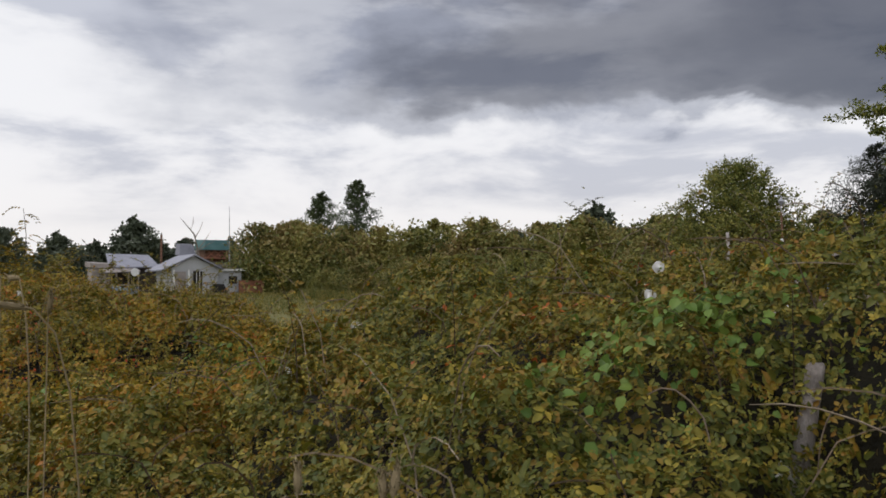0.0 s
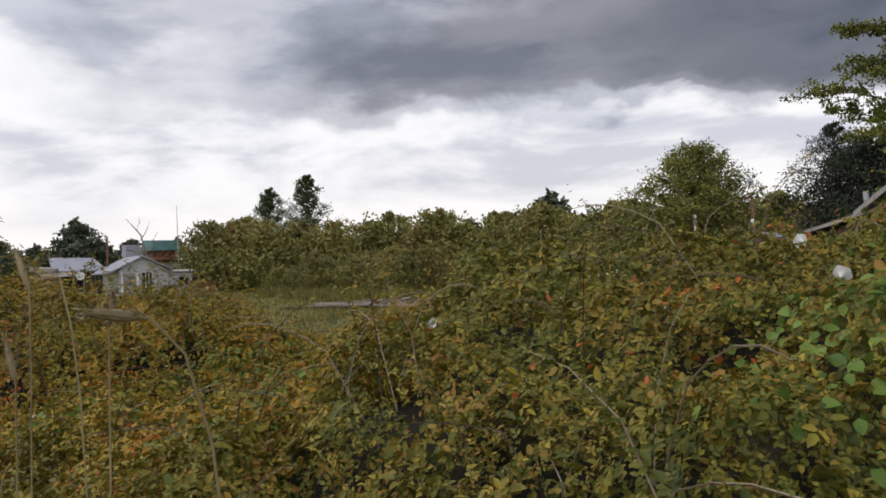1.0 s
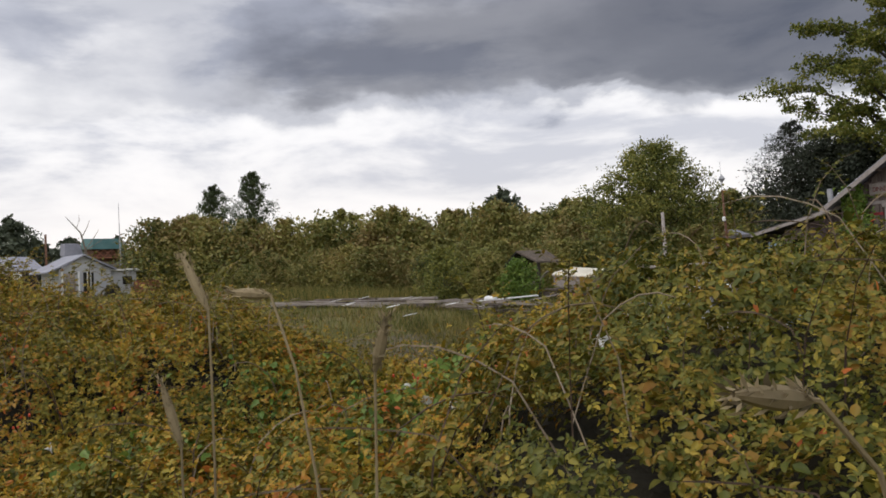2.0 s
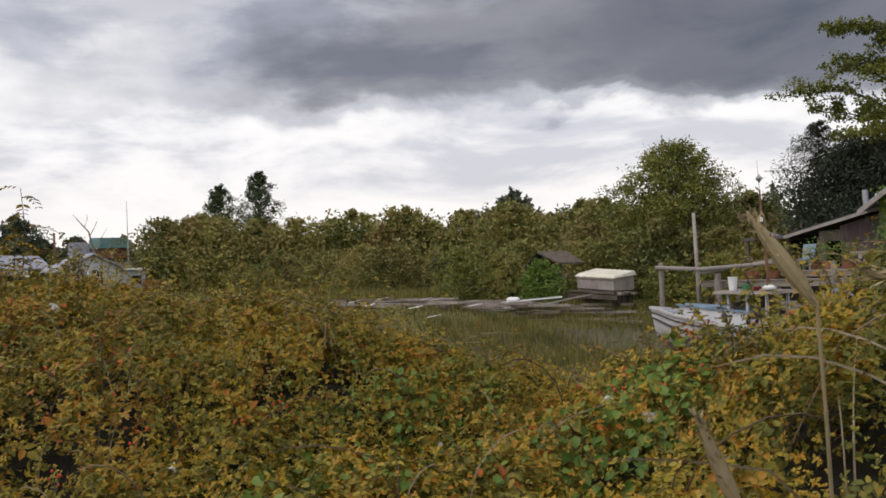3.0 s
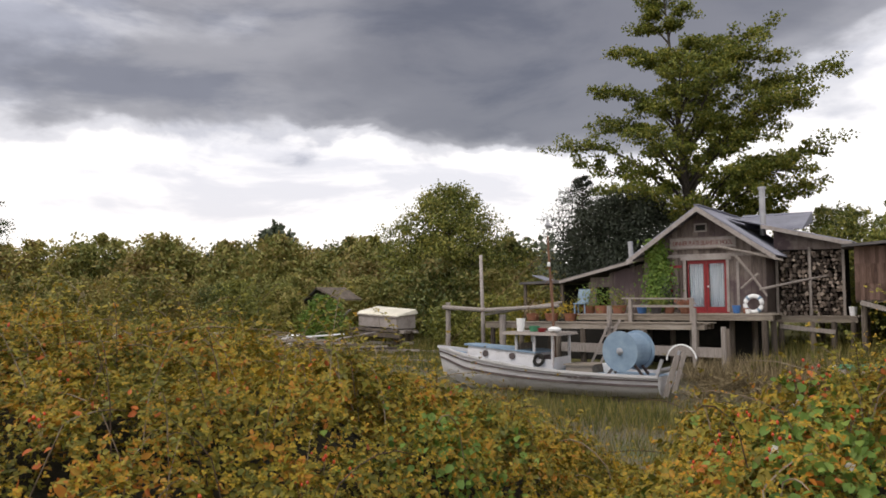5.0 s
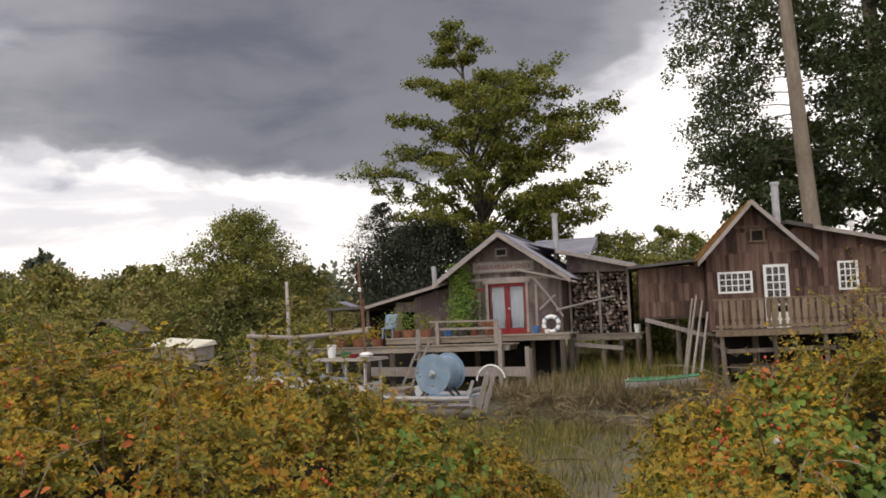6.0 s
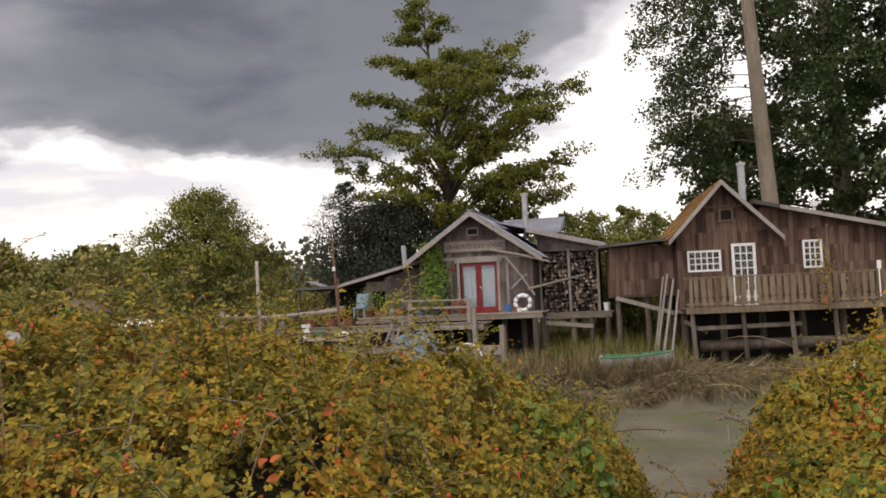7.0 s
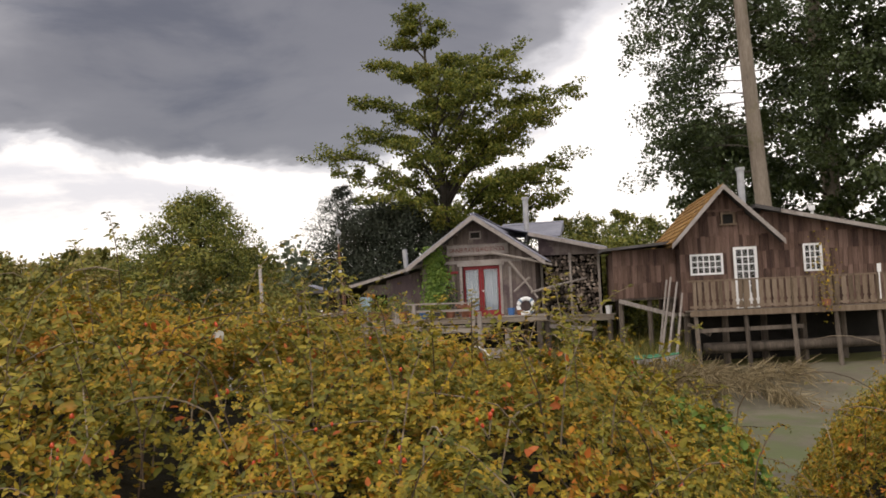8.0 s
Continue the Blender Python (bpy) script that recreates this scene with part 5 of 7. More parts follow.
def station(q):
    """Half width, sheer height, chine height and keel height, from stem (0) to transom (1)."""
    half = 1.32 * min(1.0, math.sin(min(q / 0.55, 1.0) * math.pi / 2) ** 0.75 + 0.02) * (1 - 0.22 * max(0, q - 0.6) / 0.4)
    sheer = -0.86 + 0.76 * (1 - q) ** 2.1
    keel = -1.72 + 0.55 * max(0.0, 0.16 - q) / 0.16
    return half, sheer, keel


def hull_ring(q, t):
    """Points down one side and up the other, t from gunwale (0) to keel (1)."""
    half, sheer, keel = station(q)
    w = half * (1 - 0.05 * t - 0.95 * max(0, (t - 0.35) / 0.65) ** 2.6)
    return -22.6 + 8.9 * q - (0.22 * (1 - t) if q < 0.02 else 0), w, sheer + (keel - sheer) * t


def hull_band(t0, t1, out=0.0, steps=26, inner=False):
    s = Shape()
    for side in (-1, 1):
        grid = []
        for i in range(steps + 1):
            q = i / steps
            for j in range(5):
                x, w, z = hull_ring(q, t0 + (t1 - t0) * j / 4)
                grid.append((x, 27.8 + side * (w + out), z))
        s.add(grid, [(i * 5 + j, i * 5 + j + 1, (i + 1) * 5 + j + 1, (i + 1) * 5 + j) for i in range(steps) for j in range(4)])
    return s


def hull_trim(name, t, height, proud, mat, label=""):
    """A moulding along each side of the hull, one continuous strip a side."""
    for side in (-1, 1):
        ring = []
        for i in range(27):
            x, w, z = hull_ring(i / 26, t)
            ring += [(x, 27.8 + side * w, z - height / 2), (x, 27.8 + side * (w + proud), z - height / 2), (x, 27.8 + side * (w + proud), z + height / 2), (x, 27.8 + side * w, z + height / 2)]
        part(name, Shape().add(ring, [(i * 4 + k, i * 4 + (k + 1) % 4, i * 4 + 4 + (k + 1) % 4, i * 4 + 4 + k) for i in range(26) for k in range(4)]), mat, boat, label)


part("hull", hull_band(0.0, 1.0), HULLWHITE, boat, "weathered white hull planking", smooth=True)
tr = [hull_ring(1.0, j / 8) for j in range(9)]
part("transom", Shape().add([(x, 27.8 - w, z) for x, w, z in tr] + [(x, 27.8 + w, z) for x, w, z in tr], [(j, j + 1, j + 10, j + 9) for j in range(8)]), HULLWHITE, boat)
hull_trim("gunwale", 0.0, 0.09, 0.08, HULLWHITE)
hull_trim("rub_rail", 0.16, 0.045, 0.05, HULLDARK, "dark rub rail")
hull_trim("rub_rail", 0.36, 0.075, 0.06, HULLDARK, "dark rub rail")
dk = Shape()
pts = [hull_ring(i / 26, 0.07) for i in range(27)]
dk.add([(x, 27.8 - w, z) for x, w, z in pts] + [(x, 27.8 + w, z) for x, w, z in pts], [(i, i + 1, i + 28, i + 27) for i in range(26)])
part("foredeck", dk, BLUE, boat, "faded blue-grey deck")
part("number_mark", Shape().box(-16.75, -16.6, 26.42, 26.44, -0.98, -0.90).box(-16.52, -16.4, 26.42, 26.44, -0.98, -0.90).box(-16.3, -16.1, 26.42, 26.44, -0.98, -0.90).box(-16.02, -15.9, 26.42, 26.44, -0.98, -0.90), HULLDARK, boat, "plain dark marks on the side")
tc = Shape()
tc.hexa([(-21.3, 27.35, -0.5), (-18.3, 26.95, -0.75), (-18.3, 28.65, -0.75), (-21.3, 28.25, -0.5), (-21.25, 27.42, 0.0), (-18.3, 27.02, -0.22), (-18.3, 28.58, -0.22), (-21.25, 28.18, 0.0)])
trunk_cabin = part("trunk_cabin", tc, HULLWHITE, boat, "low white forward cabin")
part("cabin_top", Shape().hexa([(-21.4, 27.36, 0.003), (-18.2, 26.94, -0.217), (-18.2, 28.66, -0.217), (-21.4, 28.24, 0.003), (-21.4, 27.36, 0.06), (-18.2, 26.94, -0.16), (-18.2, 28.66, -0.16), (-21.4, 28.24, 0.06)]), BLUE, trunk_cabin, "blue cabin top")
for x in (-20.4, -19.2):
    yy = 27.36 - (x + 21.3) * 0.133
    part("porthole", Shape().lathe((x, yy - 0.02, -0.28 - 0.05 * (x + 20.4)), [(0.12, -0.02), (0.12, 0.02), (0.085, 0.02)], 14, "y"), HULLDARK, trunk_cabin)
house = part("wheelhouse", Shape().box(-18.3, -17.5, 27.06, 27.1, -0.8, -0.42), HULLWHITE, boat, "open white wheelhouse side")
part("engine_box", Shape().box(-18.9, -18.2, 27.4, 28.2, -0.8, -0.32), HULLDARK, house, "dark engine box")
part("helm", Shape().box(-19.05, -18.95, 27.25, 28.2, -0.3, 0.12), PLANK, house)
part("tyre_fender", torus((-18.1, 27.0, -0.45), 0.17, 0.06, 0, 6.2831), BLACK, house, "black tyre fender", smooth=True)
part("hatch", Shape().box(-17.2, -16.2, 27.3, 28.3, -0.9, -0.62).box(-17.26, -16.14, 27.24, 28.36, -0.62, -0.57), PLANK, boat, "weathered plank hatch")
part("fish_box", Shape().hexa([(-16.0, 27.9, -0.88), (-15.7, 27.9, -0.88), (-15.7, 28.4, -0.88), (-16.0, 28.4, -0.88), (-16.06, 27.85, -0.55), (-15.64, 27.85, -0.55), (-15.64, 28.45, -0.55), (-16.06, 28.45, -0.55)]), PLASTIC_WHITE, boat)
part("panel", Shape().box(-17.54, -17.5, 27.1, 28.4, -0.8, -0.35), HULLWHITE, house)
for x, y, z in ((-19.1, 27.1, -0.3), (-19.1, 28.4, -0.3), (-17.6, 27.0, -0.7), (-17.6, 28.4, -0.7), (-18.35, 27.05, -0.3)):
    part("post", Shape().box(x, x + 0.08, y, y + 0.08, z, 0.42), HULLWHITE, house)
part("wheelhouse_roof", Shape().hexa([(-19.5, 26.85, 0.45), (-17.3, 26.85, 0.42), (-17.3, 28.7, 0.42), (-19.5, 28.7, 0.45), (-19.45, 26.9, 0.55), (-17.35, 26.9, 0.52), (-17.35, 28.65, 0.52), (-19.45, 28.65, 0.55)]), GREYPOST, house, "grey wheelhouse roof")
mast = part("mast", Shape().tube([(-17.75, 27.6, -0.8), (-17.82, 27.65, 1.2), (-17.98, 27.7, 3.4), (-18.0, 27.7, 4.0)], [0.055, 0.05, 0.04, 0.03], 9), RUST, boat, "rust-red mast", smooth=True)
part("aerial", Shape().tube([(-18.0, 27.7, 4.0), (-18.05, 27.7, 5.0)], [0.012, 0.006], 6), STACK, mast)
part("radar_reflector", Shape().add([(-18.0, 27.7, 4.22), (-17.86, 27.7, 4.39), (-18.0, 27.56, 4.39), (-18.14, 27.7, 4.39), (-18.0, 27.84, 4.39), (-18.0, 27.7, 4.56)], [(0, 1, 2), (0, 2, 3), (0, 3, 4), (0, 4, 1), (5, 2, 1), (5, 3, 2), (5, 4, 3), (5, 1, 4)]), STACK, mast)
part("mast_lamp", Shape().lathe((-17.95, 27.64, 2.9), [(0.02, -0.02), (0.06, 0), (0.06, 0.12), (0.02, 0.15)], 10), PLASTIC_WHITE, mast)
for a, b in (((-17.8, 27.65, 2.6), (-19.3, 27.2, 0.5)), ((-17.8, 27.65, 2.6), (-17.4, 26.7, -0.7)), ((-17.95, 27.68, 3.6), (-22.4, 27.8, 0.0))):
    part("stay", Shape().tube([a, b], 0.012, 4), RUST, boat)
drum = part("net_drum", Shape().tube([(-14.98, 26.82, -0.06), (-14.78, 27.8, -0.06)], 0.58, 26), BLUE, boat, "blue steel net drum", smooth=False)
for x, y in ((-14.99, 26.78), (-14.77, 27.8)):
    part("flange", Shape().tube([(x, y, -0.06), (x + 0.008, y + 0.04, -0.06)], 0.68, 30), BLUE, drum)
part("hub", Shape().tube([(-15.01, 26.68, -0.06), (-14.99, 26.77, -0.06)], [0.07, 0.13], 14).tube([(-15.015, 26.65, -0.06), (-15.0, 26.7, -0.06)], 0.035, 8), STACK, drum)
for x in (-15.5, -14.3):
    part("drum_stand", Shape().beam((x, 27.0, -0.85), (-14.9, 26.98, -0.08), 0.08, 0.08).beam((x, 27.6, -0.85), (-14.9, 27.65, -0.08), 0.08, 0.08), HULLDARK, drum)
part("stern_roller", Shape().tube([(-13.75, 26.9, -0.7), (-13.75, 28.6, -0.7)], 0.09, 10).beam((-13.8, 26.9, -0.9), (-13.6, 26.9, -0.3), 0.08, 0.1).beam((-13.8, 28.5, -0.9), (-13.5, 28.5, -0.1), 0.08, 0.1), STACK, boat)
arc = [(-13.6 + 0.55 * (1 - math.cos(q)) * 0.9, 27.4, -0.35 + 0.52 * math.sin(q)) for q in np.linspace(0, math.pi * 0.95, 12)]
part("stern_hoop", Shape().tube(arc, 0.03, 7), PLASTIC_WHITE, boat, "bent white pipe hoop")
part("stern_plank", Shape().beam((-13.55, 27.0, -1.5), (-13.2, 27.3, -0.15), 0.06, 0.18).beam((-13.3, 27.1, -1.4), (-13.0, 27.4, -0.1), 0.06, 0.14), GREYPOST, boat)
part("keel_block", Shape().box(-15.6, -15.0, 27.5, 28.1, -2.0, -1.6), HULLDARK, boat, "dark keel block")
for x, y, r, h, m, lab in ((-18.95, 27.3, 0.16, 0.48, PLASTIC_WHITE, "tall white bucket on the wheelhouse roof"), (-18.5, 27.5, 0.2, 0.2, GREENPAINT, "green basin on the wheelhouse roof"), (-18.05, 27.2, 0.16, 0.14, REDPAINT, "red tub on the wheelhouse roof")):
    pot(x, y, 0.54, r, h, m, lab, name="bucket")
single("float_pile", Shape().lathe((-17.55, 27.2, 0.53), [(0.05, 0), (0.22, 0.05), (0.24, 0.12), (0.1, 0.2)], 12).lathe((-17.8, 27.6, 0.53), [(0.05, 0), (0.18, 0.05), (0.2, 0.12), (0.08, 0.18)], 12), PLASTIC_WHITE, (-17.6, 27.3, 0.53), "white net floats heaped on the wheelhouse roof", "floats")

# ---- shingled cabin on the eastern side ----
B = thing("shingled_cabin", (-5.9, 31.6, 0.95), "brown cedar-shake cabin on piles with white windows", "cabin", turn=6.5)


def gable_b(x):
    return 5.46 - abs(x + 4.33) * 1.06


HB = [(-5.6, -4.4, 2.33, 3.11), (-4.02, -3.17, 1.05, 3.31), (-1.52, -0.85, 2.3, 3.32)]
part("front_wall", wall_with_holes(-5.95, 1.7, 0.95, 3.6, HB, 31.6, 31.72).slab([(-5.95, 3.6), (-2.6, 3.6), (-4.33, 5.44), (-5.95, 3.73)], 31.6, 31.72).slab([(-2.9, 3.6), (1.7, 3.6), (-2.9, 4.72)], 31.62, 31.71), SHAKE, B)
part("side_wall", Shape().box(-5.95, -5.83, 31.72, 38.0, 0.95, 3.7), SHAKE, B)
part("side_wall", Shape().box(1.58, 1.7, 31.72, 38.0, 0.95, 3.6), SHAKE, B)
part("back_wall", Shape().box(-5.95, 1.7, 38.0, 38.12, 0.95, 3.7), SHAKE, B)
part("floor", Shape().box(-5.95, 1.7, 31.6, 38.1, 0.83, 0.95), PLANK, B)
# the room's dimness is put into this sheet's near-black colour
part("inner_wall", Shape().box(-5.8, 1.55, 33.6, 33.66, 0.95, 3.6), SHADEFILL, B, "near-black sheet for the dim room behind the windows")
bounds = [0.95, 1.7, 2.42, 3.12, 3.72, 4.5, 5.4]
for k in range(6):
    lo, hi = bounds[k], bounds[k + 1] + 0.05
    def top_b(x, hi=hi):
        roof_line = gable_b(x) if x < -3.0 else 3.62 + (1.7 - x) * 0.255
        return min(hi, roof_line)
    x0, x1 = -5.97, 1.7
    if k == 4:
        x0, x1 = -5.75, -0.3
    if k == 5:
        x0, x1 = -5.15, -3.5
    boards(B, "shake", SHAKE, x0, x1, lambda x, lo=lo: lo, top_b, 31.598 - 0.012 * (k % 2), 0.17, 0.03, holes=HB + [(-4.4, -3.88, 4.2, 4.62)], seed=20 + k)
bv = part("gable_vent", Shape().box(-4.4, -4.33, 31.5, 31.6, 4.2, 4.62).box(-3.95, -3.88, 31.5, 31.6, 4.2, 4.62).box(-4.33, -3.95, 31.5, 31.6, 4.55, 4.62).box(-4.45, -3.83, 31.48, 31.6, 4.14, 4.2), RAILWOOD, B)
# vent opening's shade, put in as a black panel
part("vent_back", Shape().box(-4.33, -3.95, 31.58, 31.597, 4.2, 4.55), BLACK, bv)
part("gable_belt", Shape().box(-4.9, -3.3, 31.52, 31.56, 4.66, 4.74), SHAKE, B)
window(B, *HB[0], 31.6, 5, 3)
window(B, *HB[2], 31.6, 3, 4)
bd = part("door", Shape().box(-4.02, -3.92, 31.55, 31.62, 1.05, 3.31).box(-3.27, -3.17, 31.55, 31.62, 1.05, 3.31).box(-3.92, -3.27, 31.55, 31.62, 3.21, 3.31).box(-3.92, -3.27, 31.55, 31.62, 1.05, 1.6), WHITE, B, "white glazed door")
for i in range(1, 3):
    part("glazing_bar", Shape().box(-3.92 + 0.65 * i / 3 - 0.018, -3.92 + 0.65 * i / 3 + 0.018, 31.56, 31.61, 1.6, 3.21), WHITE, bd)
for j in range(1, 6):
    part("glazing_bar", Shape().box(-3.92, -3.27, 31.562, 31.608, 1.6 + 1.61 * j / 6 - 0.018, 1.6 + 1.61 * j / 6 + 0.018), WHITE, bd)
for i in range(3):
    for j in range(6):
        p = part("pane", Shape().box(-3.92 + 0.65 * i / 3, -3.92 + 0.65 * (i + 1) / 3, 31.585, 31.59, 1.6 + 1.61 * j / 6, 1.6 + 1.61 * (j + 1) / 6), GLASS, bd)
        p.visible_shadow = False
# roofs
rf = Shape().hexa([(-6.25, 31.05, 3.42), (-4.33, 31.05, 5.52), (-4.33, 38.4, 5.52), (-6.25, 38.4, 3.42), (-6.31, 31.05, 3.49), (-4.33, 31.05, 5.66), (-4.33, 38.4, 5.66), (-6.31, 38.4, 3.49)])
rl = part("roof", rf, MOSSROOF, B, "orange moss-grown shingle roof")
mr = random.Random(8)
for j in range(9):
    for i in range(26):
        q0, q1 = j / 9, (j + 1.25) / 9
        y = 31.05 + i * 0.28
        a, b = Vector((-6.33 + 2.0 * q0, y, 3.50 + 2.14 * q0 + 0.035)), Vector((-6.33 + 2.0 * min(q1, 1), y, 3.50 + 2.14 * min(q1, 1) + 0.01))
        t = mr.uniform(0.012, 0.05)
        part("shingle", Shape().hexa([a, a + Vector((0, 0.27, 0)), b + Vector((0, 0.27, 0)), b, a + Vector((-0.02, 0, t)), a + Vector((-0.02, 0.27, t)), b + Vector((0, 0.27, 0.01)), b + Vector((0, 0, 0.01))]), MOSSROOF, rl)
part("roof", Shape().hexa([(-4.33, 31.05, 5.52), (-2.3, 31.05, 3.42), (-2.3, 38.4, 3.42), (-4.33, 38.4, 5.52), (-4.33, 31.05, 5.66), (-2.24, 31.05, 3.49), (-2.24, 38.4, 3.49), (-4.33, 38.4, 5.66)]), TARROOF, B)
for x1, z1 in ((-6.3, 3.45), (-2.25, 3.45)):
    part("barge_board", Shape().hexa([(-4.33, 30.99, 5.44), (x1, 30.99, z1 - 0.14), (x1, 31.04, z1 - 0.14), (-4.33, 31.04, 5.44), (-4.33, 30.99, 5.64), (x1, 30.99, z1 + 0.05), (x1, 31.04, z1 + 0.05), (-4.33, 31.04, 5.64)]), TRIM, B)
part("side_roof", Shape().hexa([(-3.2, 31.2, 4.72), (2.2, 31.2, 3.42), (2.2, 38.4, 3.42), (-3.2, 38.4, 4.72), (-3.2, 31.2, 4.86), (2.2, 31.2, 3.54), (2.2, 38.4, 3.54), (-3.2, 38.4, 4.86)]), TARROOF, B, "dark low-pitched side roof")
part("side_fascia", Shape().hexa([(-2.3, 31.14, 4.48), (2.2, 31.14, 3.40), (2.2, 31.19, 3.40), (-2.3, 31.19, 4.48), (-2.3, 31.14, 4.63), (2.2, 31.14, 3.55), (2.2, 31.19, 3.55), (-2.3, 31.19, 4.63)]), TRIM, B)
part("stove_pipe", Shape().tube([(-3.0, 34.0, 4.5), (-3.0, 34.0, 6.5)], 0.14, 12).tube([(-3.0, 34.0, 6.5), (-3.0, 34.0, 6.62)], 0.18, 12), STACK, B)
part("vent_pipe", Shape().tube([(-0.35, 34.0, 4.0), (-0.35, 34.0, 4.75)], 0.06, 9).tube([(-0.35, 34.0, 4.75), (-0.35, 34.0, 4.95)], 0.12, 9), PLASTIC_WHITE, B)
# western annex
part("annex_wall", Shape().box(-8.35, -5.95, 32.6, 32.7, 1.6, 3.46).box(-8.35, -8.25, 32.7, 36.0, 1.6, 3.4), SHAKE, B)
for k, (lo, hi) in enumerate(((1.58, 2.2), (2.15, 2.85), (2.8, 3.44))):
    boards(B, "shake", SHAKE, -8.36, -5.97, lambda x, lo=lo: lo, lambda x, hi=hi: hi, 32.598 - 0.012 * (k % 2), 0.17, 0.03, seed=40 + k)
part("annex_roof", Shape().hexa([(-8.75, 32.2, 3.42), (-5.9, 32.2, 3.62), (-5.9, 36.2, 3.72), (-8.75, 36.2, 3.5), (-8.75, 32.2, 3.52), (-5.9, 32.2, 3.72), (-5.9, 36.2, 3.82), (-8.75, 36.2, 3.6)]), TARROOF, B)
part("annex_floor", Shape().box(-8.35, -5.95, 32.6, 36.0, 1.5, 1.6), PILE, B)
for x, y in ((-8.1, 32.8), (-7.0, 32.9), (-6.2, 32.8), (-8.0, 35.5)):
    part("support_post", Shape().tube([(x, y, gz(x, y) - 0.3), (x, y, 1.5)], 0.1, 8), PILE, B)
part("brace", Shape().beam((-8.2, 32.5, 1.5), (-6.1, 32.3, 0.85), 0.1, 0.16), GREYPOST, B)
for x, y in ((-5.8, 31.8), (-4.4, 31.9), (-3.0, 31.9), (-1.6, 31.9), (-0.2, 31.9), (1.3, 31.9), (-5.6, 34.5), (-3.5, 34.5), (-1.2, 34.5), (1.2, 34.5)):
    part("support_post", Shape().tube([(x, y, gz(x, y) - 0.3), (x, y, 0.85)], [0.15, 0.12], 8), PILE, B)
# black sheet that stands for the shade beneath the floor
part("backing_board", Shape().box(-5.6, 1.6, 32.7, 32.8, -1.2, 0.83), BLACK, B, "black sheet for the shade under the cabin")
# balcony
for k in range(8):
    y = 30.35 + k * 0.155
    part("deck_plank", Shape().box(-5.9, 1.75, y, y + 0.148, 0.98 + 0.004 * (k % 3), 1.03 + 0.004 * (k % 3)), PLANK, B)
part("rim_joist", Shape().box(-5.92, 1.75, 30.27, 30.345, 0.82, 1.02), RAILWOOD, B, "brown rim board of the balcony")
for x, top in ((-5.72, 2.05), (-3.98, 2.05), (-2.35, 2.05), (-0.9, 2.05), (0.55, 2.05), (1.6, 2.05)):
    part("support_post", Shape().tube([(x + 0.08, 30.35, gz(x, 30.35) - 0.3), (x, 30.4, 0.83)], [0.09, 0.08], 8), PILE, B, "balcony post")
    part("rail_post", Shape().box(x - 0.05, x + 0.05, 30.28, 30.38, 1.04, 2.06), RAILWOOD, B)
rail = part("railing", Shape().box(-5.95, 1.8, 30.24, 30.40, 2.06, 2.12), RAILWOOD, B, "brown balcony railing")
part("lower_rail", Shape().box(-5.9, 1.75, 30.29, 30.35, 1.12, 1.20), RAILWOOD, rail)
x = -5.62
while x < 1.7:
    part("baluster", Shape().add([(x, 30.255, 1.09), (x + 0.15, 30.255, 1.09), (x + 0.15, 30.255, 1.30), (x + 0.105, 30.255, 1.36), (x + 0.15, 30.255, 1.43), (x + 0.15, 30.255, 2.05), (x, 30.255, 2.05), (x, 30.255, 1.43), (x + 0.045, 30.255, 1.36), (x, 30.255, 1.30)] + [(x, 30.28, 1.09), (x + 0.15, 30.28, 1.09), (x + 0.15, 30.28, 1.30), (x + 0.105, 30.28, 1.36), (x + 0.15, 30.28, 1.43), (x + 0.15, 30.28, 2.05), (x, 30.28, 2.05), (x, 30.28, 1.43), (x + 0.045, 30.28, 1.36), (x, 30.28, 1.30)],
         [tuple(range(10)), tuple(range(19, 9, -1))] + [(i, (i + 1) % 10, (i + 1) % 10 + 10, i + 10) for i in range(10)]), RAILWOOD, rail)
    x += 0.235
part("under_log", Shape().tube([(-5.4, 30.9, -0.35), (-1.0, 30.9, -0.30), (1.6, 30.9, -0.28)], [0.2, 0.19, 0.17], 10), PILE, B, "thick horizontal log under the balcony", smooth=True)
part("under_beam", Shape().beam((-5.9, 31.0, 0.55), (-5.2, 30.6, 0.15), 0.1, 0.12).beam((-5.6, 30.5, 0.3), (-2.0, 30.6, 0.35), 0.1, 0.14), PILE, B)
pot(-0.6 - 5.9 * 0 - 0.55, 30.62, 1.03 + 0.0, 0.16, 0.24, CLAY, "potted yellow-green plant on the balcony", ROSE, 0.22, 1.9)
single("white_post_sign", Shape().box(0.55, 0.68, 30.6, 30.62, 2.13, 2.42).box(0.59, 0.63, 30.62, 30.64, 1.2, 2.13), WHITE, (0.6, 30.62, 1.2), "small white board on the balcony rail", "board")
for k, (a, b) in enumerate((((-6.15, 30.5, 2.1), (-6.75, 29.9, -1.2)), ((-6.35, 30.7, 2.3), (-6.95, 30.2, -1.1)), ((-6.0, 30.4, 1.7), (-6.45, 29.6, -1.2)), ((-6.5, 30.9, 2.2), (-7.0, 30.6, -1.1)))):
    single("leaning_pole", Shape().tube([a, tuple((p + q) / 2 for p, q in zip(a, b)), b], [0.035, 0.045, 0.05], 7), TRIM if k == 0 else GREYPOST, b, "long peeled pole leaning against the balcony", "pole", "leaning poles")
single("drift_log", Shape().tube([(-4.9, 29.3, -1.28), (-3.4, 29.4, -1.25), (-2.2, 29.3, -1.22)], [0.16, 0.17, 0.13], 10), PILE, (-3.5, 29.3, -1.45), "grey drift log lying in the mud", "log", smooth=True)
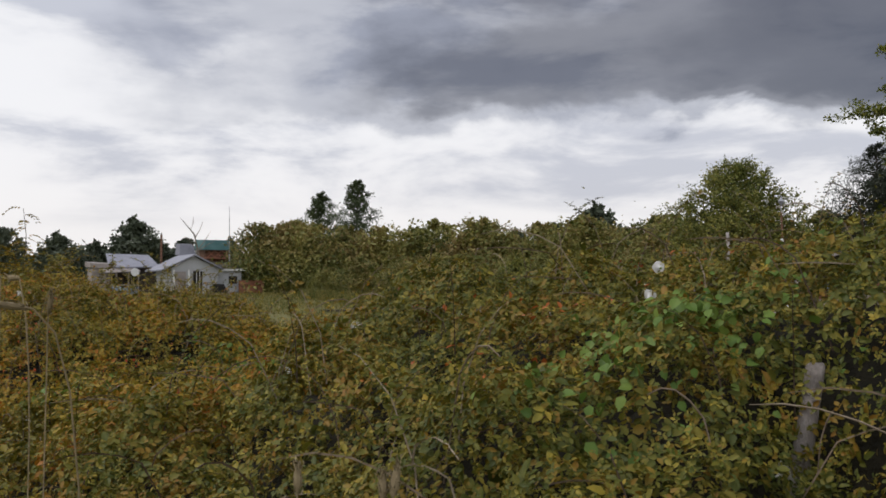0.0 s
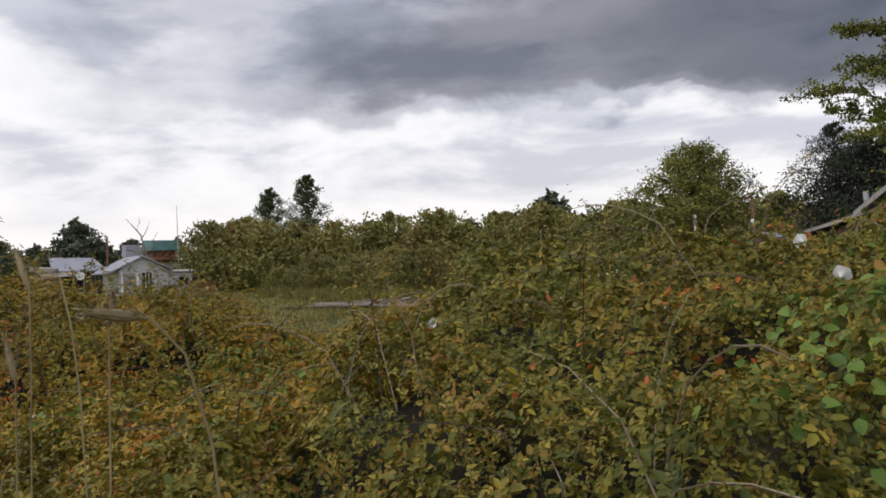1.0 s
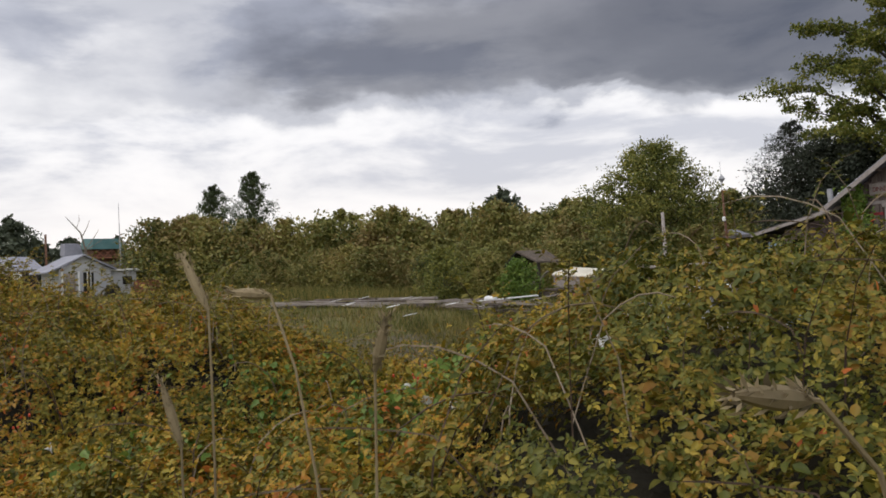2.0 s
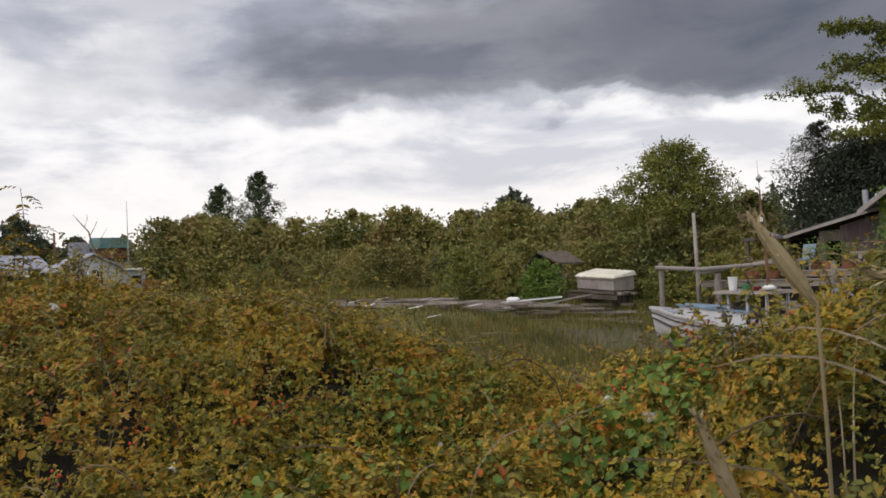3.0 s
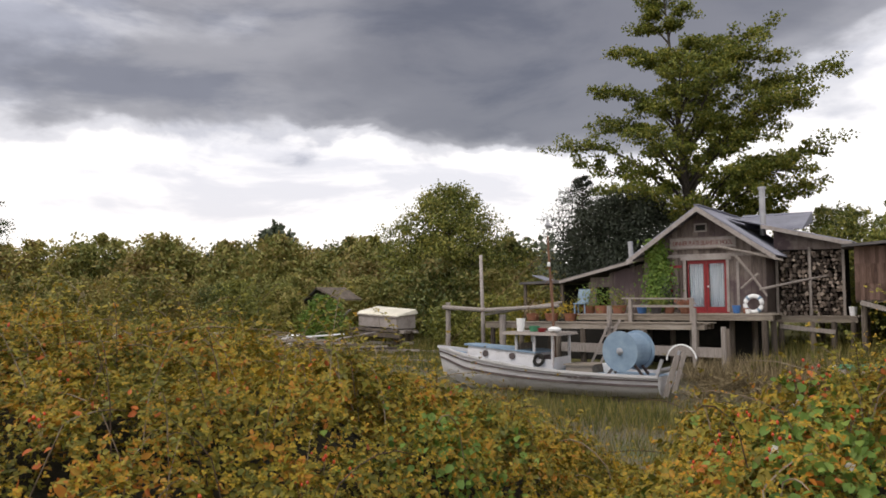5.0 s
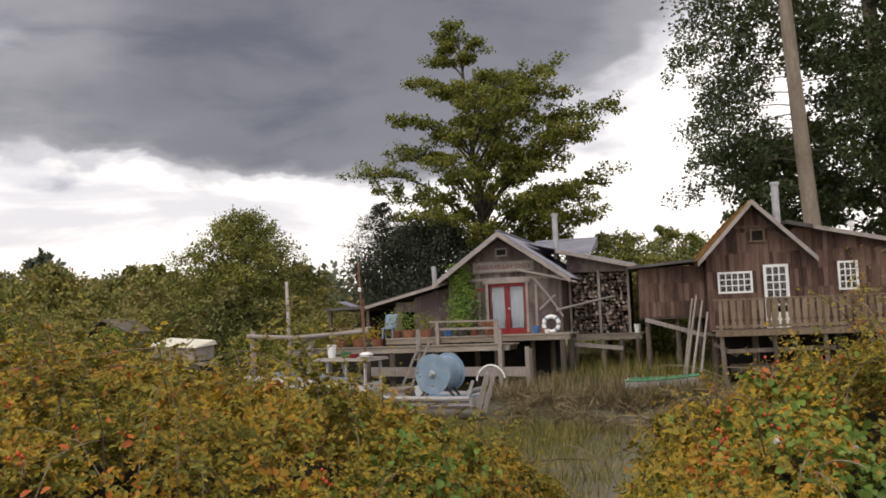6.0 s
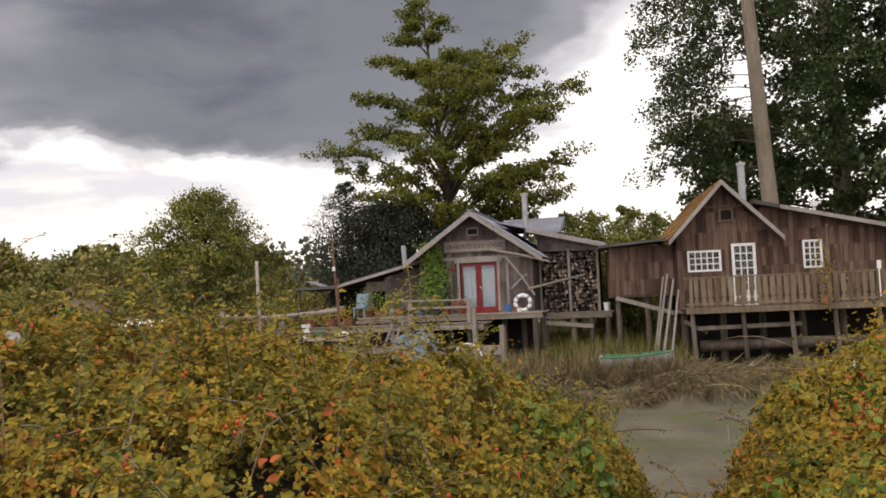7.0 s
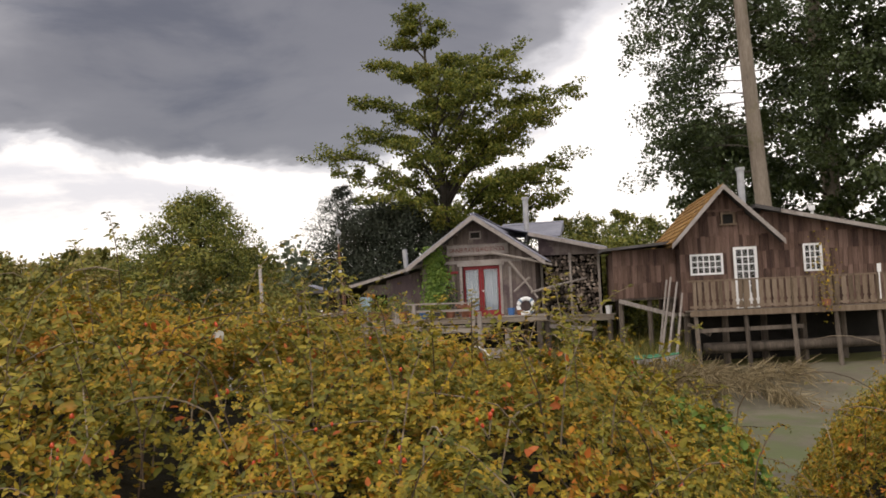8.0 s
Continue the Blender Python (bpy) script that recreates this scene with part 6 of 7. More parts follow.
single("drift_log", Shape().tube([(-4.6, 28.6, -1.5), (-2.4, 28.8, -1.46)], [0.09, 0.07], 8), GREYPOST, (-3.5, 28.7, -1.55), "thin pale drift log on the bank", "log", smooth=True)

# skiff
skiff = thing("skiff", (-7.5, 29.2, -1.05), "small white and green rowing skiff pulled up in grass", "boat")
def skiff_ring(q, t):
    half = 0.62 * math.sin(min((1 - q) / 0.6, 1.0) * math.pi / 2) ** 0.8 + 0.01
    return -8.75 + 2.45 * q, half * (1 - 0.4 * t * t), -0.52 + 0.14 * q * q - t * 0.42
for off, mat_, nm in ((0.0, HULLWHITE, "hull"), (-0.04, GREENPAINT, "lining")):
    s = Shape()
    for side in (-1, 1):
        grid = [(skiff_ring(i / 14, j / 4)[0], 29.2 + side * max(skiff_ring(i / 14, j / 4)[1] + off, 0.002), skiff_ring(i / 14, j / 4)[2]) for i in range(15) for j in range(5)]
        s.add(grid, [(i * 5 + j, i * 5 + j + 1, (i + 1) * 5 + j + 1, (i + 1) * 5 + j) for i in range(14) for j in range(4)])
    g = [skiff_ring(i / 14, 1) for i in range(15)]
    s.add([(x, 29.2 - w - off, z + off * -1) for x, w, z in g] + [(x, 29.2 + w + off, z + off * -1) for x, w, z in g], [(i, i + 1, i + 16, i + 15) for i in range(14)])
    part(nm, s, mat_, skiff, smooth=True)
s = Shape()
for side in (-1, 1):
    pts = [skiff_ring(i / 14, 0) for i in range(15)]
    s.tube([(x, 29.2 + side * w, z) for x, w, z in pts], 0.035, 6)
part("gunwale", s, GREENPAINT, skiff, "green gunwale")
part("transom", Shape().box(-8.78, -8.73, 28.6, 29.8, -0.94, -0.5), HULLWHITE, skiff)
part("thwart", Shape().box(-7.9, -7.65, 28.65, 29.75, -0.67, -0.63), PLANK, skiff)


# ---- banks and meadow ----
def grass(name, label, at, height, lean, mat, base, wide=0.05, spread=0.28):
    n = len(at)
    at = np.asarray(at)
    ahead = unit(rng.normal(0, spread, (n, 3)) + np.asarray(lean))
    ob = new(name, leaf_mesh(name, at - np.array(base), ahead, unit(rng.normal(0, 1, (n, 3)) * [1, 1, 0.2]), height * rng.uniform(0.5, 1.25, n), mat, wide, True))
    ob.location = base
    return tagged(ob, label, "grass", kind="stuff")


def scatter(n, x0, x1, y0, y1, edge=0.0):
    x, y = rng.uniform(x0, x1, n), rng.uniform(y0, y1, n)
    return np.stack([x, y, ground_z(x, y) - 0.03], 1)


# flattened straw hanging over the edge of the mud bank, in tufts
tufts = []
for k in range(95):
    cx, cy = rng.uniform(-12.5, -2.6), rng.uniform(26.9, 30.2)
    n = int(rng.uniform(60, 130))
    p = np.stack([cx + rng.normal(0, 0.22, n), cy + rng.normal(0, 0.14, n), np.zeros(n)], 1)
    p[:, 2] = ground_z(p[:, 0], p[:, 1]) + 0.16 + rng.random(n) * 0.2
    tufts.append(p)
grass("straw_mat", "flattened dry straw drooping over the muddy bank", np.concatenate(tufts), 0.8, (0.15, -0.75, -0.25), STRAW, (-7, 28.5, -1.2), 0.035, 0.35)
edge_x = np.repeat(rng.uniform(-10.5, -3.2, 60), 75)
edge_y = 27.35 + 0.35 * np.sin(edge_x * 0.9) + rng.normal(0, 0.12, len(edge_x))
edge_x = edge_x + rng.normal(0, 0.14, len(edge_x))
grass("straw_fringe", "long straw hanging from the bank edge", np.stack([edge_x, edge_y, ground_z(edge_x, edge_y) + 0.22 + rng.random(len(edge_x)) * 0.12], 1), 0.75, (0.05, -0.55, -0.75), STRAW, (-7, 27.4, -1.4), 0.03, 0.2)
grass("bank_grass", "tall green grass between the two cabins", scatter(5200, -11.5, -5.8, 29.2, 36.5), 0.95, (0.05, -0.1, 1.0), GREENGRASS, (-8.5, 32, -1), 0.035)
grass("bank_grass", "dry reddish grass beside the landing", scatter(3800, -13.5, -8.6, 28.2, 31.5), 0.85, (0.05, -0.1, 1.0), STRAW, (-11, 29.8, -1.1), 0.03)
grass("reed_grass", "olive grass round the stranded boat", scatter(6500, -30.0, -22.8, 26.0, 34.5), 0.62, (0.08, 0, 1.0), GREENGRASS, (-26, 30.5, -0.6), 0.03)
grass("reed_grass", "green and tan reeds along the slough edge", scatter(9000, -30.0, -9.5, 22.0, 27.0), 0.6, (0.08, -0.1, 1.0), GREENGRASS, (-20, 25, -1.9), 0.035)
grass("meadow_grass", "tall olive meadow grass beyond the slough", scatter(20000, -74, -26, 18.0, 36.0), 0.38, (0.1, 0, 1.0), GREENGRASS, (-50, 27, 0), 0.07)
grass("meadow_grass", "yellow-olive flowering grass before the willow scrub", scatter(9000, -60, -40, 27.0, 36.0), 0.8, (0.1, 0, 1.0), GREENGRASS, (-46, 34, 0.2), 0.05)
grass("dyke_grass", "short green grass beside the dyke path", np.concatenate([scatter(9000, -9.5, 2.5, -2.4, 2.4)])[:9000], 0.16, (0, 0, 1.0), GREENGRASS, (-3, 0, 0), 0.05)

grass("bank_grass", "dry straw standing before the skiff", scatter(1500, -9.4, -6.0, 28.1, 28.9), 0.85, (0.05, -0.2, 1.0), STRAW, (-7.7, 28.5, -1.2), 0.03)
grass("marsh_grass", "dull green marsh grass covering the slough floor", scatter(16000, -34, -8, 11.5, 26.5), 0.42, (0.1, -0.15, 1.0), GREENGRASS, (-20, 19, -2), 0.06)

grass("marsh_grass", "brown dying marsh grass on the slough floor", scatter(12000, -34, -8, 12.0, 27.0), 0.34, (0.2, -0.25, 1.0), STRAW, (-20, 19, -2), 0.06)

# small broken stakes in the mud
stk = thing("broken_stake", (-3.9, 13.5, gz(-3.9, 13.5)), "pale broken stake and rotten posts in the mud", "stake")
part("stake", Shape().tube([(-4.3, 13.3, -2.1), (-3.9, 13.5, -1.2), (-3.6, 13.6, -0.8)], [0.05, 0.06, 0.03], 7), TRIM, stk)
for x in (-4.05, -3.5):
    part("post", Shape().tube([(x, 13.6, -2.2), (x, 13.6, -1.05)], [0.07, 0.06], 8), PILE, stk)

# ---- collapsed boards, crate and old roof across the slough ----
wreck = thing("collapsed_boardwalk", (-36, 27, gz(-36, 27)), "collapsed grey boardwalk timbers strewn in grass", "timber")
wr = random.Random(3)
for k in range(64):
    q = wr.random()
    x, y = -42 + 15 * q + wr.uniform(-1.5, 1.5), 23.5 + 7.5 * q + wr.uniform(-1.8, 1.8)
    z = gz(x, y) + wr.uniform(0.05, 0.38)
    turn = 0.45 + wr.gauss(0, 0.28)
    h = wr.uniform(1.0, 2.6)
    a = (x - h * math.cos(turn), y - h * math.sin(turn), z + wr.uniform(-0.1, 0.1))
    b = (x + h * math.cos(turn), y + h * math.sin(turn), z + wr.uniform(-0.1, 0.1))
    part("timber", Shape().beam(a, b, wr.uniform(0.14, 0.34), wr.uniform(0.05, 0.14)), wr.choice((GREYPOST, PLANK, PILE, GREYPOST)), wreck)
part("white_pipe", Shape().tube([(-31.9, 28.6, 0.02), (-29.6, 30.3, 0.2)], 0.04, 8), PLASTIC_WHITE, wreck)
part("white_plank", Shape().beam((-29.6, 29.2, -0.05), (-28.2, 30.8, 0.3), 0.24, 0.05), TRIM, wreck)
single("gas_bottle", Shape().lathe((-31.4, 28.9, 0.12), [(0.02, -0.36), (0.13, -0.33), (0.15, -0.26), (0.15, 0.26), (0.12, 0.34), (0.03, 0.37)], 14, "x"), PLASTIC_WHITE, (-31.4, 28.9, -0.03), "white and red cylinder lying on the timbers", "cylinder")
for k in range(9):
    x, y = wr.uniform(-41, -30), wr.uniform(22, 27)
    z = gz(x, y) + 0.42
    single("scrap_sheet", Shape().hexa([(x, y, z), (x + wr.uniform(0.3, 0.6), y + 0.05, z + 0.06), (x + 0.5, y + 0.4, z + 0.12), (x + 0.02, y + 0.35, z + 0.05), (x, y, z + 0.02), (x + 0.42, y + 0.05, z + 0.08), (x + 0.5, y + 0.4, z + 0.14), (x + 0.02, y + 0.35, z + 0.07)]), WHITE, (x, y, z - 0.1), "crumpled white sheet among the timbers", "scrap", "white scraps")
crate = thing("covered_crate", (-28.7, 32.3, 0.5), "long pale crate under a cream tarpaulin", "crate", turn=-6)
part("box", Shape().hexa([(-29.95, 31.75, 0.56), (-27.55, 31.75, 0.42), (-27.55, 33.1, 0.42), (-29.95, 33.1, 0.56), (-29.95, 31.75, 1.14), (-27.55, 31.75, 1.0), (-27.55, 33.1, 1.08), (-29.95, 33.1, 1.22)]), TRIM, crate)
for k in range(7):
    part("base_board", Shape().beam((-30.3 + 0.12 * (k % 3), 31.55 + 0.22 * k, 0.44 - 0.05 * (k % 2)), (-27.3 + 0.2 * (k % 2), 31.6 + 0.22 * k, 0.30 - 0.05 * (k % 2)), 0.2, 0.09), GREYPOST if k % 3 else PILE, crate)
part("base_beam", Shape().beam((-30.4, 31.5, 0.22), (-27.1, 31.5, 0.1), 0.14, 0.2), PILE, crate)
part("lid_edge", Shape().beam((-30.0, 31.72, 1.1), (-27.5, 31.72, 0.96), 0.05, 0.09), GREYPOST, crate)
part("strap", Shape().box(-28.7, -28.6, 31.735, 31.75, 0.5, 1.06), GREYPOST, crate)
part("cover", Shape().hexa([(-30.05, 31.68, 1.12), (-27.45, 31.68, 0.98), (-27.45, 33.2, 1.1), (-30.05, 33.2, 1.22), (-29.95, 31.85, 1.26), (-27.55, 31.82, 1.10), (-27.5, 33.1, 1.30), (-29.98, 33.1, 1.46)]), TARP, crate, "cream tarpaulin cover")
for x in (-29.7, -27.8):
    part("bearer", Shape().box(x, x + 0.2, 31.8, 33.05, gz(x, 32) - 0.1, 0.46), PILE, crate)
old = thing("collapsed_shed", (-33.6, 33.8, 0.2), "fallen dark shingle roof of a collapsed shed", "shed")
part("roof_slope", Shape().hexa([(-34.9, 33.3, 1.55), (-33.7, 33.1, 2.35), (-33.5, 35.2, 2.35), (-34.9, 35.2, 1.55), (-34.9, 33.3, 1.65), (-33.7, 33.1, 2.45), (-33.5, 35.2, 2.45), (-34.9, 35.2, 1.65)]), BLACK, old, "dark rotten shingle slope")
part("roof_slope", Shape().hexa([(-33.7, 33.1, 2.35), (-32.4, 33.3, 1.75), (-32.4, 35.2, 1.75), (-33.5, 35.2, 2.35), (-33.7, 33.1, 2.45), (-32.4, 33.3, 1.83), (-32.4, 35.2, 1.83), (-33.5, 35.2, 2.45)]), PILE, old)
for k in range(7):
    q = k / 6
    part("batten", Shape().beam((-34.8 + 1.1 * q, 33.2, 1.68 + 0.72 * q), (-34.7 + 1.1 * q, 35.1, 1.68 + 0.72 * q), 0.09, 0.05), PILE, old)
for x, z in ((-34.6, 1.6), (-33.6, 2.3), (-32.5, 1.75)):
    part("post", Shape().beam((x, 33.5, gz(x, 33.5) - 0.2), (x, 33.5, z), 0.14, 0.14), PILE, old)
part("loose_board", Shape().beam((-32.6, 32.8, 0.2), (-31.4, 33.0, 1.3), 0.2, 0.05), GREYPOST, old)
part("loose_board", Shape().beam((-33.4, 32.7, 0.3), (-31.8, 32.8, 0.9), 0.2, 0.05), GREYPOST, old)
for k, (x, y, z, m) in enumerate(((-31.6, 31.0, 0.42, BINDWEED), (-36.6, 30.4, 0.56, TREELEAF), (-34.7, 31.6, 0.5, TREELEAF), (-26.6, 34.5, 0.42, TREELEAF), (-24.4, 35.0, 0.5, TREELEAF), (-22.2, 34.4, 0.48, GREENER), (-34.5, 31.5, 0.5, WILLOW), (-37.5, 33, 0.62, WILLOW))):
    h = 5.4 * z
    tree("shrub", (x, y, gz(x, y)), (x, y, gz(x, y) + h * 0.85), 0.05, [(gz(x, y) + 0.1, h * 0.42), (gz(x, y) + h * 0.5, h * 0.5), (gz(x, y) + h * 0.85, h * 0.26), (gz(x, y) + h, 0.1)], 26, 260, 0.13, m,
         "rounded leafy shrub at the slough edge", "shrub", flat=0.8, bush=0.3, seed=80 + k, group="shrubs at the slough edge")


# ---- hamlet to the west ----
def east_box(x0, x1, y0, y1, z0, z1):
    return Shape().box(x0, x1, y0, y1, z0, z1)


shed = thing("white_shed", (-76.5, 24.2, 0.6), "small white shed with a grey metal roof", "shed")
wl = Shape()
wl.add([(-75.0, 22.05, 0.7), (-75.0, 26.2, 0.7), (-75.0, 26.2, 3.0), (-75.0, 24.0, 4.05), (-75.0, 22.05, 3.0), (-75.12, 22.05, 0.7), (-75.12, 26.2, 0.7), (-75.12, 26.2, 3.0), (-75.12, 24.0, 4.05), (-75.12, 22.05, 3.0)],
       [(0, 1, 2, 3, 4), (9, 8, 7, 6, 5), (0, 5, 6, 1), (1, 6, 7, 2), (2, 7, 8, 3), (3, 8, 9, 4), (4, 9, 5, 0)])
part("front_wall", wl, SIDING, shed)
part("side_wall", east_box(-80, -75.12, 22.05, 22.15, 0.7, 3.0), SIDING, shed)
part("side_wall", east_box(-80, -75.12, 26.1, 26.2, 0.7, 3.0), SIDING, shed)
part("roof", Shape().hexa([(-74.6, 21.1, 2.75), (-74.6, 24.0, 4.12), (-80.2, 24.0, 4.12), (-80.2, 21.1, 2.75), (-74.6, 21.1, 2.87), (-74.6, 24.0, 4.26), (-80.2, 24.0, 4.26), (-80.2, 21.1, 2.87)]), METAL, shed)
part("roof", Shape().hexa([(-74.6, 24.0, 4.12), (-74.6, 26.6, 2.85), (-80.2, 26.6, 2.85), (-80.2, 24.0, 4.12), (-74.6, 24.0, 4.26), (-74.6, 26.6, 2.97), (-80.2, 26.6, 2.97), (-80.2, 24.0, 4.26)]), METAL, shed)
part("door", east_box(-74.99, -74.9, 23.95, 24.75, 0.8, 2.75), BLACK, shed, "dark glazed door")
for y in (24.2, 24.48):
    part("glazing_bar", east_box(-74.89, -74.86, y, y + 0.05, 0.8, 2.75), WHITE, shed)
part("porch_screen", east_box(-74.99, -74.95, 22.2, 23.3, 0.8, 2.7), TRIM, shed)
for y in (22.1, 23.4):
    part("porch_post", east_box(-74.7, -74.58, y, y + 0.12, 0.6, 2.85), WHITE, shed)
part("step", east_box(-74.9, -73.9, 22.0, 26.2, 0.5, 0.75), PLANK, shed)
side = thing("side_shed", (-77, 27.6, 0.7), "low white side shed with a flat roof", "shed")
part("wall_block", east_box(-78.5, -75.6, 26.35, 28.6, 0.7, 2.75), SIDING, side)
part("roof", east_box(-78.7, -75.3, 26.25, 29.0, 2.78, 2.95), WHITE, side)
part("window", east_box(-75.59, -75.55, 27.4, 28.2, 1.6, 2.3), BLACK, side)
part("fence", east_box(-75.2, -75.1, 28.2, 30.6, 0.6, 1.9), CLAY, side)
single("covered_grill", Shape().hexa([(-74.2, 25.3, 0.75), (-74.2, 26.6, 0.75), (-73.6, 26.6, 0.75), (-73.6, 25.3, 0.75), (-74.1, 25.5, 1.6), (-74.1, 26.4, 1.6), (-73.7, 26.4, 1.45), (-73.7, 25.5, 1.45)]), BLACK, (-74, 26, 0.75), "dark covered object beside the shed step", "cover")
hut = thing("grey_hut", (-86, 22, 0.8), "long grey hut with sagging metal roof and porch", "hut")
part("wall_block", east_box(-88, -84.2, 19.0, 23.0, 0.8, 3.2), PILE, hut)
part("roof", Shape().hexa([(-83.8, 18.7, 3.15), (-83.8, 23.4, 3.2), (-88.2, 23.4, 4.45), (-88.2, 19.3, 4.55), (-83.8, 18.7, 3.27), (-83.8, 23.4, 3.32), (-88.2, 23.4, 4.58), (-88.2, 19.3, 4.68)]), METAL, hut)
part("porch_roof", Shape().hexa([(-82.3, 17.9, 2.65), (-82.3, 21.2, 2.8), (-83.9, 21.2, 3.08), (-83.9, 17.9, 3.02), (-82.3, 17.9, 2.73), (-82.3, 21.2, 2.88), (-83.9, 21.2, 3.16), (-83.9, 17.9, 3.1)]), TRIM, hut)
for y in (18.0, 19.0, 20.1, 21.0):
    part("post", east_box(-82.5, -82.38, y, y + 0.1, 0.7, 2.74), GREYPOST, hut)
part("rail", east_box(-82.52, -82.46, 18.0, 21.1, 1.5, 1.6), GREYPOST, hut)
# no opening here: a black panel on the wall gives the doorway's shade
part("dark_doorway", east_box(-84.19, -84.1, 20.2, 21.4, 0.8, 2.6), BLACK, hut)
part("round_sign", Shape().lathe((-82.3, 20.7, 2.75), [(0.38, 0), (0.38, 0.05), (0.2, 0.06)], 18, "x"), WHITE, hut)
single("small_hut", Shape().box(-86, -84, 17.2, 19.0, 0.8, 3.2).hexa([(-83.8, 17.0, 3.2), (-83.8, 19.2, 3.2), (-86.2, 19.2, 3.3), (-86.2, 17.0, 3.3), (-83.8, 17.0, 3.6), (-83.8, 19.2, 3.5), (-86.2, 19.2, 3.7), (-86.2, 17.0, 3.8)]), TRIM, (-85, 18, 0.8), "small pale hut with a weathered roof", "hut")
tower = thing("lookout_house", (-91, 31, 0.8), "raised brown house with a teal roof and balcony", "house")
part("wall_block", east_box(-93, -90.2, 29.9, 32.4, 0.8, 5.3), RUST, tower)
part("roof", Shape().hexa([(-89.6, 29.6, 5.25), (-89.6, 32.7, 5.25), (-93.4, 32.7, 5.4), (-93.4, 29.6, 5.4), (-89.9, 29.8, 6.3), (-89.9, 32.5, 6.3), (-93.2, 32.5, 6.5), (-93.2, 29.8, 6.5)]), TEALROOF, tower)
for k in range(3):
    y = 30.0 + 0.8 * k
    part("cross_brace", Shape().beam((-89.8, y, 4.45), (-89.8, y + 0.8, 5.2), 0.06, 0.09).beam((-89.8, y + 0.8, 4.45), (-89.8, y, 5.2), 0.06, 0.09), CLAY, tower)
part("balcony", east_box(-90.2, -89.5, 29.8, 32.5, 4.3, 4.45), CLAY, tower)
part("lower_roof", Shape().hexa([(-88.6, 29.4, 3.3), (-88.6, 33.4, 3.3), (-90.2, 33.4, 3.9), (-90.2, 29.4, 3.9), (-88.6, 29.4, 3.4), (-88.6, 33.4, 3.4), (-90.2, 33.4, 4.0), (-90.2, 29.4, 4.0)]), TARROOF, tower)
part("lower_wall", east_box(-90.1, -89.0, 29.6, 33.2, 0.8, 3.35), RUST, tower)
single("dormer_roof", Shape().hexa([(-89.5, 26.9, 4.6), (-89.5, 28.7, 4.6), (-91, 28.7, 4.7), (-91, 26.9, 4.7), (-89.7, 27.0, 5.8), (-89.7, 28.4, 5.8), (-91, 28.4, 5.9), (-91, 27.0, 5.9)]).box(-91, -89.6, 27, 28.6, 0.8, 4.62), METAL, (-90, 27.8, 0.8), "grey metal-clad gable behind the shed", "shed")
single("radio_mast", Shape().tube([(-88.6, 32.0, 0.8), (-88.6, 32.0, 6.5), (-88.65, 32.0, 9.9)], [0.07, 0.05, 0.02], 7), STACK, (-88.6, 32.0, 0.8), "thin tall radio mast", "mast")
single("flue_pipe", Shape().tube([(-80.0, 22.5, 2.5), (-80.0, 22.5, 6.2)], 0.1, 8), RUST, (-80, 22.5, 2.5), "dark flue pipe above the shed roof", "pipe")
dead = thing("dead_tree", (-88, 28.8, 0.8), "bare grey dead tree behind the sheds", "tree")
part("trunk", Shape().tube([(-88, 28.8, 0.8), (-88, 28.6, 4.2), (-88, 28.0, 6.8), (-88, 26.6, 8.4)], [0.14, 0.11, 0.07, 0.02], 7), BARK, dead)
for a, b in (((-88, 28.4, 5.2), (-88, 29.8, 7.2)), ((-88, 28.1, 6.4), (-88, 28.9, 8.1)), ((-88, 28.6, 4.4), (-88, 26.9, 6.6)), ((-88, 27.6, 7.2), (-88, 27.9, 8.6)), ((-88, 28.3, 5.0), (-88, 30.4, 6.3))):
    m_ = tuple((p + q) / 2 + 0.12 for p, q in zip(a, b))
    part("branch", Shape().tube([a, m_, b], [0.05, 0.035, 0.01], 5), BARK, dead)
single("scrap_heap", Shape().box(-80.5, -79.5, 19.2, 20.3, 0.7, 1.3).hexa([(-79.6, 18.0, 0.7), (-79.6, 19.0, 0.7), (-80.6, 19.2, 0.7), (-80.4, 18.1, 0.7), (-79.8, 18.2, 1.5), (-79.8, 18.9, 1.2), (-80.4, 19.0, 1.4), (-80.3, 18.3, 1.6)]), BLUE, (-80, 19.2, 0.7), "heap of blue and grey scrap by the hut", "scrap")

# ---- in and on the thicket ----
post = thing("fence_post", (-1.1, 3.9, 0.0), "silvered round wooden fence post leaning in brambles", "post")
rings, sides = [], 18
pr = random.Random(2)
prof = Shape()
verts, faces = [], []
knot = [pr.uniform(0.92, 1.06) for _ in range(sides)]
levels = [(-0.1, 0.045), (0.3, 0.044), (0.7, 0.042), (1.0, 0.041), (1.16, 0.041), (1.19, 0.039), (1.20, 0.032)]
for z, r in levels:
    cx, cy = -1.118 - 0.045 * z, 3.72 + 0.37 * z
    for k in range(sides):
        q = 6.2832 * k / sides
        verts.append((cx + r * knot[k] * math.cos(q), cy + r * knot[k] * math.sin(q), z + (0.012 * math.sin(q * 2) if z > 1.1 else 0)))
for i in range(len(levels) - 1):
    for k in range(sides):
        faces.append((i * sides + k, i * sides + (k + 1) % sides, (i + 1) * sides + (k + 1) % sides, (i + 1) * sides + k))
faces.append(tuple((len(levels) - 1) * sides + k for k in range(sides)))
part("shaft", Shape().add(verts, faces), GREYPOST, post, smooth=True)


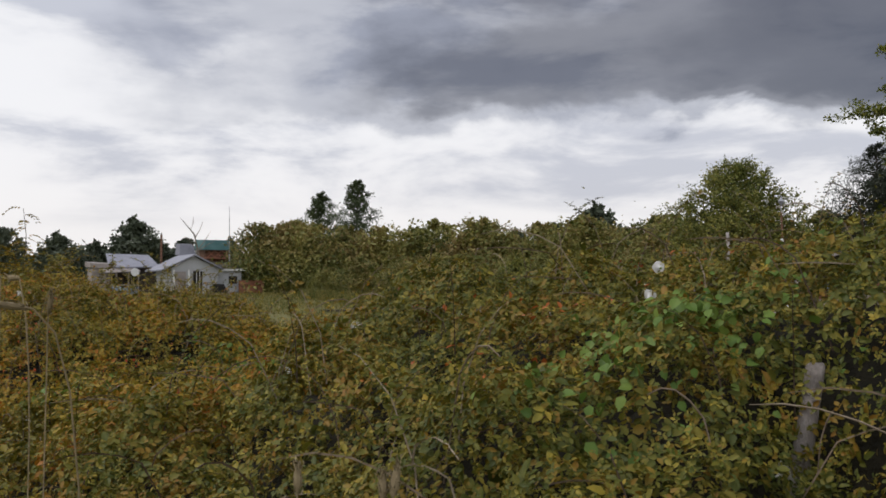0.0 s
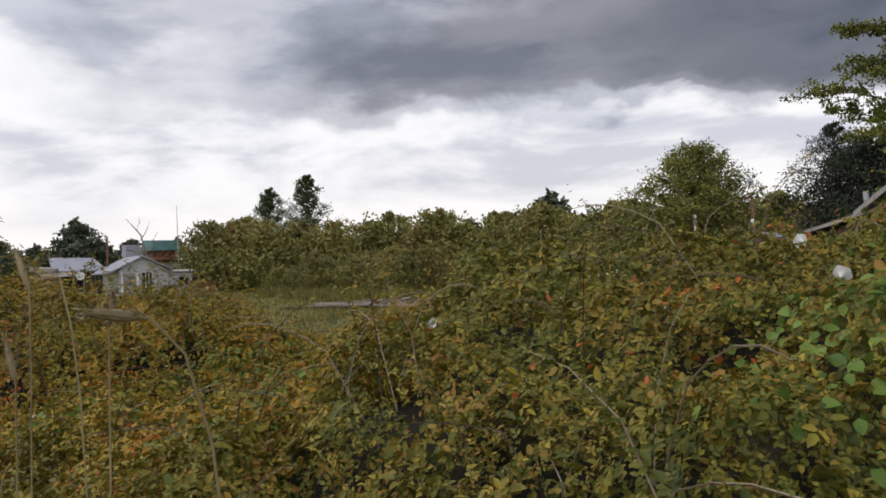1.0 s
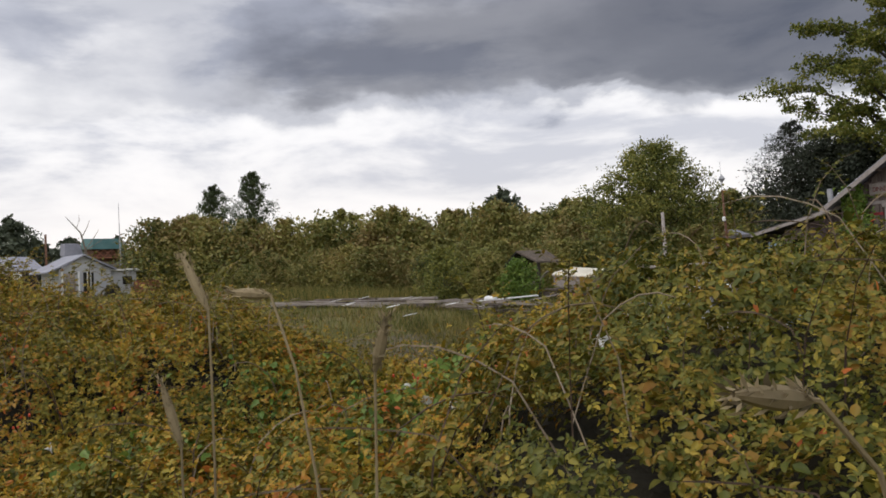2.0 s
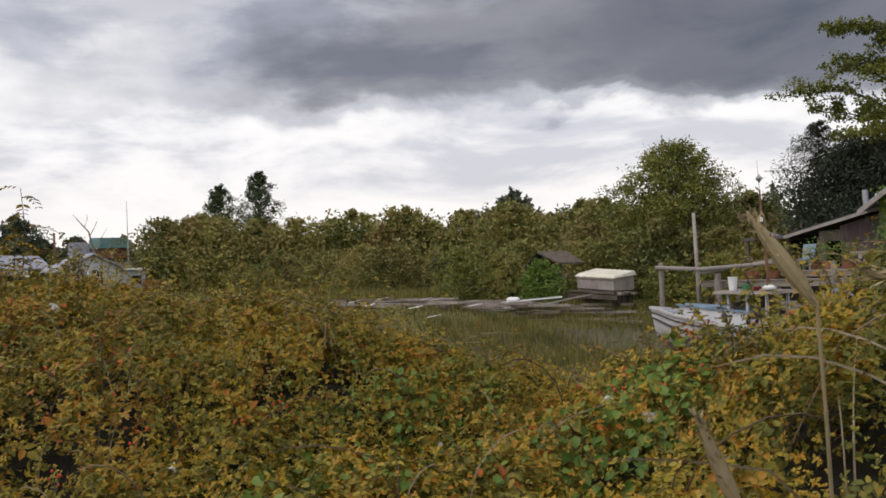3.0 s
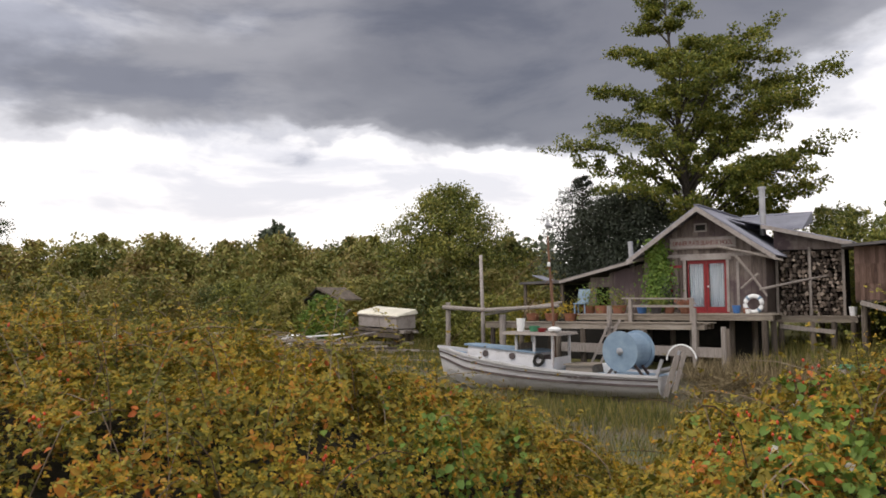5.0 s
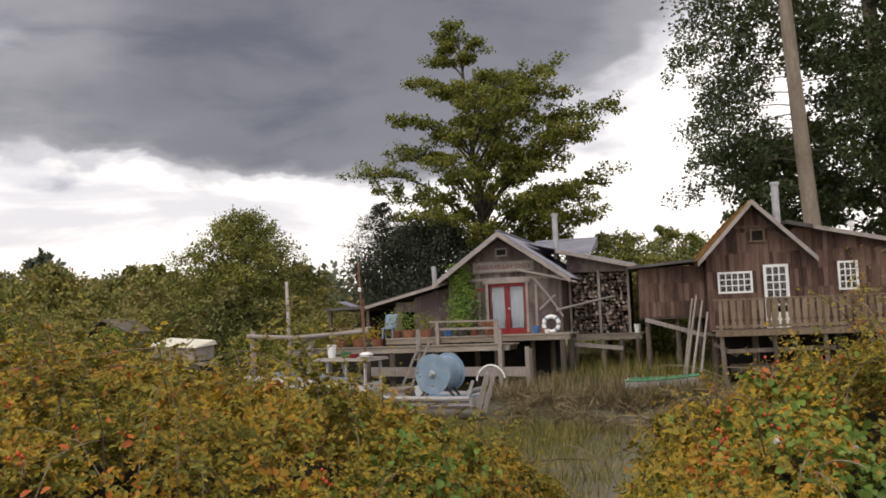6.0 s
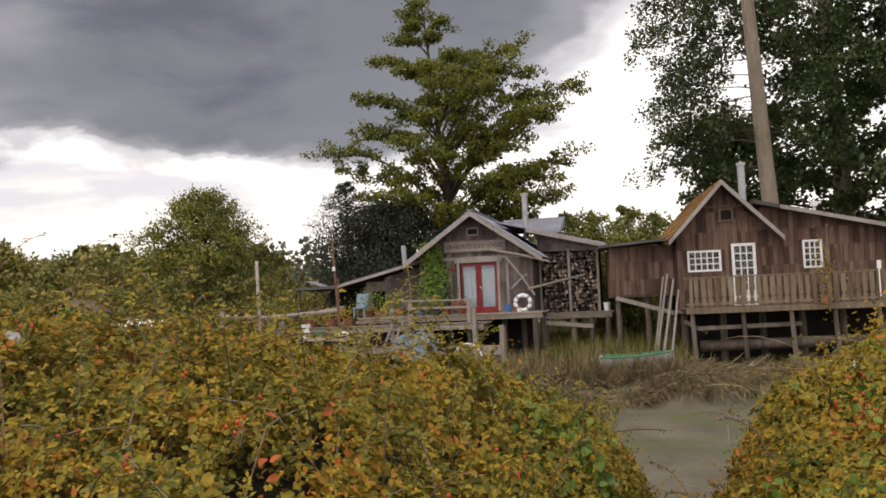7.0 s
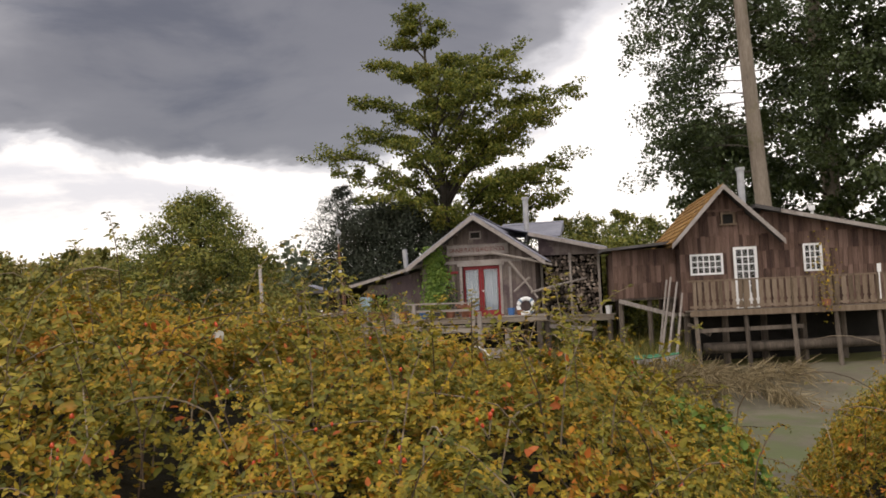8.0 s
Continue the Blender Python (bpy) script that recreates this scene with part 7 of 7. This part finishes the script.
def flower(x, y, z, r, turn, tilt_):
    root = thing("bindweed_flower", (x, y, z), "white trumpet flower of bindweed", "flower", "bindweed flowers")
    aim = Matrix.Translation((x, y, z)) @ pose(0, 0, 0, tilt_, 0, turn).to_4x4()
    s = Shape()
    n, prof_ = 20, [(0.06, -1.1), (0.14, -0.7), (0.30, -0.35), (0.62, -0.08), (1.0, 0.05)]
    pts = []
    for rr, h in prof_:
        for k in range(n):
            q = 6.2832 * k / n
            wave = 1 + (0.06 * math.cos(5 * q) if rr > 0.5 else 0)
            pts.append(aim @ Vector((r * rr * wave * math.cos(q), r * rr * wave * math.sin(q), r * h + (0.05 * r * math.cos(5 * q) if rr > 0.9 else 0))))
    s.add(pts, [(i * n + k, i * n + (k + 1) % n, (i + 1) * n + (k + 1) % n, (i + 1) * n + k) for i in range(len(prof_) - 1) for k in range(n)])
    part("trumpet", s, PETAL, root, smooth=True)
    part("calyx", Shape().tube([aim @ Vector((0, 0, -1.6 * r)), aim @ Vector((0, 0, -1.05 * r))], [0.004, 0.008], 6), BINDWEED, root)


def on_thicket(s, w, lift=0.04):
    x, y = from_path(s, w)
    return x, y, float(thicket_z(np.array([s]), np.array([w]))[0]) + lift


for k, (s, w) in enumerate([(6.64, 2.92), (6.70, 3.10), (3.92, 3.74), (6.84, 5.0), (4.81, 3.94), (6.95, 3.2), (7.02, 3.4), (5.12, 4.14), (8.09, 6.1), (6.88, 4.6), (7.6, 3.5), (7.95, 6.2), (5.39, 4.34), (5.2, 5.4), (9.8, 4.2)]):
    x, y, z = on_thicket(s, w, 0.06)
    flower(x, y, z, 0.03 + 0.006 * ((k * 7) % 3), 150 + 37 * k % 90, 55 + (k * 23) % 40)
flower(*on_thicket(1.94, 3.79, 0.14), 0.036, 190, 60)
flower(*on_thicket(2.3, 4.6, 0.16), 0.036, 240, 80)
flower(-1.02, 3.72, 0.82, 0.045, 155, 70)

# bindweed trailing over the brambles
for s, w, ww, n in ((1.75, 3.7, 0.45, 420), (0.25, 2.9, 0.4, 420), (5.2, 4.2, 0.4, 500), (7.0, 5.0, 0.45, 450), (6.3, 3.6, 0.4, 350)):
    bx, by, bz = on_thicket(s, w, 0)
    root = thing("bindweed", (bx, by, bz), "bright green bindweed trailing over brambles", "climber", "bindweed trails")
    ss, wv = s + rng.normal(0, ww * 0.5, n), w + rng.normal(0, ww, n)
    xx, yy = from_path(ss, wv)
    zz = thicket_z(ss, wv) + rng.uniform(-0.02, 0.09, n)
    at = np.stack([xx, yy, zz], 1)
    hang("leaves", leaf_mesh("leaves", at - np.array(BASE[root]), unit(rng.normal(0, 0.6, (n, 3)) + [0.1, -0.5, -0.5]), unit(rng.normal(0, 0.4, (n, 3)) + [0.1, -0.7, 0.8]), rng.uniform(0.035, 0.07, n), BINDWEED, 0.85), root)
    part("stem", Shape().tube([on_thicket(s + 0.3 * ww * math.sin(2.2 * k), w + ww * (k - 3) / 3, 0.03) for k in range(7)], 0.003, 5), BINDWEED, root)

# rose hips
for s0, s1, w0, w1, n in ((4.4, 6.1, 3.8, 6.2, 110), (7.4, 10.2, 3.0, 6.5, 70), (10.4, 13, 3.5, 6, 25)):
    bx, by, bz = on_thicket((s0 + s1) / 2, (w0 + w1) / 2, 0)
    root = thing("rose_hips", (bx, by, bz), "clusters of bright red wild rose hips", "rose hips", "rose hips in the thicket", "stuff")
    hips, stems = Shape(), Shape()
    for k in range(n // 3):
        x, y, z = on_thicket(rng.uniform(s0, s1), rng.uniform(w0, w1), 0.05)
        for m in range(rng.integers(2, 6)):
            p = (x + rng.normal(0, 0.035), y + rng.normal(0, 0.035), z + rng.normal(0.02, 0.03))
            r = rng.uniform(0.006, 0.010)
            hips.lathe(p, [(r * 0.3, -r * 1.2), (r * 0.9, -r * 0.6), (r, 0), (r * 0.7, r * 0.9), (r * 0.25, r * 1.3)], 8)
            stems.tube([(x, y, z - 0.06), p], 0.0015, 3, False)
    part("hips", hips, HIP, root, smooth=True, kind="stuff")
    part("stalks", stems, CANE, root, kind="stuff")

# red leaves here and there
n = 500
ss, wv = np.concatenate([rng.normal(c, 0.35, 100) for c in (2.6, 4.9, 5.6, 8.2, 9.6)]), rng.uniform(3, 6.2, n)
xx, yy = from_path(ss, wv)
at = np.stack([xx, yy, thicket_z(ss, wv) + rng.uniform(0, 0.08, n)], 1)
REDLEAF = leafy("autumn_red_leaf", [(0.2, (0.30, 0.06, 0.02)), (0.6, (0.48, 0.14, 0.03)), (0.9, (0.55, 0.28, 0.05))])
ob = new("autumn_leaves", leaf_mesh("autumn_leaves", at, unit(rng.normal(0, 1, at.shape)), unit(rng.normal(0, 0.5, at.shape) + [0, -0.4, 1]), rng.uniform(0.03, 0.06, n), REDLEAF, 0.66))
tagged(ob, "scattered red and orange bramble leaves", "leaves", kind="stuff")

# elder with tall pinnate shoots
elder = thing("elder_shrub", (-11.4, 2.2, gz(-11.4, 2.2)), "tall yellowing shrub with upright feathery shoots", "shrub")
er = random.Random(4)
tips, dirs, faces_ = [], [], []
for k in range(15):
    x0, y0 = -11.4 + er.uniform(-0.45, 0.35), 2.0 + er.uniform(-0.7, 0.35)
    top = er.uniform(1.7, 2.2)
    if k < 3:
        x0, y0, top = ((-11.28, 2.3, 2.58), (-11.42, 1.85, 2.5), (-11.6, 1.45, 2.42))[k]
    pts = [(x0 + 0.10 * math.sin(i + k), y0 + 0.05 * math.cos(i * 1.3 + k), 0.5 + (top - 0.5) * i / 6) for i in range(7)]
    part("shoot", Shape().tube(pts, [0.012, 0.011, 0.010, 0.008, 0.006, 0.005, 0.003], 6), TWIG, elder)
    for i in range(16):
        q = 0.35 + 0.65 * i / 15
        j = min(int(q * 6), 5)
        base_ = np.array(pts[j]) + (np.array(pts[j + 1]) - np.array(pts[j])) * (q * 6 - j)
        turn = i * 2.4 + k
        out = np.array([math.cos(turn), math.sin(turn), 0.35])
        for m in range(6):
            p = base_ + out * 0.035 * (m + 1) - np.array([0, 0, 0.006 * m * m])
            side_ = np.array([-out[1], out[0], 0])
            for sgn in (-1, 1):
                tips.append(p)
                dirs.append(side_ * sgn + out * 0.55 - np.array([0, 0, 0.45]))
                faces_.append((0, 0, 1))
tips, dirs, faces_ = np.array(tips), unit(np.array(dirs)), unit(np.array(faces_, float) + rng.normal(0, 0.2, (len(tips), 3)))
hang("leaves", leaf_mesh("leaves", tips - np.array(BASE[elder]), dirs, faces_, rng.uniform(0.05, 0.085, len(tips)), ROSE, 0.34), elder)


# seeding grass stalks beside the path
def stalk(points, head, label="tall bleached grass stalk with a seed head"):
    root = thing("grass_stalk", points[0], label, "grass stalk", "seeding grass stalks")
    part("stem", Shape().tube(points, [0.003] * len(points), 5), STRAW, root)
    a, b = Vector(points[-2]), Vector(points[-1])
    path = [a.lerp(b, q) for q in np.linspace(1 - head, 1, 8)]
    s = Shape().tube(path, [0.004, 0.008, 0.011, 0.012, 0.011, 0.009, 0.006, 0.002], 8)
    hd = part("seed_head", s, STRAW, root)
    n = 150
    q = rng.random(n)
    at = np.array([tuple(a.lerp(b, 1 - head + head * v)) for v in q]) + rng.normal(0, 0.005, (n, 3))
    d = np.array(b - a)
    hang("awns", leaf_mesh("awns", at - np.array(BASE[root]), unit(rng.normal(0, 0.5, (n, 3)) + d / np.linalg.norm(d)), unit(rng.normal(0, 1, (n, 3))), rng.uniform(0.012, 0.022, n), STRAW, 0.25, True), hd, kind="")


def curve(a, b, c, n=6):
    a, b, c = Vector(a), Vector(b), Vector(c)
    return [tuple((1 - q) ** 2 * a + 2 * q * (1 - q) * b + q * q * c) for q in np.linspace(0, 1, n)]


stalk([*curve((-3.10, 1.16, 0.25), (-3.12, 1.20, 1.3), (-3.13, 1.195, 1.57)), (-3.211, 1.172, 1.70)], 1.0)
stalk([*curve((-2.75, 1.25, 0.2), (-2.78, 1.3, 1.3), (-2.95, 1.25, 1.60)), (-3.07, 1.214, 1.61)], 1.0)
stalk([*curve((-3.20, 1.15, 0.2), (-3.22, 1.16, 0.9), (-3.235, 1.167, 1.26)), (-3.295, 1.148, 1.414)], 1.0)
stalk([*curve((-2.72, 1.31, 0.2), (-2.71, 1.32, 1.0), (-2.692, 1.324, 1.45)), (-2.66, 1.333, 1.552)], 1.0)
stalk([*curve((-1.66, 1.26, 0.1), (-1.66, 1.30, 1.45), (-1.735, 1.14, 1.50)), (-1.75, 1.02, 1.52)], 0.9)
stalk([*curve((-0.95, 1.65, 0.2), (-0.96, 1.65, 0.8), (-0.965, 1.652, 1.04)), (-0.979, 1.659, 1.11)], 1.0)
stalk([*curve((-0.84, 1.85, 0.2), (-0.85, 1.86, 0.8), (-0.852, 1.866, 1.02)), (-0.863, 1.889, 1.11)], 1.0)
stalk([*curve((-0.88, 1.80, 0.2), (-0.87, 1.84, 0.8), (-0.875, 1.85, 1.01)), (-0.895, 1.86, 1.08)], 1.0)
